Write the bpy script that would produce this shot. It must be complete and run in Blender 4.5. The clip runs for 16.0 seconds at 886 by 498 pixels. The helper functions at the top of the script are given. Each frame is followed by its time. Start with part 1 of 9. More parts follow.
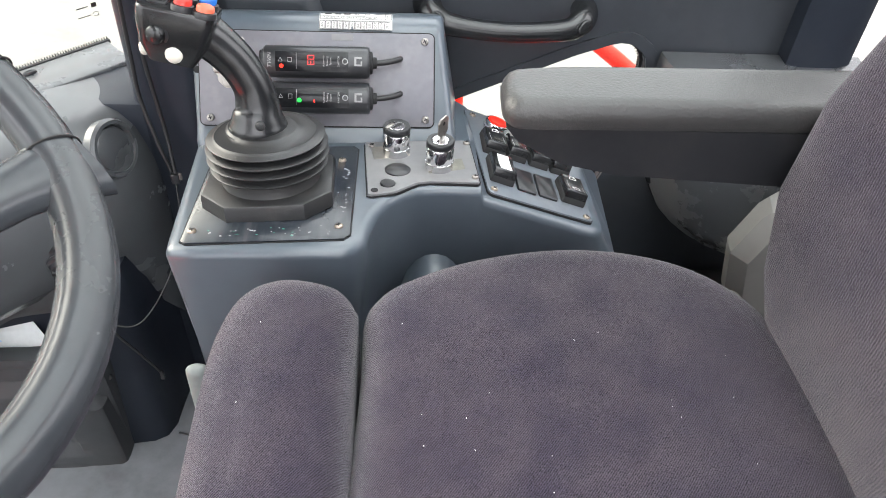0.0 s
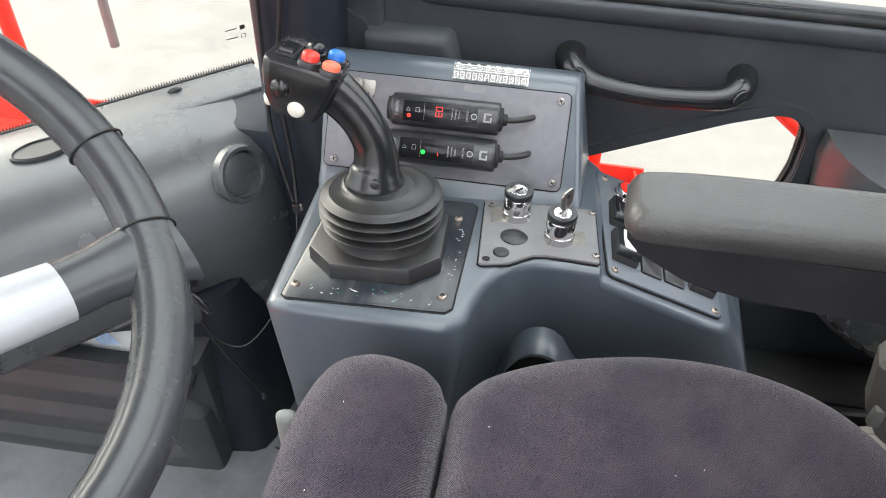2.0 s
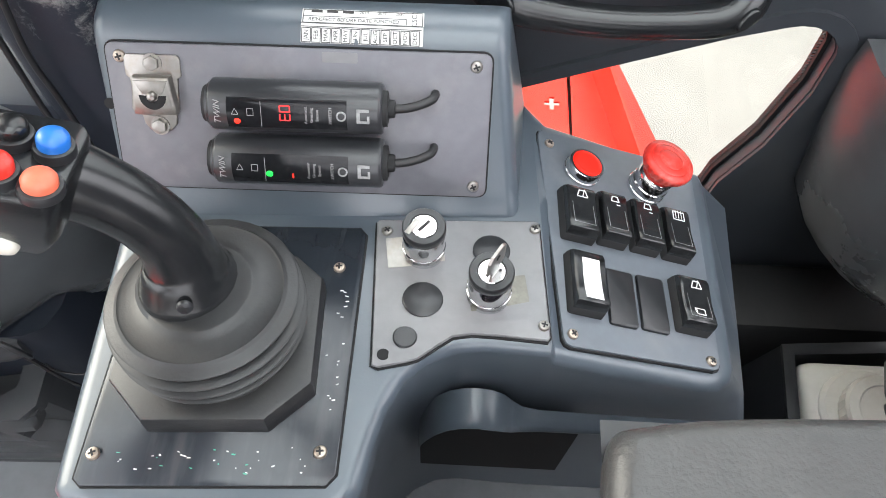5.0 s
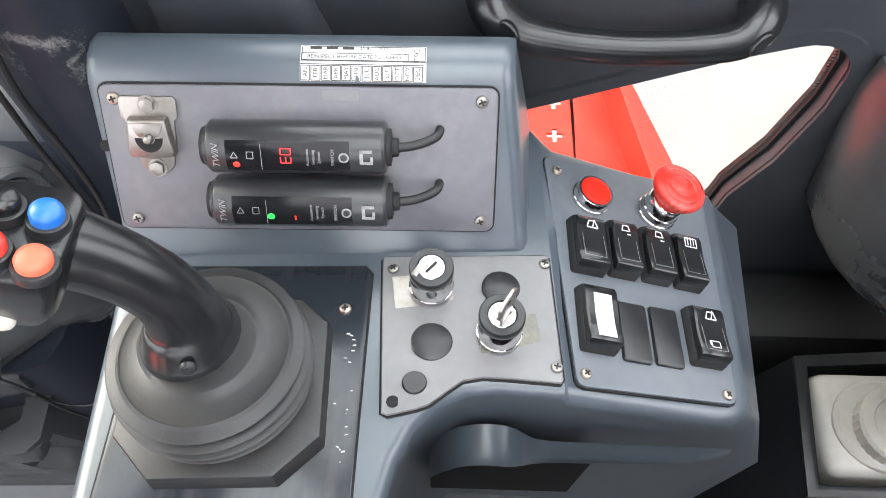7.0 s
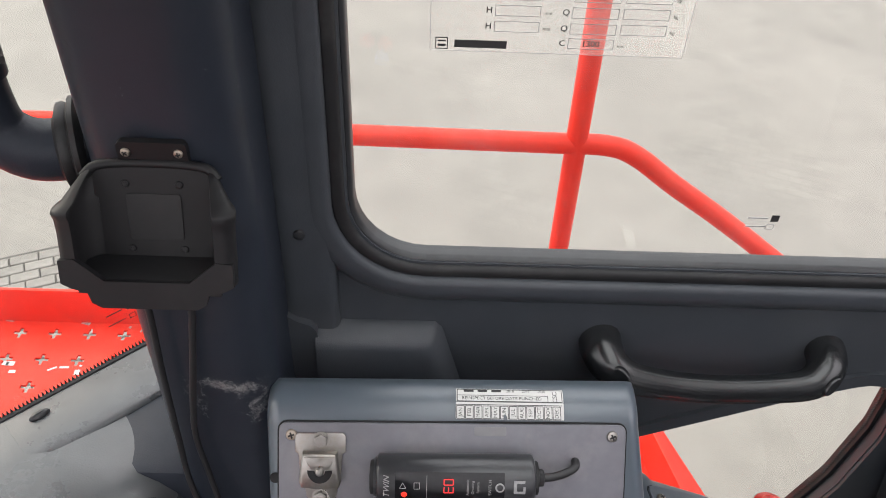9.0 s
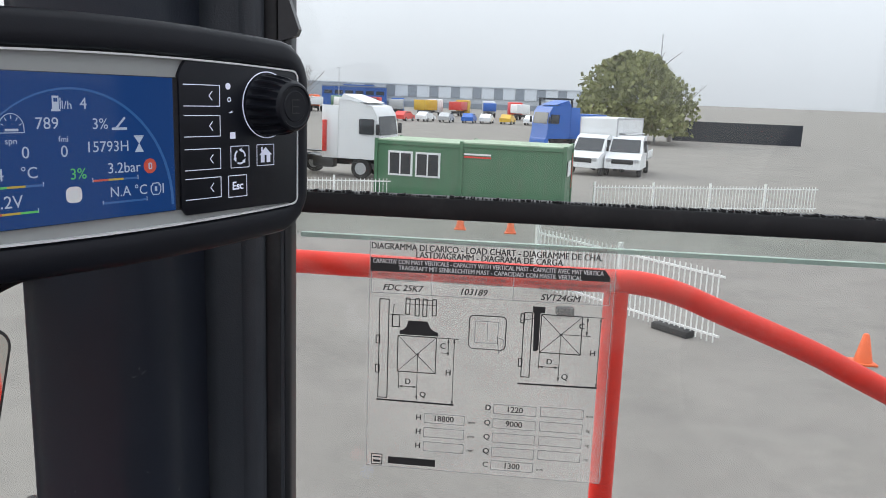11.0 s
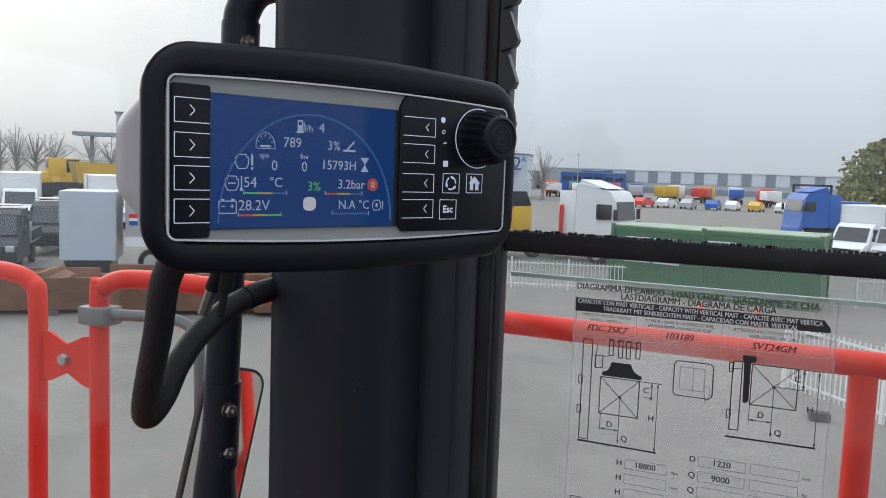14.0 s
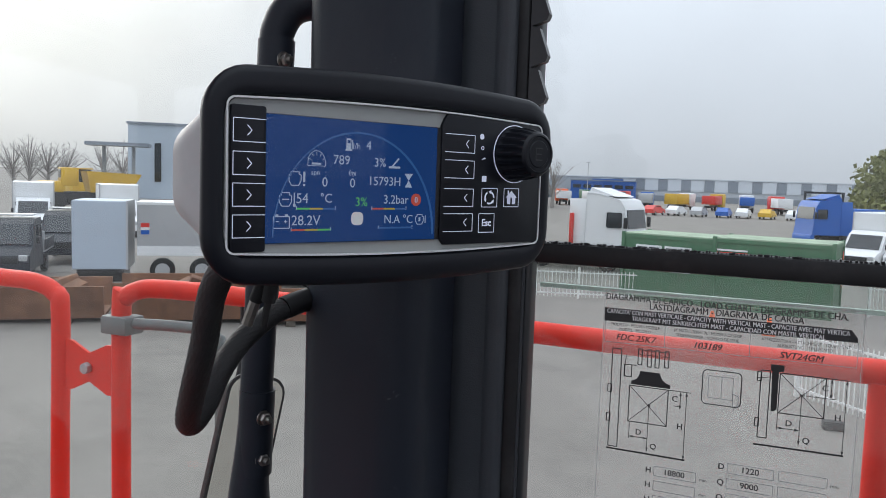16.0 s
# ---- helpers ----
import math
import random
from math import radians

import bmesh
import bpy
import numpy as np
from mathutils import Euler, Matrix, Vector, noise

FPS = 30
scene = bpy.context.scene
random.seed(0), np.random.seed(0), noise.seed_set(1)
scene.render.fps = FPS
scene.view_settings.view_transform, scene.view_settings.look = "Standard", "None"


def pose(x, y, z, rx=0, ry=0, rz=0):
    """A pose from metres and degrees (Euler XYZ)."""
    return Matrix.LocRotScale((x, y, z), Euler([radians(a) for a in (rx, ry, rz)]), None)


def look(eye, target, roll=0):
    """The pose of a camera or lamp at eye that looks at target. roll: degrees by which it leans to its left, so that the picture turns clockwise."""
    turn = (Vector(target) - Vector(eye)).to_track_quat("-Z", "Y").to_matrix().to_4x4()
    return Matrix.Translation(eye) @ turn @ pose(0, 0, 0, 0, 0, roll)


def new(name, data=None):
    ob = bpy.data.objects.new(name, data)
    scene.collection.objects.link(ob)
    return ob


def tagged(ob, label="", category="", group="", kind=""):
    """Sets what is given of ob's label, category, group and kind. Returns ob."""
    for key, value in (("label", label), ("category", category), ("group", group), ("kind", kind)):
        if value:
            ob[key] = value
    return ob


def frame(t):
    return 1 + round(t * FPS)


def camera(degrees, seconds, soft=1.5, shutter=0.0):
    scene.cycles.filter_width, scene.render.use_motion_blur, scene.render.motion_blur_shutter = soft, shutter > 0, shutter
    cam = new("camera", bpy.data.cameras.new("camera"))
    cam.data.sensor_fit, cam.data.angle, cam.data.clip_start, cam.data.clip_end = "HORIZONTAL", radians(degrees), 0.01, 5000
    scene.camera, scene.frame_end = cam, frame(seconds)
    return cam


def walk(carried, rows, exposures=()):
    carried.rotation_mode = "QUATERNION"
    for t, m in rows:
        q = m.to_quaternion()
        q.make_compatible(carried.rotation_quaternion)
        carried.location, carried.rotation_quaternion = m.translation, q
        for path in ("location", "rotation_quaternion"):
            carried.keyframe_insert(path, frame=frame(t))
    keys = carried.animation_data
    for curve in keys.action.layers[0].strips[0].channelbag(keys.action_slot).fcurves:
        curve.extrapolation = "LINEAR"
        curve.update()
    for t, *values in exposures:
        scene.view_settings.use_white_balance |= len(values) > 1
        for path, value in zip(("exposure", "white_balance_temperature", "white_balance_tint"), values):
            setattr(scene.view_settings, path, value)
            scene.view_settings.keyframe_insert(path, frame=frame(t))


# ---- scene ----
cam = camera(58.50, 16.0, 0.9)

PATH = [
    (0.0, pose(0.2093, 0.1910, 1.1820, 47.46, -2.98, -2.03)),
    (0.5, pose(0.2182, 0.2645, 1.1614, 46.85, -2.61, 7.42)),
    (1.0, pose(0.2514, 0.3513, 1.1364, 46.57, -1.97, 9.36)),
    (1.5, pose(0.2117, 0.3295, 1.1715, 46.80, -1.54, 9.73)),
    (2.0, pose(0.2257, 0.2728, 1.2086, 46.73, -1.68, 9.82)),
    (2.5, pose(0.2060, 0.2889, 1.2056, 46.71, -1.69, 9.77)),
    (3.0, pose(0.2094, 0.3591, 1.1856, 46.35, -2.19, 9.70)),
    (3.5, pose(0.1925, 0.4631, 1.1558, 46.32, -1.70, 9.86)),
    (4.0, pose(0.2387, 0.5624, 1.1598, 42.20, -1.20, 10.07)),
    (4.5, pose(0.2467, 0.6265, 1.1515, 33.33, 0.40, 6.47)),
    (4.7, pose(0.2263, 0.6375, 1.1614, 28.41, -1.24, 3.35)),
    (6.8, pose(0.2326, 0.6789, 1.1712, 26.37, -0.21, 1.72)),
    (7.0, pose(0.2206, 0.6864, 1.1696, 26.52, -0.40, 1.64)),
    (7.5, pose(0.1875, 0.6733, 1.1918, 26.95, -0.54, 1.19)),
    (8.0, pose(0.1705, 0.6572, 1.2021, 29.59, -1.11, 1.08)),
    (8.2, pose(0.1487, 0.6555, 1.2073, 32.71, -2.19, 0.60)),
    (8.5, pose(0.1349, 0.6524, 1.2254, 39.14, -1.88, 0.57)),
    (9.0, pose(0.0967, 0.6392, 1.2403, 49.70, -2.02, 0.21)),
    (9.2, pose(0.0698, 0.6337, 1.2522, 53.69, -2.12, -0.03)),
    (9.5, pose(0.0389, 0.6393, 1.2632, 60.17, -2.30, -0.01)),
    (9.7, pose(0.0587, 0.6518, 1.2760, 63.83, -2.40, 0.03)),
    (11.8, pose(0.2296, 0.5623, 1.2572, 82.08, -1.78, 18.30)),
    (12, pose(0.2327, 0.5612, 1.2536, 81.99, -1.77, 21.76)),
    (12.5, pose(0.2256, 0.5678, 1.2511, 82.17, -2.05, 23.05)),
    (13, pose(0.2233, 0.5701, 1.2469, 82.70, -2.06, 23.21)),
    (13.5, pose(0.2207, 0.5715, 1.2448, 83.73, -2.09, 23.13)),
    (14, pose(0.2189, 0.5728, 1.2429, 84.39, -2.06, 22.94)),
    (14.5, pose(0.2190, 0.5736, 1.2406, 84.75, -1.94, 22.94)),
    (15, pose(0.2158, 0.5731, 1.2423, 84.84, -1.92, 23.16)),
    (15.5, pose(0.2140, 0.5660, 1.2464, 84.98, -1.96, 23.28)),
    (16, pose(0.2095, 0.5547, 1.2458, 84.97, -1.90, 23.63)),
]

# exposure of the clip's camera: bright inside the cab, darker towards the windows
EXPOSURES = [(0.0, 1.66, 6450, 10), (1.0, 1.50, 6450, 10), (2.0, 1.42, 6450, 10), (2.8, 1.48, 6450, 10), (3.5, 1.36, 6450, 10), (4.7, 1.46, 6400, 10), (6.9, 1.74, 6450, 11), (7.5, 1.72, 6450, 11), (8.0, 1.60, 6450, 12), (8.5, 1.30, 6550, 13), (9.0, 0.82, 6600, 14), (9.5, 0.77, 6600, 14), (9.7, 0.70, 6500, 14), (10.6, 0.32, 6250, 13), (11.8, -0.25, 5950, 13), (16.0, -0.25, 5950, 13)]
walk(cam, PATH, EXPOSURES)

# ---------------------------------------------------------------- sky and sun
SUN_AZ, SUN_EL = radians(-62), radians(24)      # from +y towards -x, veiled by cloud
world = bpy.data.worlds.new("sky")
scene.world = world
world.use_nodes = True
wn = world.node_tree
wn.nodes.clear()
sky = wn.nodes.new("ShaderNodeTexSky")
sky.sky_type = "NISHITA"
sky.sun_disc = False
sky.sun_elevation = SUN_EL
sky.sun_rotation = SUN_AZ
sky.air_density, sky.dust_density, sky.ozone_density = 1.0, 4.5, 1.0
veil = wn.nodes.new("ShaderNodeHueSaturation")
veil.inputs["Saturation"].default_value = 0.28
clouds = wn.nodes.new("ShaderNodeMix")          # an even layer of cloud over most of the sky
clouds.data_type = "RGBA"
clouds.inputs["Factor"].default_value = 0.86
sky_dir = wn.nodes.new("ShaderNodeTexCoord")
sky_z = wn.nodes.new("ShaderNodeSeparateXYZ")
wn.links.new(sky_dir.outputs["Generated"], sky_z.inputs[0])
overcast = wn.nodes.new("ShaderNodeMapRange")     # an overcast sky is brightest overhead
overcast.inputs[3].default_value, overcast.inputs[4].default_value = 0.86, 2.95
wn.links.new(sky_z.outputs["Z"], overcast.inputs[0])
cloud_col = wn.nodes.new("ShaderNodeVectorMath")
cloud_col.operation = "SCALE"
cloud_col.inputs[0].default_value = (9.85, 9.8, 10.1)
wn.links.new(overcast.outputs[0], cloud_col.inputs["Scale"])
toward = wn.nodes.new("ShaderNodeVectorMath")     # the veiled sun warms the cloud round it
toward.operation = "DOT_PRODUCT"
wn.links.new(sky_dir.outputs["Generated"], toward.inputs[0])
toward.inputs[1].default_value = (math.sin(SUN_AZ) * math.cos(SUN_EL), math.cos(SUN_AZ) * math.cos(SUN_EL), math.sin(SUN_EL))
halo = wn.nodes.new("ShaderNodeMapRange")
halo.interpolation_type = "SMOOTHSTEP"
halo.inputs[1].default_value, halo.inputs[2].default_value = 0.80, 0.99
wn.links.new(toward.outputs["Value"], halo.inputs[0])
warm = wn.nodes.new("ShaderNodeMix")
warm.data_type, warm.blend_type = "RGBA", "MULTIPLY"
wn.links.new(halo.outputs[0], warm.inputs["Factor"])
wn.links.new(cloud_col.outputs[0], warm.inputs[6])
warm.inputs[7].default_value = (1.06, 0.96, 0.80, 1)
wn.links.new(warm.outputs[2], clouds.inputs[7])
skybg = wn.nodes.new("ShaderNodeBackground")
skybg.inputs["Strength"].default_value = 0.10
skyout = wn.nodes.new("ShaderNodeOutputWorld")
wn.links.new(sky.outputs[0], veil.inputs["Color"])
wn.links.new(veil.outputs[0], clouds.inputs[6])
wn.links.new(clouds.outputs[2], skybg.inputs["Color"])
wn.links.new(skybg.outputs[0], skyout.inputs["Surface"])

sun = new("sun", bpy.data.lights.new("sun", "SUN"))
sun.data.energy, sun.data.angle, sun.data.color = 1.3, radians(40), (1.0, 0.93, 0.84)
sun_dir = Vector((math.sin(SUN_AZ) * math.cos(SUN_EL), math.cos(SUN_AZ) * math.cos(SUN_EL), math.sin(SUN_EL)))
sun.matrix_basis = look(sun_dir * 50, (0, 0, 0))


# ---------------------------------------------------------------- materials
def mat(name, color, rough=0.5, metal=0.0, var=0.12, scale=8.0, bump=0.0, bscale=200.0, spec=0.5, dirt=None, dirt_amt=0.0,
        dirt_scale=3.0, coat=0.0, rand=0.0):
    """A surface with two scales of colour variation, fine relief and an optional layer of dirt or wear with a shape of its own."""
    m = bpy.data.materials.new(name)
    m.use_nodes = True
    nt = m.node_tree
    b = nt.nodes["Principled BSDF"]
    L = nt.links.new
    tc = nt.nodes.new("ShaderNodeTexCoord")
    n1 = nt.nodes.new("ShaderNodeTexNoise")
    n1.inputs["Scale"].default_value, n1.inputs["Detail"].default_value = scale, 6
    L(tc.outputs["Object"], n1.inputs["Vector"])
    n2 = nt.nodes.new("ShaderNodeTexNoise")
    n2.inputs["Scale"].default_value, n2.inputs["Detail"].default_value = scale * 9, 3
    L(tc.outputs["Object"], n2.inputs["Vector"])
    add = nt.nodes.new("ShaderNodeMath")
    add.operation = "MULTIPLY_ADD"
    L(n2.outputs[0], add.inputs[0])
    add.inputs[1].default_value = 0.5
    L(n1.outputs[0], add.inputs[2])
    rng = nt.nodes.new("ShaderNodeMapRange")
    rng.inputs[1].default_value, rng.inputs[2].default_value = 0.45, 1.05
    rng.inputs[3].default_value, rng.inputs[4].default_value = 1 - var, 1 + var
    L(add.outputs[0], rng.inputs[0])
    mul = nt.nodes.new("ShaderNodeMix")
    mul.data_type, mul.blend_type = "RGBA", "MULTIPLY"
    mul.inputs["Factor"].default_value = 1
    mul.inputs[6].default_value = (*color, 1)
    L(rng.outputs[0], mul.inputs[7])
    out = mul.outputs[2]
    if rand:
        oi = nt.nodes.new("ShaderNodeObjectInfo")
        rr = nt.nodes.new("ShaderNodeMapRange")
        rr.inputs[3].default_value, rr.inputs[4].default_value = 1 - rand, 1 + rand
        L(oi.outputs["Random"], rr.inputs[0])
        m3 = nt.nodes.new("ShaderNodeMix")
        m3.data_type, m3.blend_type = "RGBA", "MULTIPLY"
        m3.inputs["Factor"].default_value = 1
        L(out, m3.inputs[6])
        L(rr.outputs[0], m3.inputs[7])
        out = m3.outputs[2]
    b.inputs["Roughness"].default_value = rough
    if dirt:
        n3 = nt.nodes.new("ShaderNodeTexNoise")
        n3.inputs["Scale"].default_value, n3.inputs["Detail"].default_value = dirt_scale, 9
        n3.inputs["Roughness"].default_value = 0.65
        L(tc.outputs["Object"], n3.inputs["Vector"])
        r3 = nt.nodes.new("ShaderNodeMapRange")
        r3.inputs[1].default_value, r3.inputs[2].default_value = 0.52, 0.72
        r3.inputs[3].default_value, r3.inputs[4].default_value = 0, dirt_amt
        L(n3.outputs[0], r3.inputs[0])
        m2 = nt.nodes.new("ShaderNodeMix")
        m2.data_type = "RGBA"
        m2.inputs[7].default_value = (*dirt, 1)
        L(r3.outputs[0], m2.inputs["Factor"])
        L(out, m2.inputs[6])
        out = m2.outputs[2]
        rm = nt.nodes.new("ShaderNodeMapRange")
        rm.inputs[3].default_value, rm.inputs[4].default_value = rough, min(1, rough + 0.3)
        L(r3.outputs[0], rm.inputs[0])
        L(rm.outputs[0], b.inputs["Roughness"])
    L(out, b.inputs["Base Color"])
    b.inputs["Metallic"].default_value = metal
    b.inputs["Specular IOR Level"].default_value = spec
    b.inputs["Coat Weight"].default_value = coat
    if bump:
        n4 = nt.nodes.new("ShaderNodeTexNoise")
        n4.inputs["Scale"].default_value, n4.inputs["Detail"].default_value = bscale, 4
        L(tc.outputs["Object"], n4.inputs["Vector"])
        bp = nt.nodes.new("ShaderNodeBump")
        bp.inputs["Strength"].default_value, bp.inputs["Distance"].default_value = bump, 0.0005
        L(n4.outputs[0], bp.inputs["Height"])
        L(bp.outputs[0], b.inputs["Normal"])
    return m


def glow(name, color, strength, base=(0.02, 0.02, 0.02), spec=0.2):
    m = bpy.data.materials.new(name)
    m.use_nodes = True
    b = m.node_tree.nodes["Principled BSDF"]
    b.inputs["Base Color"].default_value = (*base, 1)
    b.inputs["Emission Color"].default_value = (*color, 1)
    b.inputs["Emission Strength"].default_value = strength
    b.inputs["Roughness"].default_value = 0.4
    b.inputs["Specular IOR Level"].default_value = spec
    return m


def pane_glass(name, tint=(0.95, 0.97, 0.96), gloss=1.0, haze=0.0, milky=False):
    """Thin sheet of glass: clear, with a Fresnel reflection and a little dust."""
    m = bpy.data.materials.new(name)
    m.use_nodes = True
    nt = m.node_tree
    nt.nodes.clear()
    L = nt.links.new
    o = nt.nodes.new("ShaderNodeOutputMaterial")
    t = nt.nodes.new("ShaderNodeBsdfTransparent")
    t.inputs[0].default_value = (*tint, 1)
    d = nt.nodes.new("ShaderNodeBsdfTranslucent" if milky else "ShaderNodeBsdfDiffuse")
    d.inputs[0].default_value = (0.6, 0.6, 0.57, 1)
    tc = nt.nodes.new("ShaderNodeTexCoord")
    n = nt.nodes.new("ShaderNodeTexNoise")
    n.inputs["Scale"].default_value, n.inputs["Detail"].default_value = 9, 8
    L(tc.outputs["Object"], n.inputs["Vector"])
    r = nt.nodes.new("ShaderNodeMapRange")
    r.inputs[1].default_value, r.inputs[2].default_value = 0.45, 0.75
    r.inputs[3].default_value, r.inputs[4].default_value = haze * 0.4, haze * 1.6
    L(n.outputs[0], r.inputs[0])
    mx = nt.nodes.new("ShaderNodeMixShader")
    L(r.outputs[0], mx.inputs[0])
    L(t.outputs[0], mx.inputs[1])
    L(d.outputs[0], mx.inputs[2])
    g = nt.nodes.new("ShaderNodeBsdfGlossy")
    g.inputs["Roughness"].default_value = 0.02
    f = nt.nodes.new("ShaderNodeLayerWeight")
    f.inputs[0].default_value = 0.5
    p5 = nt.nodes.new("ShaderNodeMath")
    p5.operation = "POWER"
    p5.inputs[1].default_value = 5
    L(f.outputs["Facing"], p5.inputs[0])
    k = nt.nodes.new("ShaderNodeMath")
    k.operation = "MULTIPLY_ADD"
    k.inputs[1].default_value, k.inputs[2].default_value = 0.85 * gloss, 0.035 * gloss
    L(p5.outputs[0], k.inputs[0])
    m2 = nt.nodes.new("ShaderNodeMixShader")
    L(k.outputs[0], m2.inputs[0])
    L(mx.outputs[0], m2.inputs[1])
    L(g.outputs[0], m2.inputs[2])
    L(m2.outputs[0], o.inputs[0])
    return m


def cloth(name, a, b2, scale=520):
    """Woven seat cloth: fine diagonal ribs, pile variation and a few pale fibres."""
    m = mat(name, a, 0.95, var=0.35, scale=9, spec=0.12)
    nt = m.node_tree
    b = nt.nodes["Principled BSDF"]
    L = nt.links.new
    tc = nt.nodes.new("ShaderNodeTexCoord")
    mp = nt.nodes.new("ShaderNodeMapping")
    mp.inputs["Rotation"].default_value = (0, 0, radians(38))
    L(tc.outputs["Object"], mp.inputs["Vector"])
    w = nt.nodes.new("ShaderNodeTexWave")
    w.inputs["Scale"].default_value, w.inputs["Distortion"].default_value = scale / 7.2, 2.2
    w.inputs["Detail"].default_value, w.inputs["Detail Scale"].default_value = 2, 3
    L(mp.outputs[0], w.inputs["Vector"])
    n = nt.nodes.new("ShaderNodeTexNoise")
    n.inputs["Scale"].default_value, n.inputs["Detail"].default_value = scale * 0.5, 6
    n.inputs["Roughness"].default_value = 0.75
    L(tc.outputs["Object"], n.inputs["Vector"])
    s = nt.nodes.new("ShaderNodeMath")
    s.operation = "MULTIPLY_ADD"
    L(w.outputs["Fac"], s.inputs[0])
    s.inputs[1].default_value = 0.20
    L(n.outputs[0], s.inputs[2])
    r = nt.nodes.new("ShaderNodeMapRange")
    r.inputs[1].default_value, r.inputs[2].default_value = 0.40, 0.82
    L(s.outputs[0], r.inputs[0])
    old = b.inputs["Base Color"].links[0].from_socket
    mx = nt.nodes.new("ShaderNodeMix")
    mx.data_type = "RGBA"
    L(r.outputs[0], mx.inputs["Factor"])
    L(old, mx.inputs[6])
    mx.inputs[7].default_value = (*b2, 1)
    worn = nt.nodes.new("ShaderNodeTexNoise")       # broad rubbed and sat-in patches
    worn.inputs["Scale"].default_value, worn.inputs["Detail"].default_value = 17, 5
    worn.inputs["Roughness"].default_value = 0.7
    L(tc.outputs["Object"], worn.inputs["Vector"])
    wr = nt.nodes.new("ShaderNodeMapRange")
    wr.inputs[1].default_value, wr.inputs[2].default_value = 0.36, 0.62
    L(worn.outputs[0], wr.inputs[0])
    tint = nt.nodes.new("ShaderNodeMix")
    tint.data_type = "RGBA"
    tint.inputs[6].default_value, tint.inputs[7].default_value = (0.74, 0.72, 0.80, 1), (1.18, 1.15, 1.07, 1)
    L(wr.outputs[0], tint.inputs["Factor"])
    rub = nt.nodes.new("ShaderNodeMix")
    rub.data_type, rub.blend_type = "RGBA", "MULTIPLY"
    rub.inputs["Factor"].default_value = 1.0
    L(mx.outputs[2], rub.inputs[6])
    L(tint.outputs[2], rub.inputs[7])
    L(rub.outputs[2], b.inputs["Base Color"])
    bp = nt.nodes.new("ShaderNodeBump")
    bp.inputs["Strength"].default_value, bp.inputs["Distance"].default_value = 0.55, 0.0010
    L(r.outputs[0], bp.inputs["Height"])
    L(bp.outputs[0], b.inputs["Normal"])
    b.inputs["Sheen Weight"].default_value = 0.22
    b.inputs["Sheen Roughness"].default_value = 0.4
    return m


def streaked(m, along=(40, 4, 40), amt=0.15, dark=(0.03, 0.03, 0.03)):
    """Fine scratches or rain streaks along one way, laid over a material."""
    nt = m.node_tree
    b = nt.nodes["Principled BSDF"]
    L = nt.links.new
    tc = nt.nodes.new("ShaderNodeTexCoord")
    mp = nt.nodes.new("ShaderNodeMapping")
    mp.inputs["Scale"].default_value = along
    L(tc.outputs["Object"], mp.inputs["Vector"])
    n = nt.nodes.new("ShaderNodeTexNoise")
    n.inputs["Scale"].default_value, n.inputs["Detail"].default_value = 1.0, 8
    L(mp.outputs[0], n.inputs["Vector"])
    r = nt.nodes.new("ShaderNodeMapRange")
    r.inputs[1].default_value, r.inputs[2].default_value = 0.5, 0.75
    r.inputs[4].default_value = amt
    L(n.outputs[0], r.inputs[0])
    old = b.inputs["Base Color"].links[0].from_socket
    mx = nt.nodes.new("ShaderNodeMix")
    mx.data_type = "RGBA"
    L(r.outputs[0], mx.inputs["Factor"])
    L(old, mx.inputs[6])
    mx.inputs[7].default_value = (*dark, 1)
    L(mx.outputs[2], b.inputs["Base Color"])
    return m


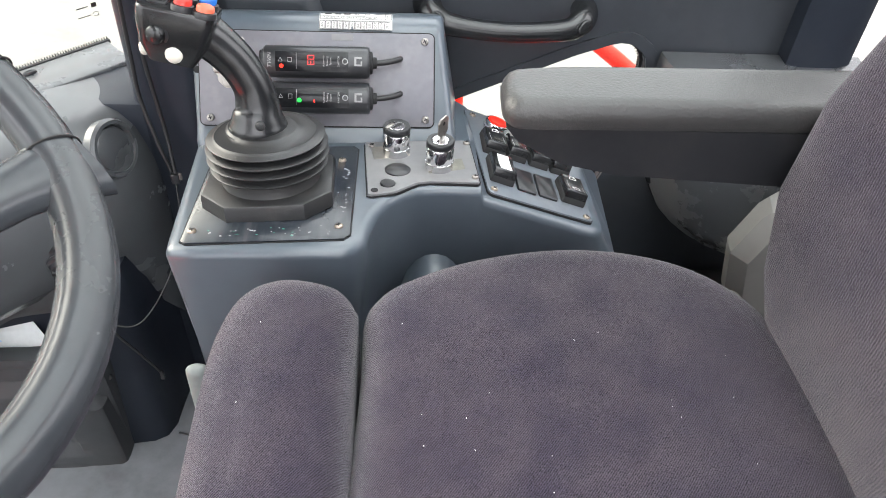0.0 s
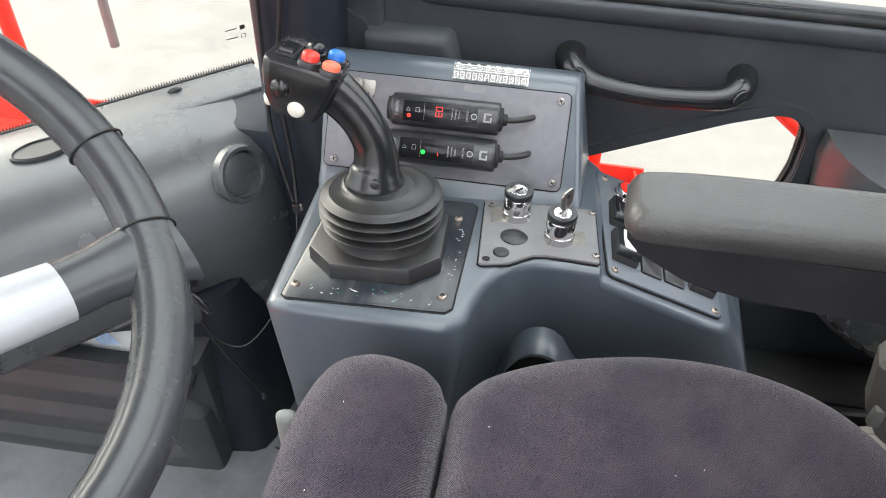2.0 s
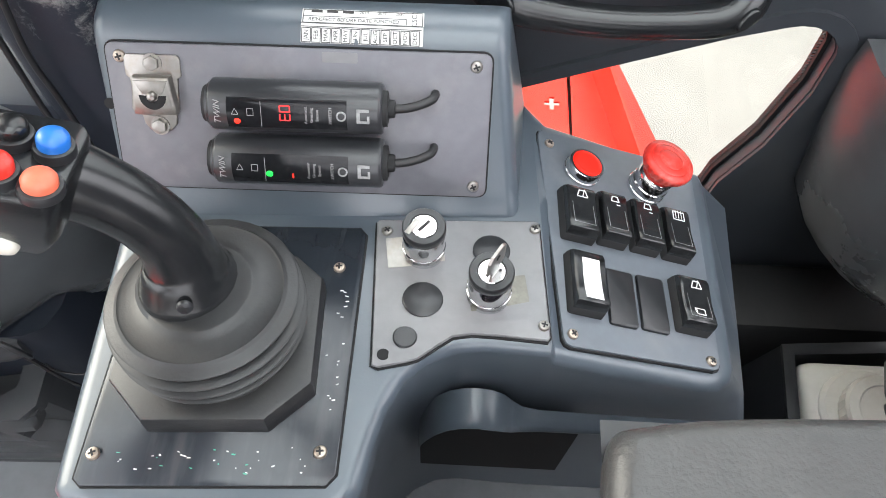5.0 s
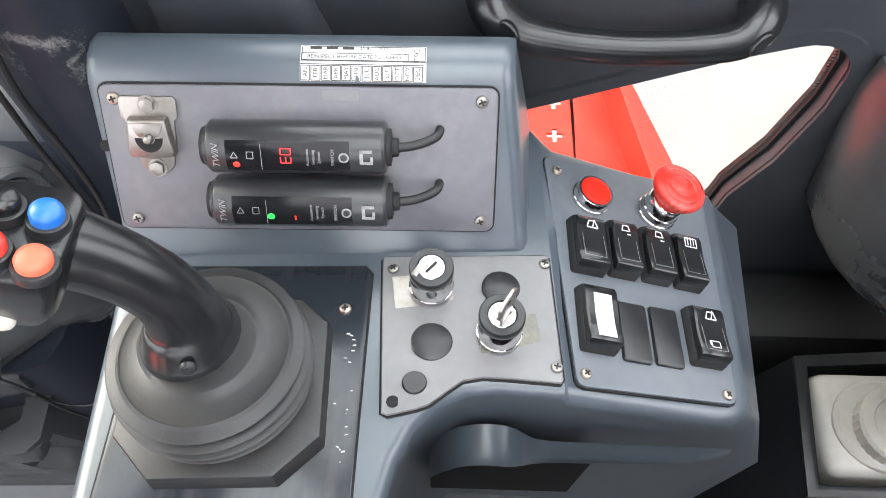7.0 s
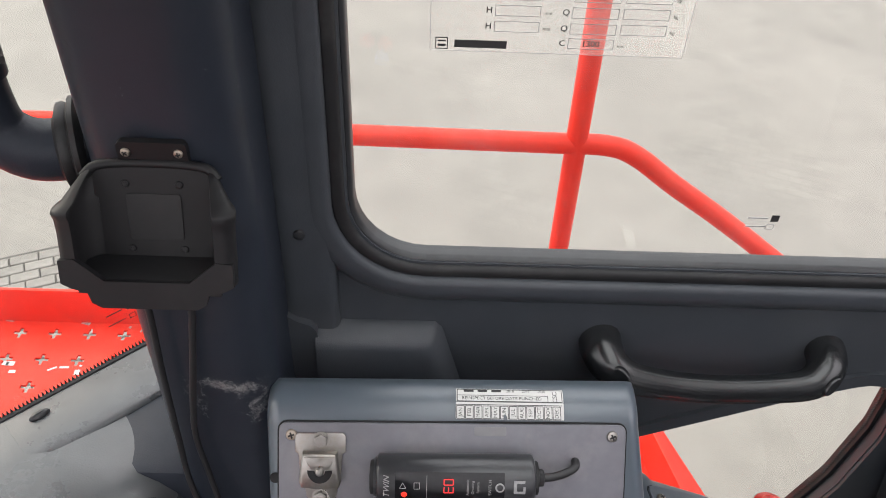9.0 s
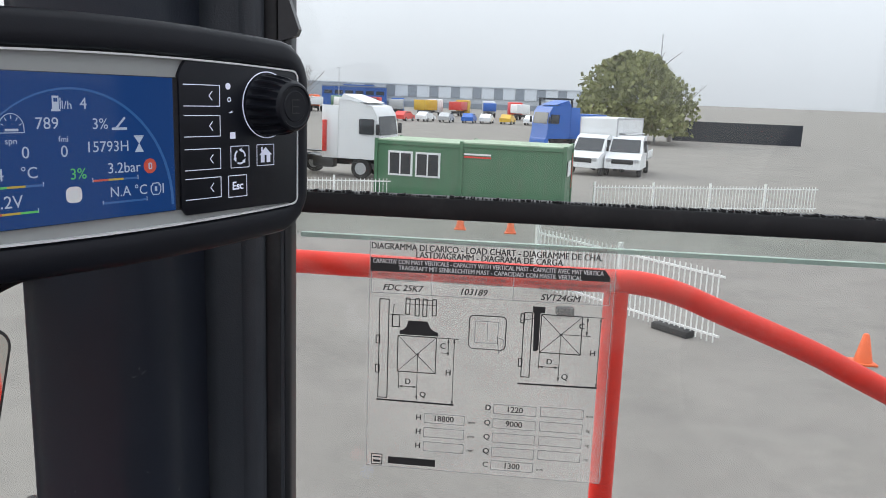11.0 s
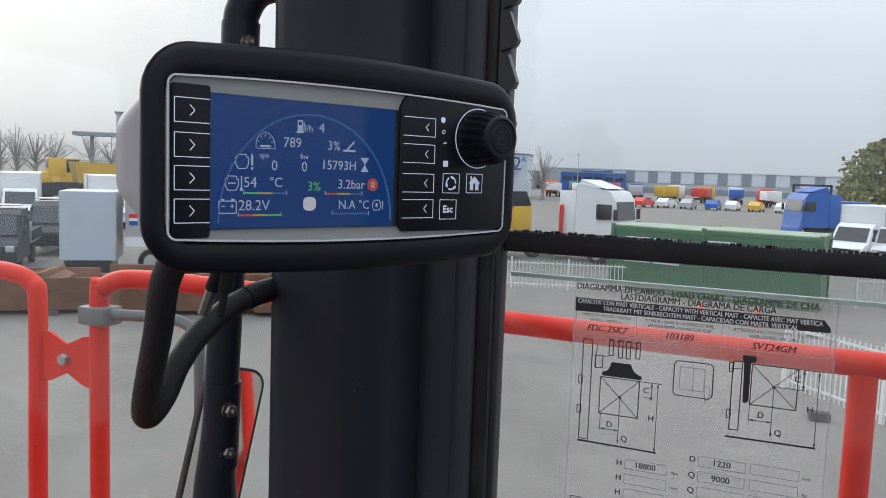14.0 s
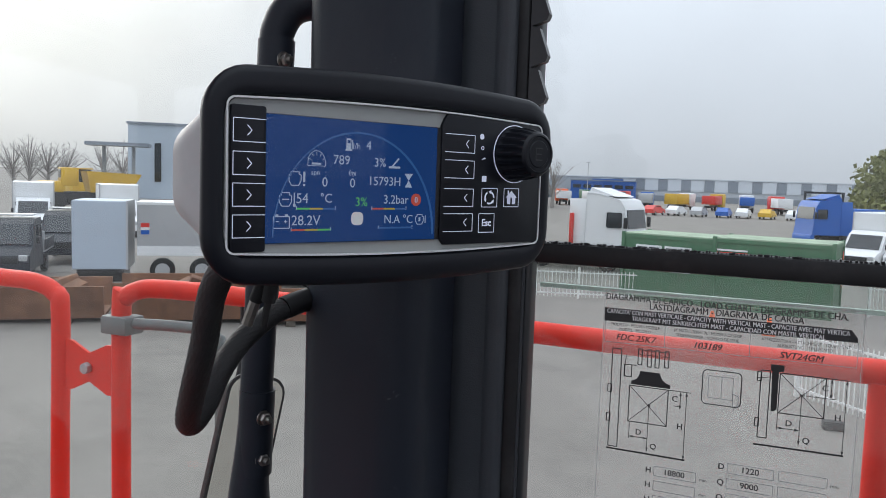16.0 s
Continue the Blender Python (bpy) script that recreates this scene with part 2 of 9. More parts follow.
def worn_patch(m, spots, colour):
    """Chalky rubbed-off paint inside soft-edged spots (centre, half sizes), broken up by coarse and fine noise."""
    nt = m.node_tree
    b = nt.nodes["Principled BSDF"]
    L = nt.links.new
    tc = nt.nodes.new("ShaderNodeTexCoord")
    total = None
    for centre, half, gain in spots:
        sub = nt.nodes.new("ShaderNodeVectorMath")
        sub.operation = "SUBTRACT"
        L(tc.outputs["Object"], sub.inputs[0])
        sub.inputs[1].default_value = centre
        div = nt.nodes.new("ShaderNodeVectorMath")
        div.operation = "DIVIDE"
        L(sub.outputs[0], div.inputs[0])
        div.inputs[1].default_value = half
        ln = nt.nodes.new("ShaderNodeVectorMath")
        ln.operation = "LENGTH"
        L(div.outputs[0], ln.inputs[0])
        fall = nt.nodes.new("ShaderNodeMapRange")
        fall.inputs[1].default_value, fall.inputs[2].default_value = 0.2, 1.1
        fall.inputs[3].default_value, fall.inputs[4].default_value = gain, -0.25
        L(ln.outputs["Value"], fall.inputs[0])
        if total is None:
            total = fall.outputs[0]
        else:
            mx = nt.nodes.new("ShaderNodeMath")
            mx.operation = "MAXIMUM"
            L(total, mx.inputs[0])
            L(fall.outputs[0], mx.inputs[1])
            total = mx.outputs[0]
    for scale, weight in ((55, 1.3), (420, 0.8)):
        n = nt.nodes.new("ShaderNodeTexNoise")
        n.inputs["Scale"].default_value, n.inputs["Detail"].default_value = scale, 8
        n.inputs["Roughness"].default_value, n.inputs["Distortion"].default_value = 0.72, 0.8
        L(tc.outputs["Object"], n.inputs["Vector"])
        c = nt.nodes.new("ShaderNodeMath")
        c.operation = "SUBTRACT"
        L(n.outputs[0], c.inputs[0])
        c.inputs[1].default_value = 0.5
        a = nt.nodes.new("ShaderNodeMath")
        a.operation = "MULTIPLY_ADD"
        L(c.outputs[0], a.inputs[0])
        a.inputs[1].default_value = weight * 2
        L(total, a.inputs[2])
        total = a.outputs[0]
    r = nt.nodes.new("ShaderNodeMapRange")
    r.inputs[1].default_value, r.inputs[2].default_value = 0.22, 0.85
    r.inputs[4].default_value = 0.75
    L(total, r.inputs[0])
    old = b.inputs["Base Color"].links[0].from_socket
    mx = nt.nodes.new("ShaderNodeMix")
    mx.data_type = "RGBA"
    L(r.outputs[0], mx.inputs["Factor"])
    L(old, mx.inputs[6])
    mx.inputs[7].default_value = (*colour, 1)
    L(mx.outputs[2], b.inputs["Base Color"])
    return m


def paving(name):
    """Weathered pale pavers: stretcher joints, mostly filled with sand, large stains."""
    m = mat(name, (0.215, 0.2, 0.18), 0.9, var=0.14, scale=0.35, dirt=(0.135, 0.127, 0.117), dirt_amt=0.5, dirt_scale=0.5, bump=0.4,
            bscale=60, spec=0.25)
    nt = m.node_tree
    b = nt.nodes["Principled BSDF"]
    L = nt.links.new
    tc = nt.nodes.new("ShaderNodeTexCoord")
    mp = nt.nodes.new("ShaderNodeMapping")
    mp.inputs["Rotation"].default_value = (0, 0, radians(24))
    L(tc.outputs["Object"], mp.inputs["Vector"])
    br = nt.nodes.new("ShaderNodeTexBrick")
    br.inputs["Scale"].default_value = 1.0
    br.inputs["Brick Width"].default_value, br.inputs["Row Height"].default_value = 0.21, 0.105
    br.inputs["Mortar Size"].default_value, br.inputs["Mortar Smooth"].default_value = 0.006, 0.4
    br.inputs["Color1"].default_value, br.inputs["Color2"].default_value = (1, 1, 1, 1), (0.86, 0.86, 0.86, 1)
    br.inputs["Mortar"].default_value = (0.72, 0.72, 0.72, 1)
    L(mp.outputs[0], br.inputs["Vector"])
    n = nt.nodes.new("ShaderNodeTexNoise")
    n.inputs["Scale"].default_value, n.inputs["Detail"].default_value = 0.45, 5
    L(tc.outputs["Object"], n.inputs["Vector"])
    r = nt.nodes.new("ShaderNodeMapRange")
    r.inputs[1].default_value, r.inputs[2].default_value = 0.48, 0.62
    r.inputs[3].default_value, r.inputs[4].default_value = 0.08, 0.75
    L(n.outputs[0], r.inputs[0])
    old = b.inputs["Base Color"].links[0].from_socket
    mx = nt.nodes.new("ShaderNodeMix")
    mx.data_type, mx.blend_type = "RGBA", "MULTIPLY"
    L(r.outputs[0], mx.inputs["Factor"])
    L(old, mx.inputs[6])
    L(br.outputs[0], mx.inputs[7])
    L(mx.outputs[2], b.inputs["Base Color"])
    return m


M_TRIM = mat("trim_plastic", (0.037, 0.042, 0.049), 0.40, var=0.16, scale=5, bump=0.35, bscale=900, spec=0.36, dirt=(0.10, 0.10, 0.10), dirt_amt=0.2, dirt_scale=6)
M_PILLAR = mat("pillar_plastic", (0.0165, 0.0205, 0.0290), 0.44, spec=0.24, var=0.14, scale=5, bump=0.3, bscale=900, dirt=(0.09, 0.09, 0.09), dirt_amt=0.15, dirt_scale=5)
M_PILLAR_WORN = worn_patch(mat("worn_pillar_plastic", (0.0165, 0.0205, 0.0290), 0.44, spec=0.24, var=0.14, scale=5, bump=0.3, bscale=900, dirt=(0.09, 0.09, 0.09), dirt_amt=0.15, dirt_scale=5),
                           [((-0.052, 1.022, 0.772), (0.050, 0.05, 0.011), 0.62), ((-0.028, 1.022, 0.750), (0.022, 0.05, 0.030), 0.45), ((-0.075, 1.022, 0.752), (0.016, 0.05, 0.026), 0.30)], (0.24, 0.24, 0.235))
M_CONSOLE = mat("console_moulding", (0.068, 0.084, 0.101), 0.29, var=0.10, scale=5, bump=0.12, bscale=500, spec=0.7, dirt=(0.16, 0.168, 0.175), dirt_amt=0.12, dirt_scale=7)
M_PANEL = mat("panel_sheet", (0.125, 0.124, 0.140), 0.40, var=0.18, scale=12, bump=0.12, bscale=1200, dirt=(0.24, 0.22, 0.225), dirt_amt=0.4, dirt_scale=16)
M_LOCKPL = mat("lock_sheet", (0.16, 0.16, 0.165), 0.38, var=0.14, scale=14, bump=0.1, bscale=900, dirt=(0.24, 0.235, 0.23), dirt_amt=0.35, dirt_scale=16)
M_SWPL = mat("switch_sheet", (0.11, 0.125, 0.145), 0.42, var=0.15, scale=14, bump=0.1, bscale=1100, dirt=(0.22, 0.21, 0.2), dirt_amt=0.25, dirt_scale=16)
M_PLATE = streaked(mat("lacquered_steel", (0.016, 0.020, 0.026), 0.22, 0.0, var=0.2, scale=9, dirt=(0.12, 0.12, 0.12), dirt_amt=0.12, dirt_scale=12, spec=0.5), (90, 14, 20), 0.10, (0.25, 0.25, 0.25))
M_RUBBER = mat("boot_rubber", (0.016, 0.0165, 0.0175), 0.42, var=0.3, scale=18, bump=0.25, bscale=500, dirt=(0.060, 0.055, 0.049), dirt_amt=0.4, dirt_scale=15)
M_BLACK = mat("black_plastic", (0.015, 0.016, 0.018), 0.34, var=0.2, scale=20, bump=0.05, bscale=900, dirt=(0.07, 0.068, 0.065), dirt_amt=0.2, dirt_scale=18)
M_GRIP = mat("grip_plastic", (0.010, 0.011, 0.012), 0.22, var=0.2, scale=25, bump=0.12, bscale=1500, spec=0.6, dirt=(0.06, 0.058, 0.055), dirt_amt=0.2, dirt_scale=14)
M_MATT = mat("matt_black", (0.012, 0.012, 0.013), 0.8, var=0.2, scale=20)
# flat black painted in for the shade inside gaps and holes
M_DARK = mat("gap_shade", (0.01, 0.01, 0.011), 0.9, var=0.1, scale=20)
M_SEAL = mat("rubber_seal", (0.010, 0.010, 0.011), 0.5, spec=0.35, var=0.25, scale=25, dirt=(0.12, 0.12, 0.115), dirt_amt=0.15, dirt_scale=20)
M_CHROME = mat("chrome", (0.75, 0.75, 0.76), 0.12, 1.0, var=0.08, scale=30, dirt=(0.3, 0.29, 0.27), dirt_amt=0.3, dirt_scale=40)
M_ZINC = mat("worn_zinc", (0.30, 0.285, 0.265), 0.33, 0.9, var=0.2, scale=30, dirt=(0.25, 0.2, 0.14), dirt_amt=0.5, dirt_scale=50, bump=0.2, bscale=400)
M_BRASS = mat("old_screw", (0.42, 0.36, 0.3), 0.4, 0.9, var=0.25, scale=60, dirt=(0.18, 0.1, 0.05), dirt_amt=0.5, dirt_scale=80)
M_RED_B = mat("red_button", (0.6, 0.03, 0.02), 0.35, var=0.12, scale=60, dirt=(0.7, 0.45, 0.4), dirt_amt=0.3, dirt_scale=60)
M_RED_L = glow("red_lamp", (1.0, 0.02, 0.008), 0.42, (0.45, 0.006, 0.004))
M_ORANGE_B = mat("orange_button", (0.62, 0.13, 0.07), 0.45, var=0.12, scale=60)
M_BLUE_B = mat("blue_button", (0.02, 0.14, 0.5), 0.3, var=0.1, scale=60, dirt=(0.4, 0.5, 0.65), dirt_amt=0.3, dirt_scale=50)
M_WHITE_B = mat("white_button", (0.68, 0.66, 0.58), 0.4, var=0.1, scale=60)
M_WHITE = mat("white_ink", (0.75, 0.75, 0.74), 0.5, var=0.05, scale=60)
M_INK = mat("black_ink", (0.02, 0.02, 0.02), 0.6, var=0.1, scale=60)
M_GREYINK = mat("grey_ink", (0.3, 0.3, 0.3), 0.6, var=0.1, scale=60)
M_STICKER = mat("sticker_paper", (0.52, 0.52, 0.50), 0.5, var=0.06, scale=40, dirt=(0.35, 0.34, 0.33), dirt_amt=0.4, dirt_scale=40)
M_CLOTH = cloth("seat_cloth", (0.0045, 0.0038, 0.0068), (0.070, 0.058, 0.082), 1500)
M_SHELL = worn_patch(mat("armrest_shell", (0.014, 0.015, 0.017), 0.36, var=0.2, scale=20, bump=0.08, bscale=900, dirt=(0.06, 0.058, 0.055), dirt_amt=0.2, dirt_scale=18),
                     [((-0.082, -0.023, 0.018), (0.010, 0.01, 0.016), 0.12), ((-0.066, -0.023, 0.006), (0.012, 0.01, 0.020), 0.16), ((-0.10, -0.023, 0.030), (0.03, 0.01, 0.010), -0.05)], (0.11, 0.10, 0.09))
M_KICK = mat("kick_plastic", (0.046, 0.049, 0.052), 0.46, var=0.16, scale=5, bump=0.3, bscale=900, spec=0.36, dirt=(0.13, 0.13, 0.125), dirt_amt=0.25, dirt_scale=7)
M_VINYL = mat("armrest_vinyl", (0.036, 0.036, 0.0355), 0.36, var=0.16, scale=10, bump=0.9, bscale=420, dirt=(0.10, 0.097, 0.092), dirt_amt=0.3, dirt_scale=9)
M_WHEEL = mat("wheel_leather", (0.030, 0.034, 0.038), 0.24, var=0.2, scale=10, bump=0.12, bscale=1200, dirt=(0.07, 0.07, 0.068), dirt_amt=0.2, dirt_scale=8)
M_SILVER = mat("silver_paint", (0.34, 0.355, 0.37), 0.35, 0.3, var=0.06, scale=20)
M_FLOOR = mat("floor_mat", (0.17, 0.18, 0.19), 0.75, var=0.2, scale=6, bump=0.2, bscale=160, dirt=(0.06, 0.06, 0.06), dirt_amt=0.5, dirt_scale=8)
M_DASH = mat("dash_moulding", (0.064, 0.069, 0.073), 0.27, var=0.14, scale=4, bump=0.25, bscale=700, spec=0.65, dirt=(0.14, 0.14, 0.135), dirt_amt=0.28, dirt_scale=5)
M_BEIGE = mat("grey_beige_plastic", (0.125, 0.122, 0.114), 0.5, var=0.1, scale=7, bump=0.1, bscale=500)
M_TANK = mat("milky_plastic", (0.5, 0.49, 0.45), 0.45, var=0.08, scale=14, dirt=(0.3, 0.27, 0.22), dirt_amt=0.3, dirt_scale=24)
M_PAPER = mat("paper", (0.6, 0.62, 0.62), 0.7, var=0.1, scale=20)
M_PIPE = mat("weathered_pipe", (0.17, 0.19, 0.185), 0.55, var=0.15, scale=14)
M_DULLPL = mat("dull_tag", (0.13, 0.125, 0.105), 0.45, 0.2, var=0.3, scale=60, dirt=(0.3, 0.29, 0.24), dirt_amt=0.5, dirt_scale=90)
M_CRADLE = mat("cradle_plastic", (0.0075, 0.0075, 0.0085), 0.5, spec=0.28, var=0.2, scale=20, bump=0.06, bscale=900, dirt=(0.05, 0.048, 0.045), dirt_amt=0.15, dirt_scale=16)
M_CABLE = mat("cable", (0.012, 0.012, 0.013), 0.5, var=0.2, scale=30)
M_BRAID = mat("braided_sleeve", (0.011, 0.011, 0.012), 0.55, var=0.5, scale=160, bump=0.9, bscale=1400)
M_MONGREY = mat("monitor_shell", (0.42, 0.42, 0.42), 0.45, var=0.06, scale=20, bump=0.05, bscale=900)
M_MONBLACK = mat("monitor_frame", (0.005, 0.0062, 0.0100), 0.42, spec=0.26, var=0.12, scale=20, bump=0.08, bscale=1500)
M_OUTLINE = mat("pale_outline", (0.62, 0.63, 0.63), 0.4, var=0.05, scale=20)
M_UNIT = mat("unit_casing", (0.026, 0.027, 0.030), 0.28, var=0.2, scale=30, bump=0.1, bscale=1200, dirt=(0.10, 0.098, 0.095), dirt_amt=0.35, dirt_scale=26)
M_UNITTXT = mat("worn_white_print", (0.27, 0.27, 0.27), 0.6, var=0.3, scale=300)
M_MONBAND = mat("monitor_band", (0.30, 0.315, 0.305), 0.4, 0.0, var=0.05, scale=20)
# pale key symbols with a faint glow of their own added
M_ICON = glow("icon_glow", (0.7, 0.75, 1.0), 0.25, (0.7, 0.72, 0.78))
M_LCD = glow("display", (0.012, 0.062, 0.23), 0.58, (0.004, 0.005, 0.008), 0.05)
M_LCDTXT = glow("display_text", (0.7, 0.82, 1.0), 0.42)
M_LCDGREEN = glow("display_green", (0.15, 0.8, 0.15), 0.45)
M_LCDRED = glow("display_red", (0.9, 0.12, 0.06), 0.4)
M_LCDYEL = glow("display_yellow", (0.8, 0.6, 0.05), 0.4)
M_LCDARC = glow("display_arc", (0.05, 0.2, 0.55), 0.4)
M_LED_R = glow("red_led", (1.0, 0.02, 0.008), 1.3)
M_LED_G = glow("green_led", (0.01, 0.8, 0.06), 0.9)
M_LED_DIM = glow("dim_red_digit", (0.9, 0.03, 0.03), 0.8)
M_GLASS = pane_glass("window_glass", (0.93, 0.96, 0.945), 1.0, 0.03)
M_GLASS_D = pane_glass("sliding_glass", (0.925, 0.95, 0.94), 1.0, 0.04)
M_FILM = pane_glass("clear_film", (0.99, 0.99, 0.99), 0.3, 0.16, True)
M_GLASSEDGE = mat("glass_edge", (0.55, 0.68, 0.6), 0.3, var=0.1, scale=20)
M_MIRROR = mat("mirror_glass", (0.72, 0.7, 0.66), 0.04, 1.0, var=0.04, scale=4)
M_RAIL = mat("red_paint", (0.72, 0.03, 0.012), 0.45, spec=0.25, var=0.10, scale=6, dirt=(0.55, 0.16, 0.10), dirt_amt=0.15, dirt_scale=14, bump=0.06, bscale=120)
M_GALV = mat("galvanised", (0.45, 0.46, 0.47), 0.5, 0.6, var=0.15, scale=14)
M_PAVE = paving("paving")
M_PAVER = mat("paver", (0.2, 0.187, 0.17), 0.9, var=0.2, scale=9, bump=0.4, bscale=90, rand=0.14, spec=0.25)
M_JOINT = mat("joint_sand", (0.08, 0.074, 0.066), 0.95, var=0.2, scale=20)
M_WHITEPAINT = mat("white_vehicle_paint", (0.72, 0.73, 0.74), 0.35, var=0.06, scale=0.8, dirt=(0.45, 0.43, 0.4), dirt_amt=0.3, dirt_scale=1.4)
M_FENCE = mat("white_fence_paint", (0.72, 0.72, 0.7), 0.5, var=0.08, scale=4)
M_GREEN = streaked(mat("green_container_paint", (0.055, 0.15, 0.075), 0.5, var=0.12, scale=1.2, dirt=(0.16, 0.2, 0.14), dirt_amt=0.4, dirt_scale=1.5), (6, 6, 0.7), 0.3, (0.1, 0.12, 0.08))
M_ROOFDIRT = mat("pale_green_roof", (0.3, 0.38, 0.27), 0.8, var=0.2, scale=1.2, dirt=(0.2, 0.2, 0.16), dirt_amt=0.5, dirt_scale=1.0)
M_BLUEP = mat("blue_vehicle_paint", (0.012, 0.1, 0.42), 0.35, var=0.1, scale=1)
M_YELLOW = mat("yellow_vehicle_paint", (0.6, 0.37, 0.02), 0.45, var=0.12, scale=1, dirt=(0.3, 0.2, 0.08), dirt_amt=0.4, dirt_scale=1.5)
M_TYRE = mat("tyre", (0.02, 0.02, 0.02), 0.85, var=0.2, scale=8)
M_VGLASS = mat("vehicle_window", (0.03, 0.035, 0.04), 0.08, var=0.1, scale=2)
# blue-grey tone that takes in the shade on the box body's face
M_PALEBLUE = mat("pale_blue_shaded_paint", (0.40, 0.46, 0.54), 0.5, var=0.06, scale=0.8, dirt=(0.3, 0.31, 0.32), dirt_amt=0.3, dirt_scale=1.4)
M_DARKVEH = mat("dark_vehicle_paint", (0.013, 0.017, 0.025), 0.4, spec=0.35, var=0.12, scale=1)
M_RUST = mat("rusty_steel", (0.17, 0.085, 0.05), 0.85, var=0.4, scale=2.5, dirt=(0.3, 0.16, 0.08), dirt_amt=0.6, dirt_scale=2, bump=0.4, bscale=30)
M_BARK = mat("bark", (0.09, 0.075, 0.06), 0.9, var=0.3, scale=4)
M_LEAF = mat("spring_leaf", (0.19, 0.2, 0.075), 0.8, var=0.4, scale=0.9)
M_TWIG = mat("twig", (0.27, 0.25, 0.23), 0.9, var=0.3, scale=2)
M_CLAD = mat("grey_cladding", (0.42, 0.45, 0.49), 0.5, var=0.06, scale=0.1)
M_CLAD2 = mat("dark_cladding", (0.22, 0.25, 0.29), 0.5, var=0.06, scale=0.1)
M_CLADW = mat("pale_cladding", (0.58, 0.62, 0.67), 0.5, var=0.05, scale=0.1)
M_CLADB = mat("blue_cladding", (0.02, 0.09, 0.34), 0.45, var=0.08, scale=0.2)
M_BLUEGREY = mat("blue_grey_wall", (0.42, 0.48, 0.55), 0.6, var=0.06, scale=0.3)
M_GREENINK = mat("green_ink", (0.42, 0.55, 0.22), 0.6, var=0.15, scale=200)
M_BLUEINK = mat("blue_ink", (0.38, 0.52, 0.72), 0.6, var=0.2, scale=120)
M_CONE = mat("cone_orange", (0.75, 0.13, 0.03), 0.5, var=0.1, scale=8)
M_ROOFIN = mat("headliner", (0.3, 0.3, 0.31), 0.9, var=0.1, scale=8, bump=0.2, bscale=400)


# ---------------------------------------------------------------- mesh builders
I4 = Matrix.Identity(4)
AT = {}


def fr(o, x, n):
    """A frame at o whose x runs along x and whose z is the normal n."""
    n = Vector(n).normalized()
    x = Vector(x)
    x = (x - n * x.dot(n)).normalized()
    y = n.cross(x)
    m = Matrix((x, y, n)).transposed().to_4x4()
    m.translation = o
    return m


def thing(name, m, label, category, group="", kind=""):
    ob = new(name)
    ob.empty_display_size = 0.02
    ob.matrix_basis = m
    AT[ob] = m.copy()
    return tagged(ob, label, category, group, kind)


def part(name, bm, material, parent, label="", m=None, smooth=40, worldly=False):
    """Links a bmesh as one mesh object under a thing or a part. worldly: its points are given in the world."""
    me = bpy.data.meshes.new(name)
    bmesh.ops.recalc_face_normals(bm, faces=bm.faces)
    bm.to_mesh(me)
    bm.free()
    if smooth:
        me.polygons.foreach_set("use_smooth", [True] * len(me.polygons))
        me.set_sharp_from_angle(angle=radians(smooth))
    me.materials.append(material)
    ob = new(name, me)
    base = AT.get(parent, I4)
    loc = base.inverted() if worldly else (m if m is not None else I4)
    if parent is not None:
        ob.parent = parent
    ob.matrix_basis = loc
    AT[ob] = base @ loc
    if label:
        ob["label"] = label
    return ob


def lone(name, bm, material, label, category, group="", kind="", m=None, smooth=40):
    """A thing of one mesh."""
    ob = part(name, bm, material, None, "", m, smooth)
    return tagged(ob, label, category, group, kind)


def merge(bm, other, m=None):
    me = bpy.data.meshes.new("t")
    if m is not None:
        bmesh.ops.transform(other, matrix=m, verts=other.verts)
    other.to_mesh(me)
    other.free()
    bm.from_mesh(me)
    bpy.data.meshes.remove(me)
    return bm


def box(sx, sy, sz, bevel=0.0, seg=2, at=(0, 0, 0)):
    bm = bmesh.new()
    bmesh.ops.create_cube(bm, size=1, matrix=Matrix.Translation(at) @ Matrix.Diagonal((sx, sy, sz, 1)))
    if bevel:
        bmesh.ops.bevel(bm, geom=bm.edges[:], offset=bevel, segments=seg, affect="EDGES", profile=0.5)
    return bm


def cyl(r1, r2, h, seg=24, bevel=0.0):
    bm = bmesh.new()
    bmesh.ops.create_cone(bm, cap_ends=True, segments=seg, radius1=r1, radius2=r2, depth=h, matrix=Matrix.Translation((0, 0, h / 2)))
    if bevel:
        es = [e for e in bm.edges if abs(e.verts[0].co.z - e.verts[1].co.z) < 1e-6]
        bmesh.ops.bevel(bm, geom=es, offset=bevel, segments=2, affect="EDGES", profile=0.5)
    return bm


def lathe(profile, seg=32, cap=True):
    """Turns (radius, height) points about z."""
    return loft([[(r * math.cos(2 * math.pi * i / seg), r * math.sin(2 * math.pi * i / seg), z) for i in range(seg)] for r, z in profile], cap)


def loft(rings, cap=True, closed=True):
    bm = bmesh.new()
    vs = [[bm.verts.new(p) for p in ring] for ring in rings]
    n = len(rings[0])
    for a, b in zip(vs, vs[1:]):
        for i in range(n if closed else n - 1):
            j = (i + 1) % n
            try:
                bm.faces.new((a[i], a[j], b[j], b[i]))
            except ValueError:
                pass
    if cap and closed:
        bm.faces.new(vs[0][::-1])
        bm.faces.new(vs[-1])
    return bm


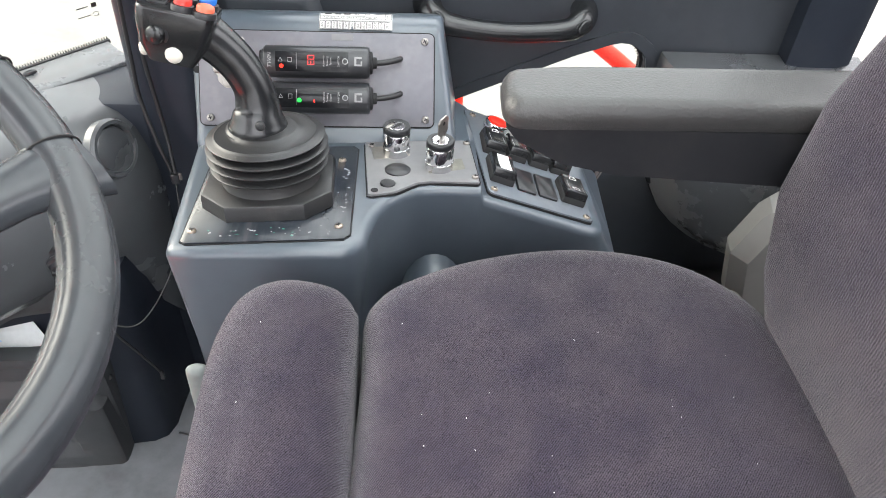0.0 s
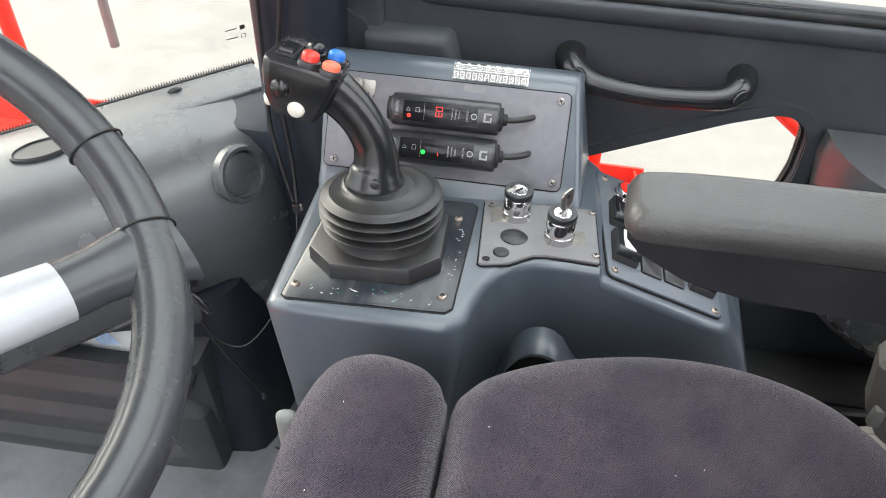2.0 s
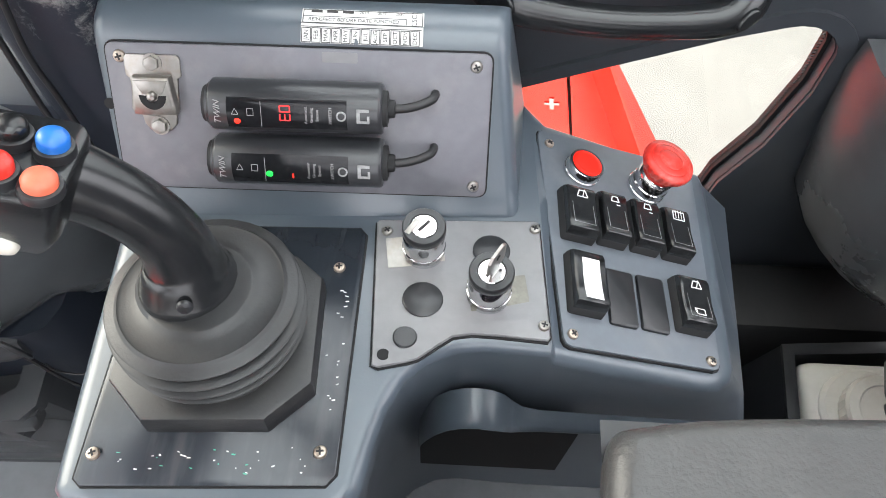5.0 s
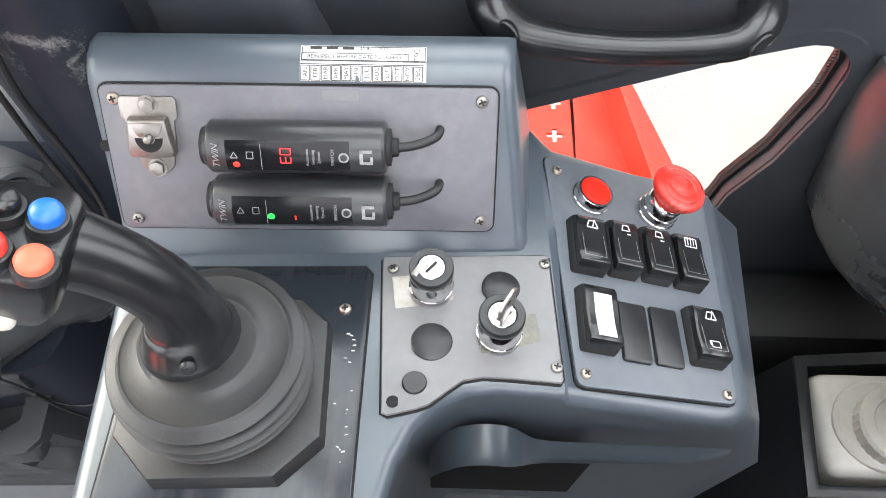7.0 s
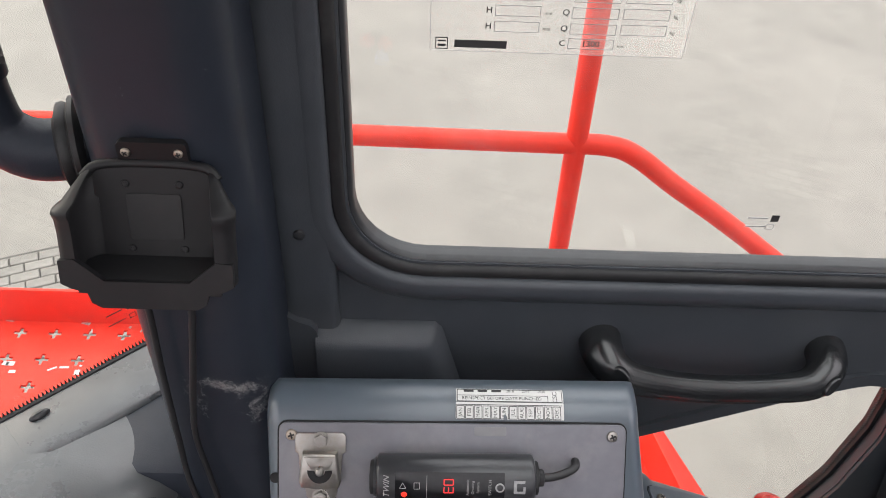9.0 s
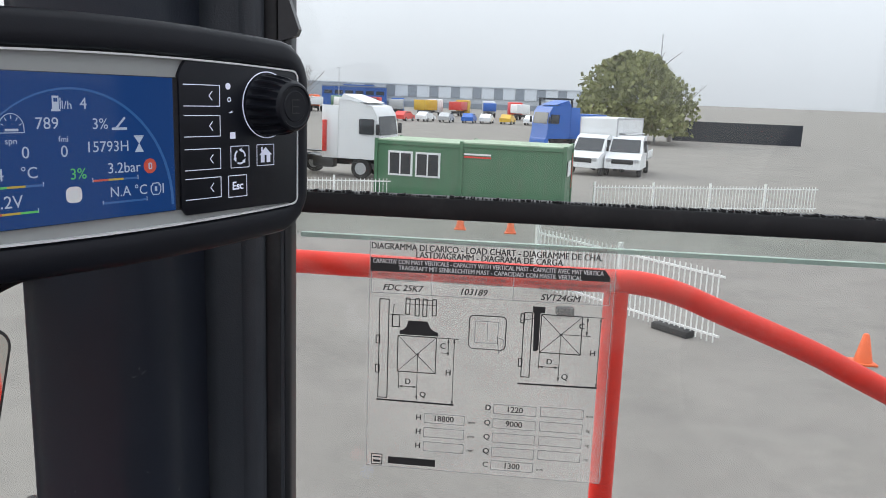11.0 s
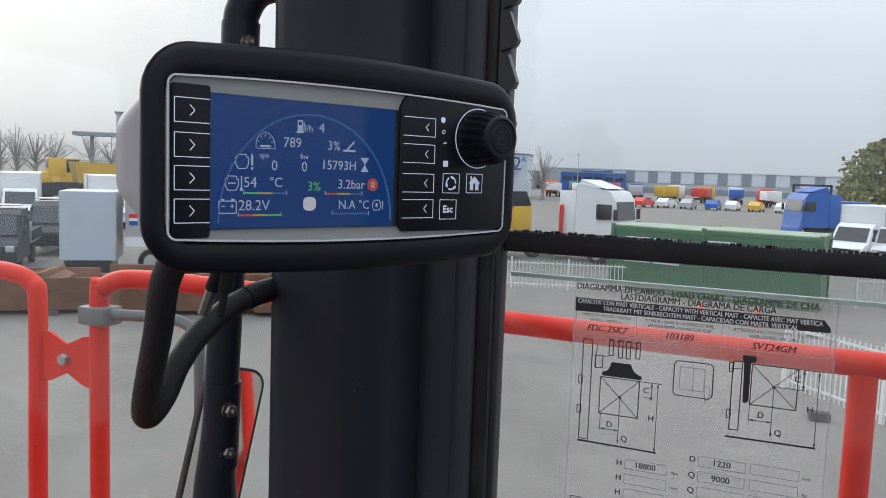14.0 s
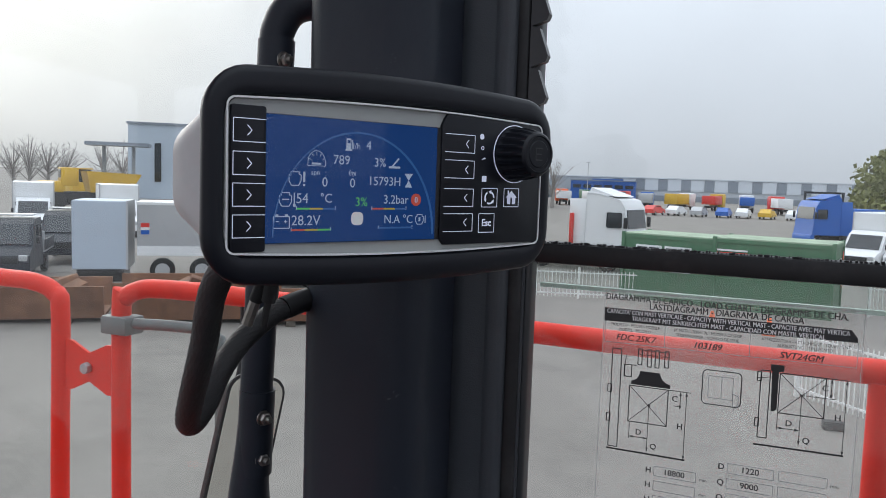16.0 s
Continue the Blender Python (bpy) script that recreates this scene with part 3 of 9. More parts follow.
def smooth_path(pts, n=6):
    """Catmull-Rom through the points."""
    P = [Vector(p) for p in pts]
    P = [P[0] * 2 - P[1]] + P + [P[-1] * 2 - P[-2]]
    out = []
    for i in range(1, len(P) - 2):
        for k in range(n):
            t = k / n
            a, b, c, d = P[i - 1:i + 3]
            out.append(0.5 * ((2 * b) + (c - a) * t + (2 * a - 5 * b + 4 * c - d) * t * t + (3 * b - a - 3 * c + d) * t ** 3))
    out.append(P[-2])
    return out


def tube(pts, r, seg=10, n=6, flat=1.0):
    """A round bar along a smooth path; r is one radius or one for each given point."""
    path = smooth_path(pts, n) if n > 1 else [Vector(p) for p in pts]
    rs = r if isinstance(r, (list, tuple)) else [r] * len(pts)
    rings = []
    up = None
    for i, p in enumerate(path):
        t = (path[min(i + 1, len(path) - 1)] - path[max(i - 1, 0)]).normalized()
        if up is None:
            up = t.orthogonal().normalized()
        up = (up - t * up.dot(t)).normalized()
        s = t.cross(up)
        k = i / (len(path) - 1) * (len(rs) - 1)
        a = int(min(k, len(rs) - 2)) if len(rs) > 1 else 0
        rad = rs[a] + (rs[min(a + 1, len(rs) - 1)] - rs[a]) * (k - a)
        rings.append([p + rad * (math.cos(2 * math.pi * j / seg) * up + flat * math.sin(2 * math.pi * j / seg) * s) for j in range(seg)])
    return loft(rings)


def rrect(w, h, r, seg=5, cx=0.0, cy=0.0):
    pts = []
    for sx, sy, a in ((1, 1, 0), (-1, 1, 90), (-1, -1, 180), (1, -1, 270)):
        for k in range(seg + 1):
            t = radians(a + 90 * k / seg)
            pts.append((cx + sx * (w / 2 - r) + r * math.cos(t), cy + sy * (h / 2 - r) + r * math.sin(t)))
    return pts


def prism(outline, h, bevel=0.0, z=0.0):
    """A flat piece of thickness h on z with the given outline, its upper edge eased."""
    bm = bmesh.new()
    if bevel:
        c = Vector((sum(p[0] for p in outline), sum(p[1] for p in outline))) / len(outline)
        n = len(outline)
        ins = []
        for i in range(n):
            a, b, d = Vector(outline[i - 1]), Vector(outline[i]), Vector(outline[(i + 1) % n])
            e1, e2 = (b - a), (d - b)
            n1, n2 = Vector((-e1.y, e1.x)), Vector((-e2.y, e2.x))
            v = n1.normalized() + n2.normalized() if n1.length and n2.length else Vector((0, 0))
            v = v.normalized() if v.length else (c - b).normalized()
            ins.append(v)
        area = sum(outline[i - 1][0] * outline[i][1] - outline[i][0] * outline[i - 1][1] for i in range(n))
        sg = 1 if area > 0 else -1
        top = [(p[0] + sg * v.x * bevel, p[1] + sg * v.y * bevel, z + h) for p, v in zip(outline, ins)]
        mid = [(p[0] + sg * v.x * bevel * 0.3, p[1] + sg * v.y * bevel * 0.3, z + h - bevel * 0.3) for p, v in zip(outline, ins)]
        rings = [[(*p, z) for p in outline], [(*p, z + h - bevel) for p in outline], mid, top]
    else:
        rings = [[(*p, z) for p in outline], [(*p, z + h) for p in outline]]
    bm.free()
    return loft(rings)


def pillow(outline, top, bottom, r=0.05, dome=0.02, tilt=(0, 0), steps=6):
    """An upholstered pad: an outline in plan, rolled edges and a slightly domed top."""
    n = len(outline)
    c = Vector((sum(p[0] for p in outline) / n, sum(p[1] for p in outline) / n))

    lo = Vector((min(p[0] for p in outline), min(p[1] for p in outline)))
    hi = Vector((max(p[0] for p in outline), max(p[1] for p in outline)))
    mid, half = (lo + hi) / 2, (hi - lo) / 2

    def inset(d):
        return [Vector((mid.x + (p[0] - mid.x) * (half.x - d) / half.x, mid.y + (p[1] - mid.y) * (half.y - d) / half.y)) for p in outline]

    sg = 1

    def ztop(x, y):
        return top + tilt[0] * (x - c.x) + tilt[1] * (y - c.y)

    rings = [[(*p, bottom) for p in outline]]
    for k in range(steps + 1):
        a = math.pi / 2 * k / steps
        ring = inset(sg * r * (1 - math.cos(a)))
        rings.append([(p.x, p.y, ztop(p.x, p.y) - r + r * math.sin(a)) for p in ring])
    last = inset(sg * r)
    for f in (0.75, 0.5, 0.25, 0.08):
        rings.append([(c.x + (p.x - c.x) * f, c.y + (p.y - c.y) * f, ztop(c.x + (p.x - c.x) * f, c.y + (p.y - c.y) * f) + dome * (1 - f * f)) for p in last])
    return loft(rings)




def text(s, size, align="CENTER", bold=0.0, shear=0.0, depth=0.00006):
    """Raised lettering as a bmesh, lying on z = 0, centred on its line."""
    cu = bpy.data.curves.new("t", "FONT")
    cu.body, cu.size, cu.align_x, cu.align_y = s, size, align, "CENTER"
    cu.extrude, cu.offset, cu.shear = depth, bold, shear
    cu.resolution_u = 3
    ob = bpy.data.objects.new("t", cu)
    scene.collection.objects.link(ob)
    bpy.context.view_layer.update()
    me = bpy.data.meshes.new_from_object(ob.evaluated_get(bpy.context.evaluated_depsgraph_get()))
    bm = bmesh.new()
    bm.from_mesh(me)
    bpy.data.meshes.remove(me)
    bpy.data.objects.remove(ob)
    bpy.data.curves.remove(cu)
    return bm


def frame_lines(w, h, t=0.0003, cx=0.0, cy=0.0, sides="tblr", d=0.0001):
    bm = bmesh.new()
    if "t" in sides:
        merge(bm, box(w, t, d, at=(cx, cy + h / 2, 0)))
    if "b" in sides:
        merge(bm, box(w, t, d, at=(cx, cy - h / 2, 0)))
    if "l" in sides:
        merge(bm, box(t, h, d, at=(cx - w / 2, cy, 0)))
    if "r" in sides:
        merge(bm, box(t, h, d, at=(cx + w / 2, cy, 0)))
    return bm


def line2(a, b, t, d=0.0001):
    """A thin bar from a to b in a plane."""
    a, b = Vector((*a, 0)), Vector((*b, 0))
    v = b - a
    bm = box(v.length, t, d)
    bmesh.ops.transform(bm, matrix=Matrix.Translation((a + b) / 2) @ Matrix.Rotation(math.atan2(v.y, v.x), 4, "Z"), verts=bm.verts)
    return bm


def screw_head(r=0.004):
    """A pan head with a cross slot."""
    bm = lathe([(r, 0), (r, r * 0.25), (r * 0.85, r * 0.5), (r * 0.5, r * 0.62), (r * 0.05, r * 0.66)], 16)
    return bm


def cross_slot(r):
    bm = box(r * 1.1, r * 0.28, r * 0.2, at=(0, 0, r * 0.62))
    merge(bm, box(r * 0.28, r * 1.1, r * 0.2, at=(0, 0, r * 0.625)))
    return bm


def put_screw(parent, m, r=0.004, material=None, spin=0.4, label=""):
    s = part("screw", screw_head(r), material or M_ZINC, parent, label, m @ Matrix.Rotation(spin, 4, "Z"))
    part("slot", cross_slot(r), M_MATT, s)
    return s


# ---------------------------------------------------------------- ground and cab shell
GZ = -2.9          # yard level; the cab stands high above it
FZ = 0.12          # cab floor
WY = 1.10          # inner face of the wall beside the console

bm = bmesh.new()
bmesh.ops.create_grid(bm, x_segments=8, y_segments=8, size=1500)
lone("ground", bm, M_PAVE, "pale weathered paving of a wide yard", "ground", kind="structure", m=pose(0, 0, GZ), smooth=0)

lone("floor", box(1.9, 1.5, 0.03, at=(0.2, 0.42, FZ - 0.015)), M_FLOOR, "worn grey rubber floor of the cab", "floor", kind="structure")
bm = box(0.75, 1.6, 0.05, 0.01, at=(-0.40, 0.42, 1.86))
merge(bm, box(0.30, 1.6, 0.05, 0.01, at=(1.00, 0.42, 1.86)))
merge(bm, box(0.85, 0.16, 0.05, 0.01, at=(0.42, 1.12, 1.86)))
merge(bm, box(0.85, 0.16, 0.05, 0.01, at=(0.42, -0.28, 1.86)))
lone("ceiling", bm, M_ROOFIN, "pale fabric headliner of the cab", "ceiling", kind="structure")


roofpane = lone("window_roof", box(0.86, 1.26, 0.006, at=(0.43, 0.42, 1.87)), M_GLASS, "clear roof window of the cab", "window", kind="structure", smooth=0)
roofpane.visible_shadow = False


def ring_fill(outer, holes, y0, y1):
    """A wall in x and z with openings that go through it, between y0 and y1."""
    bm = bmesh.new()
    loops = [outer] + holes
    edges = []
    for lp in loops:
        vs = [bm.verts.new((p[0], y0, p[1])) for p in lp]
        edges += [bm.edges.new((vs[i], vs[(i + 1) % len(vs)])) for i in range(len(vs))]
    bmesh.ops.triangle_fill(bm, use_beauty=True, use_dissolve=False, edges=edges)
    res = bmesh.ops.extrude_face_region(bm, geom=bm.faces[:])
    bmesh.ops.translate(bm, vec=(0, y1 - y0, 0), verts=[v for v in res["geom"] if isinstance(v, bmesh.types.BMVert)])
    return bm


def arc_pts(cx, cz, r, a0, a1, n=8):
    return [(cx + r * math.cos(radians(a0 + (a1 - a0) * k / n)), cz + r * math.sin(radians(a0 + (a1 - a0) * k / n))) for k in range(n + 1)]


# side window: lower left corner rounded, wide, reaching under the roof
WIN = arc_pts(0.096, 0.894, 0.058, 270, 180) + arc_pts(0.098, 1.70, 0.06, 180, 90) + [(0.74, 1.76)] + arc_pts(0.72, 0.876, 0.04, 360, 270)
LOW = [(0.20, 0.40), (0.12, 0.545), (0.283, 0.6175)] + [(0.44, 0.690)] + arc_pts(0.495, 0.672, 0.036, 112, 10, 6) + [(0.532, 0.63), (0.520, 0.55), (0.498, 0.485)] + arc_pts(0.456, 0.462, 0.04, -5, -90, 5)
WALL = [(0.00, FZ), (0.00, 1.84), (0.80, 1.84), (0.80, 0.72), (0.80, FZ)]
wall = lone("wall_side", ring_fill(WALL, [WIN, LOW], WY, WY + 0.018), M_TRIM, "dark blue-grey moulded side wall of the cab", "wall", kind="structure", smooth=30)

# frame, seal and glass of the side window
def grow(loop, d):
    n = len(loop)
    area = sum(loop[i - 1][0] * loop[i][1] - loop[i][0] * loop[i - 1][1] for i in range(n))
    sg = -1 if area > 0 else 1
    out = []
    for i in range(n):
        a, b, c = Vector(loop[i - 1]), Vector(loop[i]), Vector(loop[(i + 1) % n])
        n1, n2 = (b - a).orthogonal().normalized(), (c - b).orthogonal().normalized()
        v = (n1 + n2).normalized()
        k = 1 / max(0.5, v.dot(n1))
        out.append(tuple(b + v * d * k * -sg * -1))
    return out


def band(loop, d0, d1, y0, y1):
    """A closed strip that follows a loop, from d0 to d1 outside it."""
    a, b = grow(loop, d0), grow(loop, d1)
    rings = []
    for i in range(len(loop)):
        rings.append([(a[i][0], y0, a[i][1]), (b[i][0], y0, b[i][1]), (b[i][0], y1, b[i][1]), (a[i][0], y1, a[i][1])])
    rings.append(rings[0])
    return loft(rings, cap=False)


def section(loop, prof):
    """A closed strip round a loop with a cross-section of (distance outside the loop, y)."""
    sides = [grow(loop, d) for d, _ in prof]
    rings = [[(side[i][0], y, side[i][1]) for side, (_, y) in zip(sides, prof)] for i in range(len(loop))]
    rings.append(rings[0])
    return loft(rings, cap=False)


window = thing("window_1", pose(0.4, WY, 1.3), "cab side window with a black frame and a sliding pane", "window", kind="structure")
part("window_frame", section(WIN, ((0.012, WY + 0.010), (0.012, WY - 0.003), (0.0095, WY - 0.0045), (0.004, WY - 0.0035), (0.002, WY - 0.001), (0.002, WY + 0.012))), M_SEAL, window, "black rubber frame", worldly=True, smooth=50)
part("window_seal", section(WIN, ((0.002, WY + 0.016), (0.002, WY + 0.003), (-0.0005, WY + 0.0015), (-0.003, WY + 0.003), (-0.004, WY + 0.006), (-0.004, WY + 0.016))), M_BLACK, window, "rounded glazing bead", worldly=True, smooth=50)
part("trim_lip", section(WIN, ((0.011, WY + 0.012), (0.0115, WY - 0.006), (0.0135, WY - 0.0088), (0.017, WY - 0.0100), (0.0235, WY - 0.0100), (0.030, WY - 0.0085), (0.035, WY - 0.005), (0.038, WY - 0.001), (0.039, WY + 0.006))), M_TRIM, window, "raised moulded lip", worldly=True, smooth=70)
gl = part("pane", ring_fill([(0.04, 0.835), (0.04, 1.195), (0.745, 1.195), (0.745, 0.835)], [], WY + 0.012, WY + 0.016), M_GLASS_D, window, "clear lower pane", worldly=True, smooth=0)
gl.visible_shadow = False
gl = part("pane", ring_fill([(0.04, 1.17), (0.04, 1.77), (0.745, 1.77), (0.745, 1.17)], [], WY + 0.024, WY + 0.028), M_GLASS, window, "clear upper pane", worldly=True, smooth=0)
gl.visible_shadow = False
part("glass_edge", box(0.70, 0.005, 0.003, at=(0.393, WY + 0.026, 1.170)), M_GLASSEDGE, window, "pale edge of the sliding pane", worldly=True)
bar = part("rail", box(0.70, 0.016, 0.0145, 0.002, at=(0.393, WY + 0.012, 1.1955)), M_SEAL, window, "black cross rail", worldly=True)
# brush strip on the cross rail
bm = bmesh.new()
rnd = random.Random(3)
x = 0.05
while x < 0.735:
    w, h = rnd.uniform(0.0006, 0.0022), rnd.uniform(0.0004, 0.0017)
    b = box(w, 0.003, h, at=(x, WY + 0.007, 1.2028 + h / 2))
    bmesh.ops.rotate(b, cent=(x, WY, 1.203), matrix=Matrix.Rotation(rnd.uniform(-0.5, 0.5), 3, "Y"), verts=b.verts)
    merge(bm, b)
    x += rnd.uniform(0.0012, 0.003)
part("brush_seal", bm, M_MATT, window, "ragged black brush strip", worldly=True)
# torn zigzag lip of the seal beside the pillar
bm = bmesh.new()
zz = 1.212
while zz < 1.75:
    tooth = loft([[(0.036, y, zz), (0.0475, y, zz + 0.004), (0.0492, y, zz + 0.008), (0.0425, y, zz + 0.027), (0.036, y, zz + 0.029)] for y in (WY - 0.004, WY + 0.003)])
    merge(bm, tooth)
    zz += 0.0285
part("torn_lip", bm, M_BLACK, window, "notched black rubber lip", worldly=True, smooth=0)

# low triangular window
low = thing("window_2", pose(0.45, WY, 0.55), "low three-cornered window beside the console", "window", kind="structure")
part("window_frame", band(LOW, -0.004, 0.004, WY + 0.012, WY + 0.024), M_SEAL, low, "black edging", worldly=True)
part("trim_lip", band(LOW, 0.001, 0.016, WY - 0.004, WY + 0.004), M_TRIM, low, "rounded moulded lip", worldly=True)
gl = part("pane", ring_fill(grow(LOW, 0.01), [], WY + 0.018, WY + 0.022), M_GLASS, low, worldly=True, smooth=0)
gl.visible_shadow = False
bm = bmesh.new()
lp = grow(LOW, -0.004)
for i in range(2, len(lp)):
    a, b = Vector(lp[i - 1]), Vector(lp[i])
    if a[0] < 0.40:
        continue
    L = (b - a).length
    k = max(1, int(L / 0.0034))
    for j in range(k):
        p = a + (b - a) * (j + 0.5) / k
        t = (b - a).normalized()
        nrm = Vector((t.y, -t.x))
        if (Vector((0.40, 0.55)) - p).dot(nrm) < 0:
            nrm = -nrm
        q = [p - t * 0.0012 - nrm * 0.001, p + t * 0.0012 - nrm * 0.001, p + nrm * 0.003]
        merge(bm, loft([[(v[0], y, v[1]) for v in q] for y in (WY + 0.0165, WY + 0.0175)]))
part("serrated_edge", bm, M_SEAL, low, worldly=True, smooth=0)

# front corner pillar: a rounded column
PIL = []
for px_, py_, r_, a0 in ((-0.042, 1.052, 0.029, -90), (-0.033, 1.150, 0.02, 0), (-0.090, 1.150, 0.025, 90), (-0.088, 1.060, 0.028, 180)):
    for k in range(7):
        a = radians(a0 + 90 * k / 6)
        PIL.append((px_ + r_ * math.cos(a), py_ + r_ * math.sin(a)))
pillar = lone("pillar_front", loft([[(x, y, z) for x, y in PIL] for z in (FZ, 0.5, 0.66, 0.9, 1.2, 1.5, 1.84)]), M_PILLAR_WORN, "dark blue-grey corner pillar with pale scuffs low down", "pillar", kind="structure", smooth=50)
# inner return between the pillar and the window frame
strip = [(-0.020, 1.12), (-0.019, 1.100), (-0.0165, 1.0925), (-0.011, 1.0895), (-0.004, 1.0895), (0.006, 1.0905), (0.014, 1.0905), (0.021, 1.0900), (0.026, 1.0925), (0.0275, 1.100), (0.0275, 1.12)]
lone("trim_pillar", loft([[(x, y, z) for x, y in strip] for z in (0.68, 1.2, 1.84)]), M_TRIM, "dark moulded strip between pillar and window", "trim", kind="structure", smooth=60)

# windscreen corner and dash run on a slanting line
def on_line(s, d, z):
    """A point s along the windscreen's foot and d into the cab."""
    return (-0.345 + 0.718 * s + 0.696 * d, 1.025 + 0.696 * s - 0.718 * d, z)


dash_prof = [(-0.012, 0.60), (-0.006, 0.640), (0.006, 0.646), (0.05, 0.645), (0.10, 0.640), (0.138, 0.629), (0.168, 0.609), (0.190, 0.580), (0.203, 0.548), (0.209, 0.512), (0.205, 0.478), (0.19, 0.455), (0.15, 0.44), (0.02, 0.43)]
rings = [[on_line(s, d, z) for d, z in dash_prof] for s in (-1.1, -0.8, -0.5, -0.2, 0.0, 0.085)]
AXD = 0.062                      # the end turns round an upright axis
ax = on_line(0.085, AXD, 0)
steep = [0, 0, 0, 0, 0.085, 0.108, 0.124, 0.134, 0.141, 0.146, 0.147, 0.145, 0.14, 0]
for k in range(1, 15):
    a = radians(-45.9 + 8.5 * k)
    ring = []
    w = min(1.0, k / 5)
    for (d, z), st_ in zip(dash_prof, steep):
        r = max(d - AXD, 0.0) * (1 - w) + st_ * w
        z -= w * {0.478: 0.05, 0.455: 0.11, 0.44: 0.17}.get(z, 0)
        ring.append((ax[0] + r * math.cos(a), ax[1] + r * math.sin(a), z) if d > AXD else on_line(0.085, d, z))
    rings.append(ring)
dash = thing("dashboard", pose(*on_line(0, 0.1, 0.55)), "dark blue-grey moulded dashboard under the windscreen", "dashboard", kind="structure")
part("moulding", loft(rings), M_DASH, dash, worldly=True, smooth=60)
part("ledge", loft([[on_line(s, d, z) for d, z in ((-0.012, 0.60), (-0.006, 0.640), (0.006, 0.646), (0.05, 0.6450), (0.062, 0.6438), (0.066, 0.641), (0.068, 0.60))] for s in (0.0852, 0.1, 0.16, 0.225)]), M_DASH, dash, worldly=True, smooth=60)

# round air vent let into the dash end
vent_m = fr((ax[0] + 0.119 * math.cos(radians(-24)), ax[1] + 0.119 * math.sin(radians(-24)), 0.604), (0, 1, 0), (0.89, -0.34, 0.30))
vent = part("air_vent", lathe([(0.036, -0.01), (0.037, 0.002), (0.034, 0.006), (0.030, 0.006), (0.0285, 0.002), (0.028, -0.004), (0.002, -0.004)], 36), M_DASH, dash, "round closed air vent", AT[dash].inverted() @ vent_m)
part("vent_disc", lathe([(0.027, -0.002), (0.027, 0.001), (0.024, 0.003), (0.001, 0.0035)], 32), M_DASH, vent)
vent2_m = fr(on_line(-0.062, 0.060, 0.6440), (0.718, 0.696, 0), Vector((0.696 * 0.05, -0.718 * 0.05, 1.0)))
part("air_vent", loft([[(0.036 * s * math.cos(a), 0.017 * s * math.sin(a), z) for a in [2 * math.pi * k / 32 for k in range(32)]] for s, z in ((1.06, -0.004), (1.04, 0.003), (0.95, 0.005), (0.9, 0.003), (0.1, 0.003))]), M_BLACK, dash, "oval defroster outlet", AT[dash].inverted() @ vent2_m)
clip = part("clip", pillow([(0.0095 * math.cos(a), 0.005 * math.sin(a)) for a in [2 * math.pi * k / 20 for k in range(20)]], 0.005, -0.004, 0.004, 0.001), M_BLACK, dash, "small black cable clip", AT[dash].inverted() @ fr(on_line(0.112, 0.018, 0.6445), (0.718, 0.696, 0), (0.1, -0.1, 1)))
# power socket with cap and its tether
plug_m = fr((-0.1845, 0.8945, 0.516), (0.7, 0.7, 0), (0.30, -0.80, -0.35))
plug = part("power_socket", lathe([(0.020, -0.02), (0.020, 0.0), (0.0175, 0.002), (0.0175, 0.005), (0.0195, 0.007), (0.0195, 0.011), (0.017, 0.013), (0.0165, 0.019), (0.013, 0.022), (0.001, 0.0225)], 28), M_BLACK, dash, "black capped power socket", AT[dash].inverted() @ plug_m)
bm = bmesh.new()
for k in range(6):
    b = box(0.005, 0.008, 0.008, 0.001, at=(0.013, 0, 0.020))
    merge(bm, b, Matrix.Rotation(k * math.pi / 3, 4, "Z"))
part("cap", bm, M_MATT, plug)
part("tether", tube([(-0.178, 0.884, 0.500), (-0.160, 0.880, 0.490), (-0.150, 0.878, 0.474), (-0.154, 0.880, 0.466), (-0.166, 0.882, 0.478), (-0.176, 0.886, 0.494)], 0.0022, 6), M_BLACK, dash, worldly=True)

# windscreen glass, its serrated lower seal and header
def screen_pt(s, z):
    return on_line(s, -0.004 - 0.06 * (z - 0.64), z)


bm = bmesh.new()
vs = [bm.verts.new(screen_pt(s, z)) for s, z in ((-1.1, 0.62), (0.300, 0.62), (0.300, 1.84), (-1.1, 1.84))]
bm.faces.new(vs)
res = bmesh.ops.extrude_face_region(bm, geom=bm.faces[:])
bmesh.ops.translate(bm, vec=(-0.0028, 0.0028, 0), verts=[v for v in res["geom"] if isinstance(v, bmesh.types.BMVert)])
screen = thing("windscreen", pose(*screen_pt(-0.2, 0.64)), "clear windscreen with a black serrated seal", "window", kind="structure")
gl = part("pane", bm, M_GLASS, screen, worldly=True, smooth=0)
gl.visible_shadow = False
bm = tube([on_line(s, 0.0, 0.643) for s in (-1.1, -0.5, 0.0, 0.23)], 0.0035, 8)
s = -0.5
while s < 0.228:
    a, b, c = on_line(s, -0.001, 0.645), on_line(s + 0.0026, -0.001, 0.645), on_line(s + 0.0013, -0.003, 0.6495)
    merge(bm, loft([[a, b, c], [tuple(Vector(p) + Vector((-0.001, 0.001, 0))) for p in (a, b, c)]]))
    s += 0.0036
part("serrated_seal", bm, M_SEAL, screen, worldly=True, smooth=0)
# printed marks low on the windscreen
mk = fr(screen_pt(0.212, 0.688), (0.718, 0.696, 0), (0.696, -0.718, 0.05))
mkl = AT[screen].inverted() @ mk @ Matrix.Translation((0, 0, 0.0006))
bm = bmesh.new()
merge(bm, box(0.007, 0.006, 0.0002, at=(0.012, 0.006, 0)))
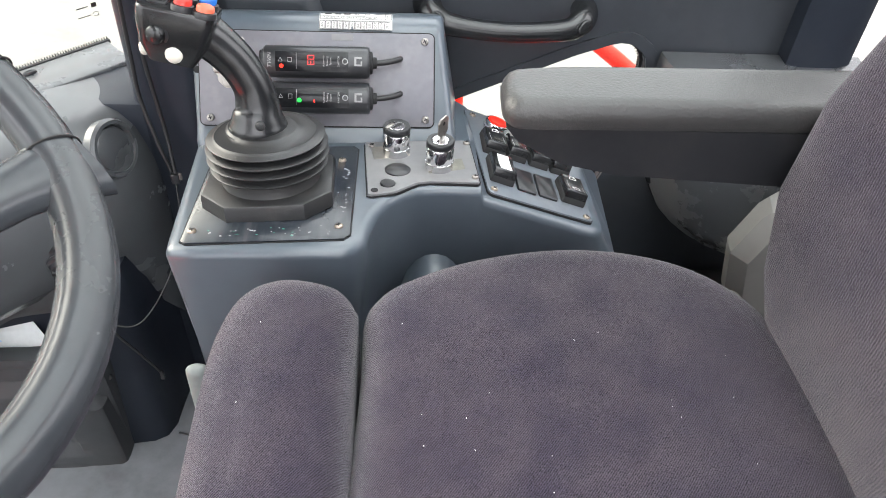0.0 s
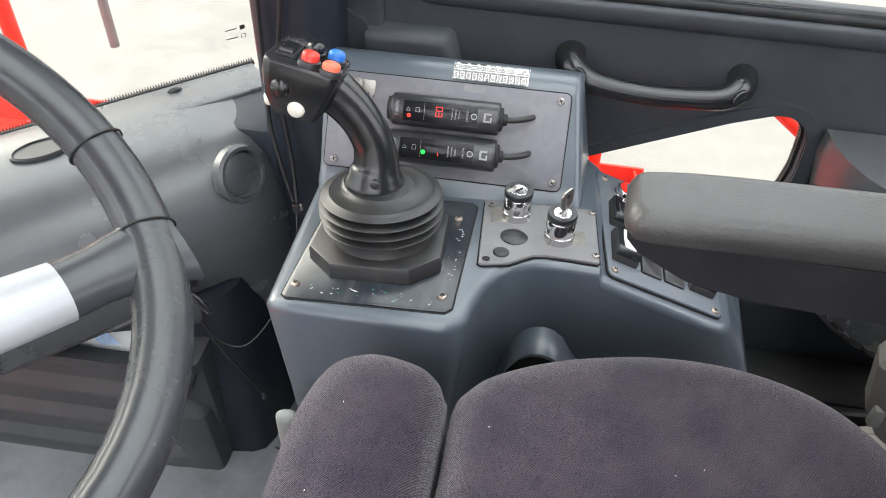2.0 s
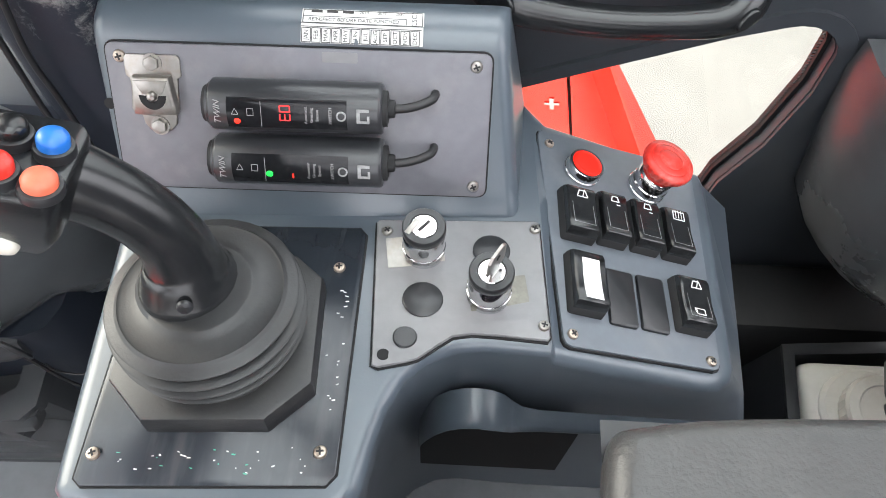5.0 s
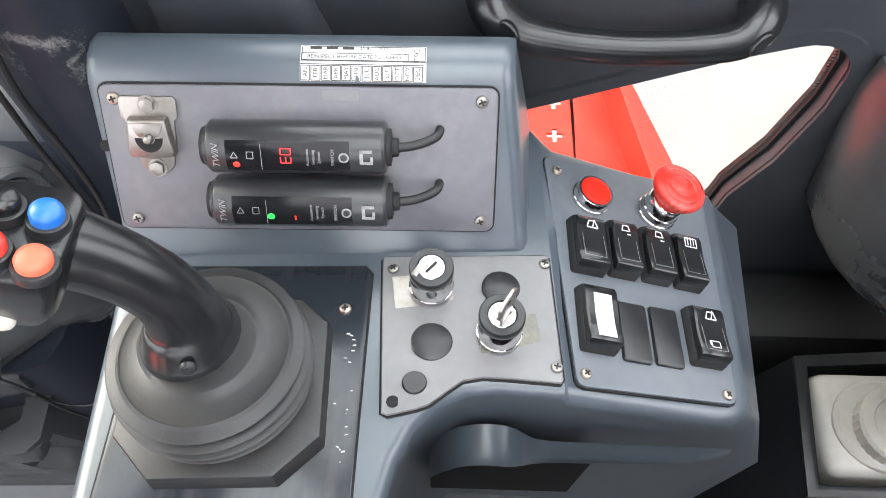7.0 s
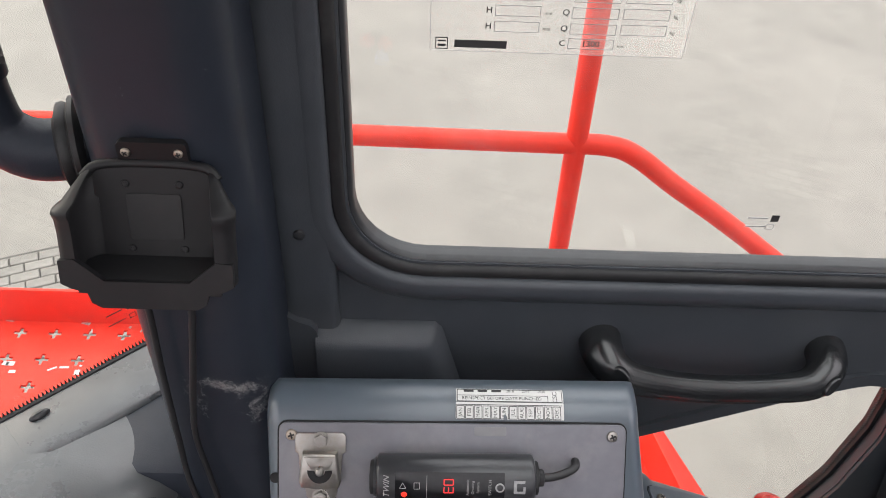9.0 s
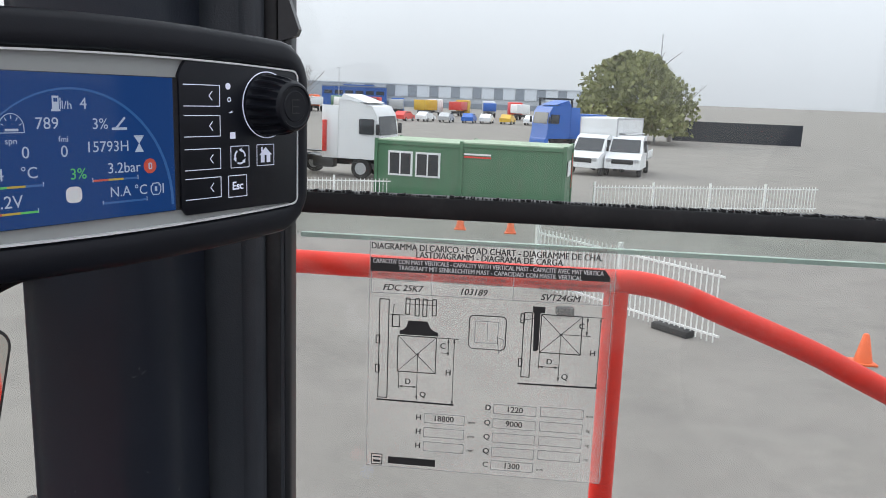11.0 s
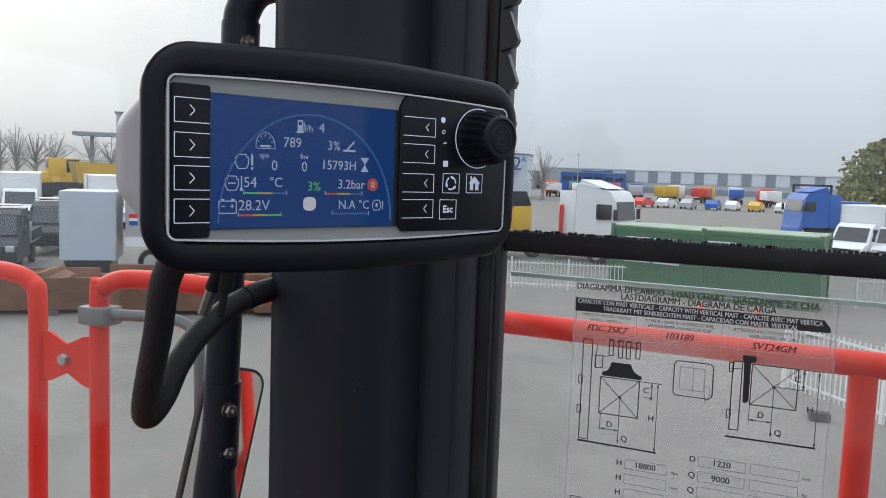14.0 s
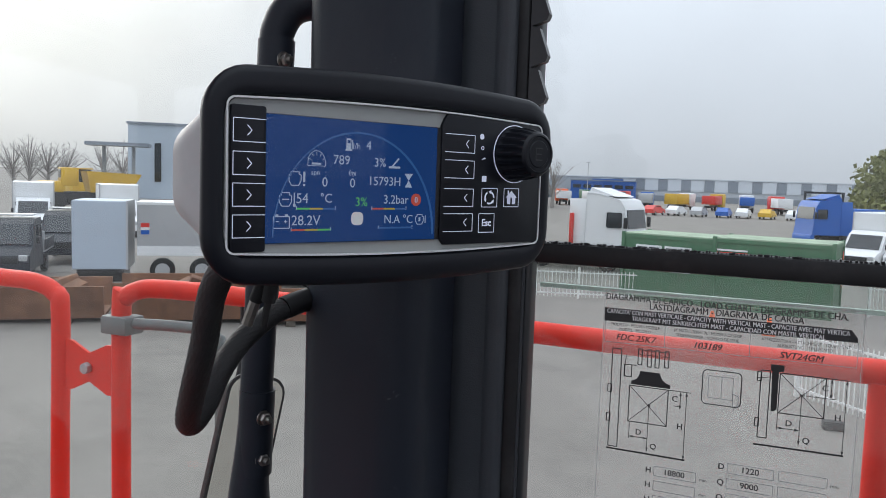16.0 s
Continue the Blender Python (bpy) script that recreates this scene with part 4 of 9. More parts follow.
merge(bm, box(0.016, 0.0012, 0.0002, at=(-0.004, 0.006, 0)))
merge(bm, box(0.017, 0.0011, 0.0002, at=(-0.004, -0.006, 0)))
merge(bm, frame_lines(0.006, 0.005, 0.0006, 0.012, -0.006, d=0.0002))
part("maker_mark", bm, M_INK, screen, "small printed glass mark", mkl, smooth=0)

# lower tray beside the dash with papers, ribbed kick panel and trim down to the floor
tray = thing("door_pocket", pose(-0.3, 0.86, 0.40), "dark moulded pocket under the dashboard holding papers", "storage pocket")
outer = [(-0.85, 0.93), (-0.85, 0.815), (-0.24, 0.835), (-0.185, 0.840), (-0.172, 0.855), (-0.172, 0.905), (-0.19, 0.93)]
inner = [(-0.83, 0.905), (-0.83, 0.838), (-0.25, 0.856), (-0.212, 0.860), (-0.196, 0.872), (-0.196, 0.892), (-0.205, 0.900)]
bm = bmesh.new()
rings = [[(x, y + 0.004, 0.372) for x, y in outer], [(x, y, 0.383) for x, y in outer], [(x, y - 0.001, 0.394) for x, y in outer], [(x, y, 0.397) for x, y in [((a[0] * 2 + b[0]) / 3, (a[1] * 2 + b[1]) / 3) for a, b in zip(outer, inner)]], [(x, y, 0.394) for x, y in inner], [(x, y, 0.34) for x, y in inner]]
part("pocket_body", loft(rings), M_KICK, tray, worldly=True, smooth=50)
for name, z0, z1 in (("pocket_back", 0.394, 0.425), ("upper_rail", 0.425, 0.0)):
    rings = []
    for x, y, top in ((-0.85, 0.80, 0.53), (-0.45, 0.832, 0.53), (-0.31, 0.862, 0.520), (-0.24, 0.882, 0.492), (-0.185, 0.893, 0.470), (-0.172, 0.900, 0.464)):
        t = z1 or top
        if name == "pocket_back":
            rings.append([(x, y + 0.012, z0), (x, y + 0.006, t), (x, y + 0.05, t), (x, y + 0.05, z0)])
        else:
            rings.append([(x, y + 0.004, z0), (x, y - 0.006, z0 + 0.006), (x, y - 0.008, z0 + 0.3 * (t - z0)), (x, y - 0.006, t - 0.004), (x, y + 0.0, t), (x, y + 0.05, t), (x, y + 0.05, z0)])
    part(name, loft(rings), M_KICK, tray, worldly=True, smooth=50)
papers = thing("paper_sheets", pose(-0.3, 0.87, 0.42), "white printed sheets in a clear sleeve", "papers")
bm = bmesh.new()
PAPER_AT = (-0.368, 0.8715, 0.400)
for dx, ang in ((0.0, 46), (0.005, 50), (-0.004, 43)):
    sh = prism([(-0.36, -0.028), (0.146 + dx, -0.028), (0.100 + dx, 0.034), (-0.36, 0.034)], 0.0006)
    merge(bm, sh, pose(*PAPER_AT, ang, 0, 3))
part("sheet", bm, M_PAPER, papers, worldly=True)
on_paper = pose(*PAPER_AT, 46, 0, 3)
bm = bmesh.new()
for k in range(6):
    merge(bm, box(0.15 - 0.015 * k, 0.0016, 0.0003, at=(-0.10, 0.012 - 0.0045 * k, 0.0036)), on_paper)
merge(bm, box(0.30, 0.0009, 0.0003, at=(-0.03, -0.021, 0.0036)), on_paper)
part("print", bm, M_GREYINK, papers, "grey printed lines", worldly=True, smooth=0)
bm = merge(bmesh.new(), box(0.22, 0.0026, 0.0003, at=(-0.07, 0.021, 0.0036)), on_paper)
part("print", bm, M_GREENINK, papers, "green printed line", worldly=True, smooth=0)
bm = merge(bmesh.new(), prism([(0.02, 0.012), (0.05, 0.012), (0.085, -0.012), (0.06, -0.016)], 0.0003, 0, 0.0036), on_paper)
part("print", bm, M_BLUEINK, papers, "pale blue printed patch", worldly=True, smooth=0)

kick = thing("kick_panel", pose(-0.4, 0.88, FZ), "dark ribbed moulded kick panel below the pocket", "panel")
prof = [(0.385, 0.0), (0.352, 0.0)]             # height and how deep each slot is cut
for zt in (0.347, 0.268, 0.189):
    prof += [(zt, 0.0), (zt - 0.002, 0.35), (zt - 0.004, 1.0), (zt - 0.021, 1.0), (zt - 0.025, 0.86), (zt - 0.041, 0.10), (zt - 0.044, 0.0), (zt - 0.058, 0.0)]
prof += [(FZ + 0.004, 0.0), (FZ, -0.15)]


def end_at(z):
    """How far along the panel's end stands at each height: a slanting pocket end, a notch, then the foot."""
    if z > 0.31:
        return -0.200 + 0.028 * (z - 0.31) / 0.075
    if z > 0.285:
        return -0.206
    return -0.184


rings = []
for x, cut in ((-0.85, 1.0), (-0.45, 1.0), (-0.275, 1.0), (-0.262, 0.95), (-0.252, 0.80), (-0.244, 0.55), (-0.239, 0.28), (-0.236, 0.0), (-0.222, 0.0)):
    rings.append([(x, 0.838 + 0.075 * (0.394 - z) + 0.033 * min(0.0, x + 0.22) + 0.015 * cut * d, z) for z, d in prof])
for f, push in ((0.80, 0.003), (0.95, 0.008), (1.0, 0.018), (1.0, 0.11)):
    rings.append([(-0.222 + f * (end_at(z) + 0.222), 0.838 + 0.075 * (0.394 - z) + push + (0.03 * f if 0.285 < z <= 0.31 else 0.0), z) for z, d in prof])
rings = [r + [(r[-1][0], r[-1][1] + 0.03, FZ), (r[0][0], r[0][1] + 0.017, 0.385)] for r in rings]
part("panel_face", loft(rings), M_KICK, kick, "moulded face with long rounded slots", worldly=True, smooth=38)
foot = [(-0.30, 0.875), (-0.20, 0.893), (-0.165, 0.898), (-0.147, 0.908), (-0.138, 0.93), (-0.135, 0.97), (-0.126, 1.035), (-0.100, 1.055), (-0.100, 1.12), (-0.30, 1.12)]
lone("trim_foot", loft([[(x + 0.012 * k, y + 0.004 * k, z) for x, y in foot] for k, z in ((1.0, FZ), (0.7, 0.25), (0.35, 0.40), (0.15, 0.47))]), M_PILLAR, "dark moulded footwell lining", "trim", kind="structure", smooth=60)
lone("trim_corner", box(0.10, 0.10, 0.52, 0.01, at=(-0.145, 1.085, 0.38)), M_PILLAR, "dark lining behind the dashboard end", "trim", kind="structure")
put_screw(kick, AT[kick].inverted() @ fr((-0.178, 0.884, 0.300), (1, 0, 0), (0.2, -0.9, 0.2)), 0.005, M_BLACK)

# the machine that carries the cab
mach = thing("machine_chassis", pose(0.2, 0.4, GZ), "red container handler chassis under the cab", "vehicle")
part("frame", box(3.6, 2.2, 0.9, 0.04, at=(0.2, 0.05, -0.44)), M_RAIL, mach, worldly=True)
part("frame", box(5.2, 1.6, 0.8, 0.04, at=(0.6, -0.6, -1.25)), M_RAIL, mach, worldly=True)
for x in (-1.6, 2.6):
    for y in (-1.7, 0.25):
        wt = part("wheel", lathe([(0.45, 0), (0.80, 0.02), (0.86, 0.10), (0.86, 0.45), (0.80, 0.53), (0.45, 0.55)], 32), M_TYRE, mach, m=AT[mach].inverted() @ fr((x, y, GZ + 0.86), (1, 0, 0), (0, 1, 0)))
        part("rim", lathe([(0.45, 0.02), (0.40, 0.10), (0.10, 0.12), (0.01, 0.12)], 24), M_RAIL, wt)

# far sides of the cab, behind the camera
lone("wall_rear", merge(box(0.04, 1.42, 0.72, at=(1.05, 0.42, 0.48)), box(0.05, 1.42, 0.10, at=(1.05, 0.42, 1.79))), M_TRIM, "dark moulded rear wall of the cab", "wall", kind="structure")
lone("wall_door_side", merge(box(1.75, 0.04, 0.55, at=(0.2, -0.28, 0.395)), box(1.75, 0.05, 0.10, at=(0.2, -0.28, 1.79))), M_TRIM, "dark moulded door-side wall of the cab", "wall", kind="structure")
lone("pillar_rear", merge(box(0.09, 0.09, 1.75, 0.02, at=(1.03, 1.08, 0.97)), box(0.09, 0.09, 1.75, 0.02, at=(1.03, -0.25, 0.97))), M_PILLAR, "dark rear pillars of the cab", "pillar", kind="structure")
lone("pillar_door", box(0.08, 0.08, 1.75, 0.02, at=(-0.62, -0.25, 0.97)), M_PILLAR, "dark front door pillar", "pillar", kind="structure")
lone("header_front", tube([on_line(-1.1, 0.02, 1.80), on_line(-0.4, 0.02, 1.80), on_line(0.23, 0.02, 1.80)], 0.05, 10), M_PILLAR, "dark header above the windscreen", "trim", kind="structure")


# ---------------------------------------------------------------- seat, armrest, steering wheel
seat = thing("driver_seat", pose(0.36, 0.42, FZ), "driver's seat in dark grey woven cloth, dusty with pale lint", "seat")
main = [(0.184, 0.17), (0.184, 0.58), (0.1845, 0.640), (0.194, 0.662), (0.214, 0.680), (0.258, 0.702), (0.312, 0.718), (0.366, 0.7255), (0.420, 0.723), (0.472, 0.708), (0.510, 0.681), (0.533, 0.648), (0.547, 0.60), (0.552, 0.52), (0.553, 0.40), (0.55, 0.17), (0.38, 0.13)]


def dense(loop, n=4):
    P = [Vector(p) for p in loop]
    out = []
    N = len(P)
    for i in range(N):
        a, b, c, d = P[i - 1], P[i], P[(i + 1) % N], P[(i + 2) % N]
        for k in range(n):
            t = k / n
            out.append(tuple(0.5 * ((2 * b) + (c - a) * t + (2 * a - 5 * b + 4 * c - d) * t * t + (3 * b - a - 3 * c + d) * t ** 3)))
    return out


cushion = part("cushion", pillow(dense(main), 0.711, 0.52, 0.040, 0.006, (-0.015, 0.02)), M_CLOTH, seat, worldly=True, smooth=80)
bol = [(0.180, 0.20), (0.180, 0.60), (0.179, 0.645), (0.166, 0.668), (0.140, 0.678), (0.110, 0.680), (0.081, 0.667), (0.065, 0.632), (0.060, 0.58), (0.060, 0.45), (0.064, 0.20), (0.12, 0.18)]
part("thigh_bolster", pillow(dense(bol), 0.712, 0.50, 0.04, 0.004, (0.05, 0.03)), M_CLOTH, seat, worldly=True, smooth=80)
part("seat_pan", box(0.46, 0.46, 0.10, 0.02, at=(0.33, 0.42, 0.47)), M_BLACK, seat, worldly=True)
part("suspension", box(0.34, 0.36, 0.31, 0.03, at=(0.36, 0.42, FZ + 0.155)), M_BLACK, seat, worldly=True)
rings = []
for z, x0, y0, y1 in ((0.60, 0.56, 0.20, 0.60), (0.68, 0.535, 0.185, 0.640), (0.75, 0.518, 0.18, 0.660), (0.82, 0.508, 0.18, 0.667), (0.90, 0.515, 0.18, 0.667), (1.00, 0.545, 0.19, 0.655), (1.12, 0.60, 0.21, 0.63), (1.22, 0.635, 0.24, 0.60), (1.27, 0.66, 0.28, 0.56)):
    ring = []
    for k in range(40):
        a = 2 * math.pi * k / 40
        c, s = math.cos(a), math.sin(a)
        ex = abs(c) ** 0.45 * (1 if c > 0 else -1)
        ey = abs(s) ** 0.55 * (1 if s > 0 else -1)
        wing = -0.035 * abs(ey) ** 3 if ex < 0 else 0
        ring.append((x0 + 0.07 + 0.07 * ex + wing, (y0 + y1) / 2 + (y1 - y0) / 2 * ey, z))
    rings.append(ring)
part("backrest", loft(rings), M_CLOTH, seat, worldly=True, smooth=80)
# lint on the cloth
bm = bmesh.new()
rnd = random.Random(11)
for k in range(44):
    x, y = rnd.uniform(0.09, 0.47), rnd.uniform(0.40, 0.615)
    if 0.165 < x < 0.20:
        continue
    z = (0.7135 + 0.05 * (x - 0.12) + 0.03 * (y - 0.5)) if x < 0.18 else (0.7145 - 0.015 * (x - 0.375) + 0.02 * (y - 0.46))
    b = box(rnd.uniform(0.0005, 0.0013), rnd.uniform(0.0002, 0.0004), 0.0004)
    merge(bm, b, pose(x, y, z, 0, 0, rnd.uniform(0, 180)))
tagged(part("lint", bm, M_WHITE, seat, "pale specks of lint", worldly=True, smooth=0), kind="stuff")

arm = thing("armrest", pose(0.45, 0.70, 0.82), "black padded vinyl armrest, scuffed and dusty", "armrest")
pad = [(0.287, 0.690), (0.290, 0.678), (0.302, 0.672), (0.36, 0.673), (0.50, 0.676), (0.66, 0.678), (0.68, 0.70), (0.66, 0.742), (0.50, 0.740), (0.36, 0.736), (0.305, 0.730), (0.290, 0.722)]
pad_c = (0.483, 0.706)
pad_rings = []
for z, d in ((0.858, 0.0030), (0.8606, 0.0030), (0.8618, 0.0006), (0.866, 0.0), (0.8715, 0.0004), (0.8765, 0.0030), (0.8795, 0.0066), (0.8806, 0.0096), (0.8808, 0.0140), (0.8808, 0.024)):
    pad_rings.append([(pad_c[0] + (x - pad_c[0]) * (0.196 - d) / 0.196, pad_c[1] + (y - pad_c[1]) * (0.035 - d) / 0.035, z) for x, y in dense(pad, 4)])
part("pad", loft(pad_rings), M_VINYL, arm, "textured vinyl pad", worldly=True, smooth=40)
low_o = [(0.290, 0.858), (0.300, 0.846), (0.336, 0.826), (0.380, 0.8165), (0.52, 0.808), (0.68, 0.80), (0.68, 0.858)]
part("shell", loft([[(x, y, z) for x, z in low_o] for y in (0.6765, 0.6785, 0.7335, 0.7355)]), M_SHELL, arm, "scuffed black underside shell", worldly=True)
wheel_n = Vector((0.520, -0.062, 0.852)).normalized()
wheel_c = Vector((-0.1115, 0.4505, 0.9588))
wm = fr(wheel_c, (0.13, 0.135, -0.07), wheel_n)
wheel = thing("steering_wheel", wm, "black leather-rimmed steering wheel with silver spokes", "steering wheel")
R = 0.187
rings = []
for k in range(73):
    a = 2 * math.pi * k / 72
    ring = []
    for j in range(28):
        b = 2 * math.pi * j / 28
        k = 1.0 - 0.035 * abs(math.sin(2.5 * b + 0.4)) ** 6       # stitched folds run along the leather
        rr = R + 0.0165 * k * math.cos(b)
        ring.append((rr * math.cos(a), rr * math.sin(a), 0.0145 * k * math.sin(b)))
    rings.append(ring)
part("rim", loft(rings, cap=False), M_WHEEL, wheel, "worn leather rim", smooth=80)


def spoke(rimp, inner):
    """A flat spoke from the rim inwards, dark at the rim and silver towards the hub."""
    a, b = Vector(rimp), Vector(inner)
    hubp = Vector((-0.085, 0.415, 0.925))
    for name, pts, rs, mt, lb in (("spoke", [a, a.lerp(b, 0.35), a.lerp(b, 0.75), b, b.lerp(hubp, 0.12)], [0.030, 0.021, 0.0175, 0.0175, 0.0175], M_WHEEL, ""), ("spoke_trim", [b.lerp(hubp, 0.02), b.lerp(hubp, 0.5), hubp], [0.0182, 0.020, 0.024], M_SILVER, "silver spoke trim")):
        path = smooth_path(pts, 4)
        rings = []
        for i_, p in enumerate(path):
            t = (path[min(i_ + 1, len(path) - 1)] - path[max(i_ - 1, 0)]).normalized()
            n_ = (wheel_n - t * wheel_n.dot(t)).normalized()
            s_ = t.cross(n_)
            k = i_ / (len(path) - 1) * (len(rs) - 1)
            q = min(int(k), len(rs) - 2)
            w_ = rs[q] + (rs[q + 1] - rs[q]) * (k - q)
            rings.append([p + s_ * w_ * math.cos(u) + n_ * 0.010 * (1.06 if lb else 1) * math.sin(u) for u in [2 * math.pi * j_ / 18 for j_ in range(18)]])
        part(name, loft(rings), mt, wheel, lb, worldly=True, smooth=80)


spoke((0.022, 0.584, 0.8905), (-0.013, 0.528, 0.898))
spoke(tuple(wheel_c + (wm.to_3x3() @ Vector((-0.175, 0.05, 0)))), tuple(wheel_c + (wm.to_3x3() @ Vector((-0.11, 0.03, 0)))))
for a in (2, 21, 171, 189):
    ring = []
    seam = [(math.cos(radians(a)) * (R + 0.0172 * math.cos(b)), math.sin(radians(a)) * (R + 0.0172 * math.cos(b)), 0.0152 * math.sin(b)) for b in [2 * math.pi * j / 20 for j in range(21)]]
    part("seam", tube(seam, 0.0008, 5, 2), M_MATT, wheel)
part("hub", lathe([(0.055, -0.05), (0.06, -0.02), (0.05, 0.0), (0.03, 0.004), (0.001, 0.005)], 32), M_BLACK, wheel)
part("column", cyl(0.035, 0.03, 0.42, 20), M_BLACK, wheel, m=pose(0, 0, -0.46))

# ---------------------------------------------------------------- console
def ctop(x, y):
    """The console's upper surface: nearly flat beside the lever, falling away under the switches."""
    c = 0.686 + 0.03 * (x - 0.05) - 0.16 * (y - 0.748)
    s = 0.647 - 0.345 * (x - 0.303) - 0.128 * (y - 1.018)
    return c if x <= 0.2985 else min(c, s - 0.0045)


console = thing("side_console", pose(0.2, 0.88, FZ), "blue-grey moulded side console beside the driver's seat", "console")
front = [(-0.016, 1.07), (-0.016, 0.95), (-0.008, 0.84), (-0.001, 0.745), (0.001, 0.727), (0.008, 0.7195), (0.03, 0.717), (0.10, 0.716), (0.158, 0.716), (0.174, 0.722), (0.183, 0.735), (0.187, 0.760), (0.193, 0.785), (0.203, 0.806), (0.217, 0.820), (0.235, 0.829), (0.255, 0.8315), (0.28, 0.830), (0.2975, 0.829), (0.3015, 0.829), (0.34, 0.828), (0.39, 0.828), (0.412, 0.828), (0.427, 0.8305), (0.437, 0.8375), (0.4425, 0.849), (0.444, 0.90), (0.447, 1.02), (0.440, 1.036), (0.3015, 1.046), (0.2975, 1.046), (0.28, 1.07)]
n = len(front)


def inset_loop(loop, d):
    out = []
    area = sum(loop[i - 1][0] * loop[i][1] - loop[i][0] * loop[i - 1][1] for i in range(len(loop)))
    sg = 1 if area > 0 else -1
    for i in range(len(loop)):
        a, b = Vector(loop[i - 1]), Vector(loop[(i + 1) % len(loop)])
        t = (b - a).normalized()
        out.append((loop[i][0] - sg * t.y * d, loop[i][1] + sg * t.x * d))
    return out


rings = []
for d, dz in ((0.030, FZ), (0.022, 0.40), (0.010, 0.56)):
    rings.append([(x, y, dz) for x, y in [(fx + (q[0] - fx) * (0.12 if fx > 0.30 else 1.0) + min(0.085, 0.40 * (0.625 - dz)) * max(0.0, (fx - 0.30) / 0.144), fy + (q[1] - fy)) for (fx, fy), q in zip(front, inset_loop(front, d))]])
for k in range(6):
    a = math.pi / 2 * k / 5
    rr = 0.011
    lp = inset_loop(front, rr * (1 - math.cos(a)))
    rings.append([(x, y, ctop(x, y) - rr + rr * math.sin(a)) for x, y in lp])
bm = loft(rings, cap=False)
bm.verts.ensure_lookup_table()
topv = list(bm.verts)[-n:]
iA, iB = front.index((0.2975, 0.829)), front.index((0.2975, 1.046))
bm.faces.new(topv[:iA + 1] + topv[iB:])
bm.faces.new((topv[iA], topv[iA + 1], topv[iB - 1], topv[iB]))
bm.faces.new(topv[iA + 1:iB])
part("base", bm, M_CONSOLE, console, "moulded base", worldly=True, smooth=50)

# riser behind the lever that carries the greasing units
rise = [(0.925, 0.640), (0.935, 0.664), (0.944, 0.670), (0.950, 0.677), (1.004, 0.7540), (1.0085, 0.7595), (1.0135, 0.7635), (1.021, 0.7665), (1.032, 0.7675), (1.041, 0.765), (1.047, 0.758), (1.050, 0.748), (1.050, 0.60)]
rings = []
EASE = 0.011                     # the ends are rounded over in a quarter circle
for side in (0, 1):
    for k in range(6):
        ang = math.pi / 2 * (k if side == 0 else 5 - k) / 5
        inset, drop = EASE * (1 - math.cos(ang)), EASE * (1 - math.sin(ang))
        ring = []
        for y, z in rise:
            x0 = -0.0215 + 0.008 * (0.768 - z) / 0.13
            x1 = 0.2625 + 0.018 * (max(0, 0.768 - z) / 0.11) ** 1.3
            x = x0 + inset if side == 0 else x1 - inset
            ring.append((x, y + drop * 0.7 + 0.020 * x, z - drop))
        rings.append(ring)
part("riser", loft(rings), M_CONSOLE, console, "sloping back of the console", worldly=True, smooth=45)
# flared hem of the recessed front, arched over a blacked-in foot space below
HEM = [(0.210, 0.485, 0.022), (0.215, 0.522, 0.026), (0.223, 0.551, 0.028), (0.233, 0.568, 0.028), (0.244, 0.576, 0.028), (0.255, 0.578, 0.028), (0.266, 0.575, 0.028), (0.276, 0.566, 0.026), (0.284, 0.551, 0.022), (0.293, 0.536, 0.017), (0.308, 0.529, 0.014), (0.345, 0.526, 0.013), (0.400, 0.523, 0.012), (0.425, 0.522, 0.009), (0.443, 0.521, 0.005), (0.456, 0.520, 0.001)]
rings = []
for x, zt, p in HEM:                             # place along the front, height, how far it stands out
    rings.append([(x, 0.834 - k * p, zt + dz) for k, dz in ((0.0, 0.006), (0.4, 0.002), (0.8, -0.001), (1.0, -0.006), (0.95, -0.012), (0.5, -0.0145), (0.0, -0.015))])
hem = part("hem", loft(rings), M_CONSOLE, console, "flared lower edge with an arched cut-out", worldly=True, smooth=60)
# black sheet in place of the shade in the open foot space
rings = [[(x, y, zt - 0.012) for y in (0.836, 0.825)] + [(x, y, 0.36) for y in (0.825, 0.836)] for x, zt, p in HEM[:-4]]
part("hem_shade", loft(rings), M_DARK, hem, "black sheet painted as the shaded space below the hem", worldly=True, smooth=0)
# small pale grey piece standing before the console's lower front corner
bracket = part("pale_corner_piece", pillow([(0.012 + 0.012 * math.cos(a), 0.705 + 0.008 * math.sin(a)) for a in [2 * math.pi * k / 16 for k in range(16)]], 0.545, 0.47, 0.008, 0), M_PIPE, console, "small pale grey piece at the console's front corner", worldly=True)

# lever plate with four screws
plate_n = Vector((-0.05, 0.158, 0.986)).normalized()
pl = [(0.0125, 0.902), (0.0105, 0.92), (0.163, 0.9235), (0.1675, 0.918), (0.1675, 0.742), (0.1625, 0.7355), (0.0195, 0.729), (0.0145, 0.733)]
lp_thing = thing("lever_plate", pose(0.09, 0.83, 0.678), "black lacquered steel plate with chipped paint under the lever", "plate")
pb = loft([[(x, y, ctop(x, y) + dz) for x, y in inset_loop(pl[::-1], ins)] for dz, ins in ((-0.002, 0), (0.002, 0), (0.0026, 0.0008))])
part("sheet", pb, M_PLATE, lp_thing, worldly=True)
# slightly larger black outline that draws the shadow round the lever plate
part("shadow_gap", loft([[(x, y, ctop(x, y) + dz) for x, y in inset_loop(pl[::-1], -0.0014)] for dz in (-0.002, 0.0006)]), M_DARK, lp_thing, "black rim painted as the shadow gap round the sheet", worldly=True)
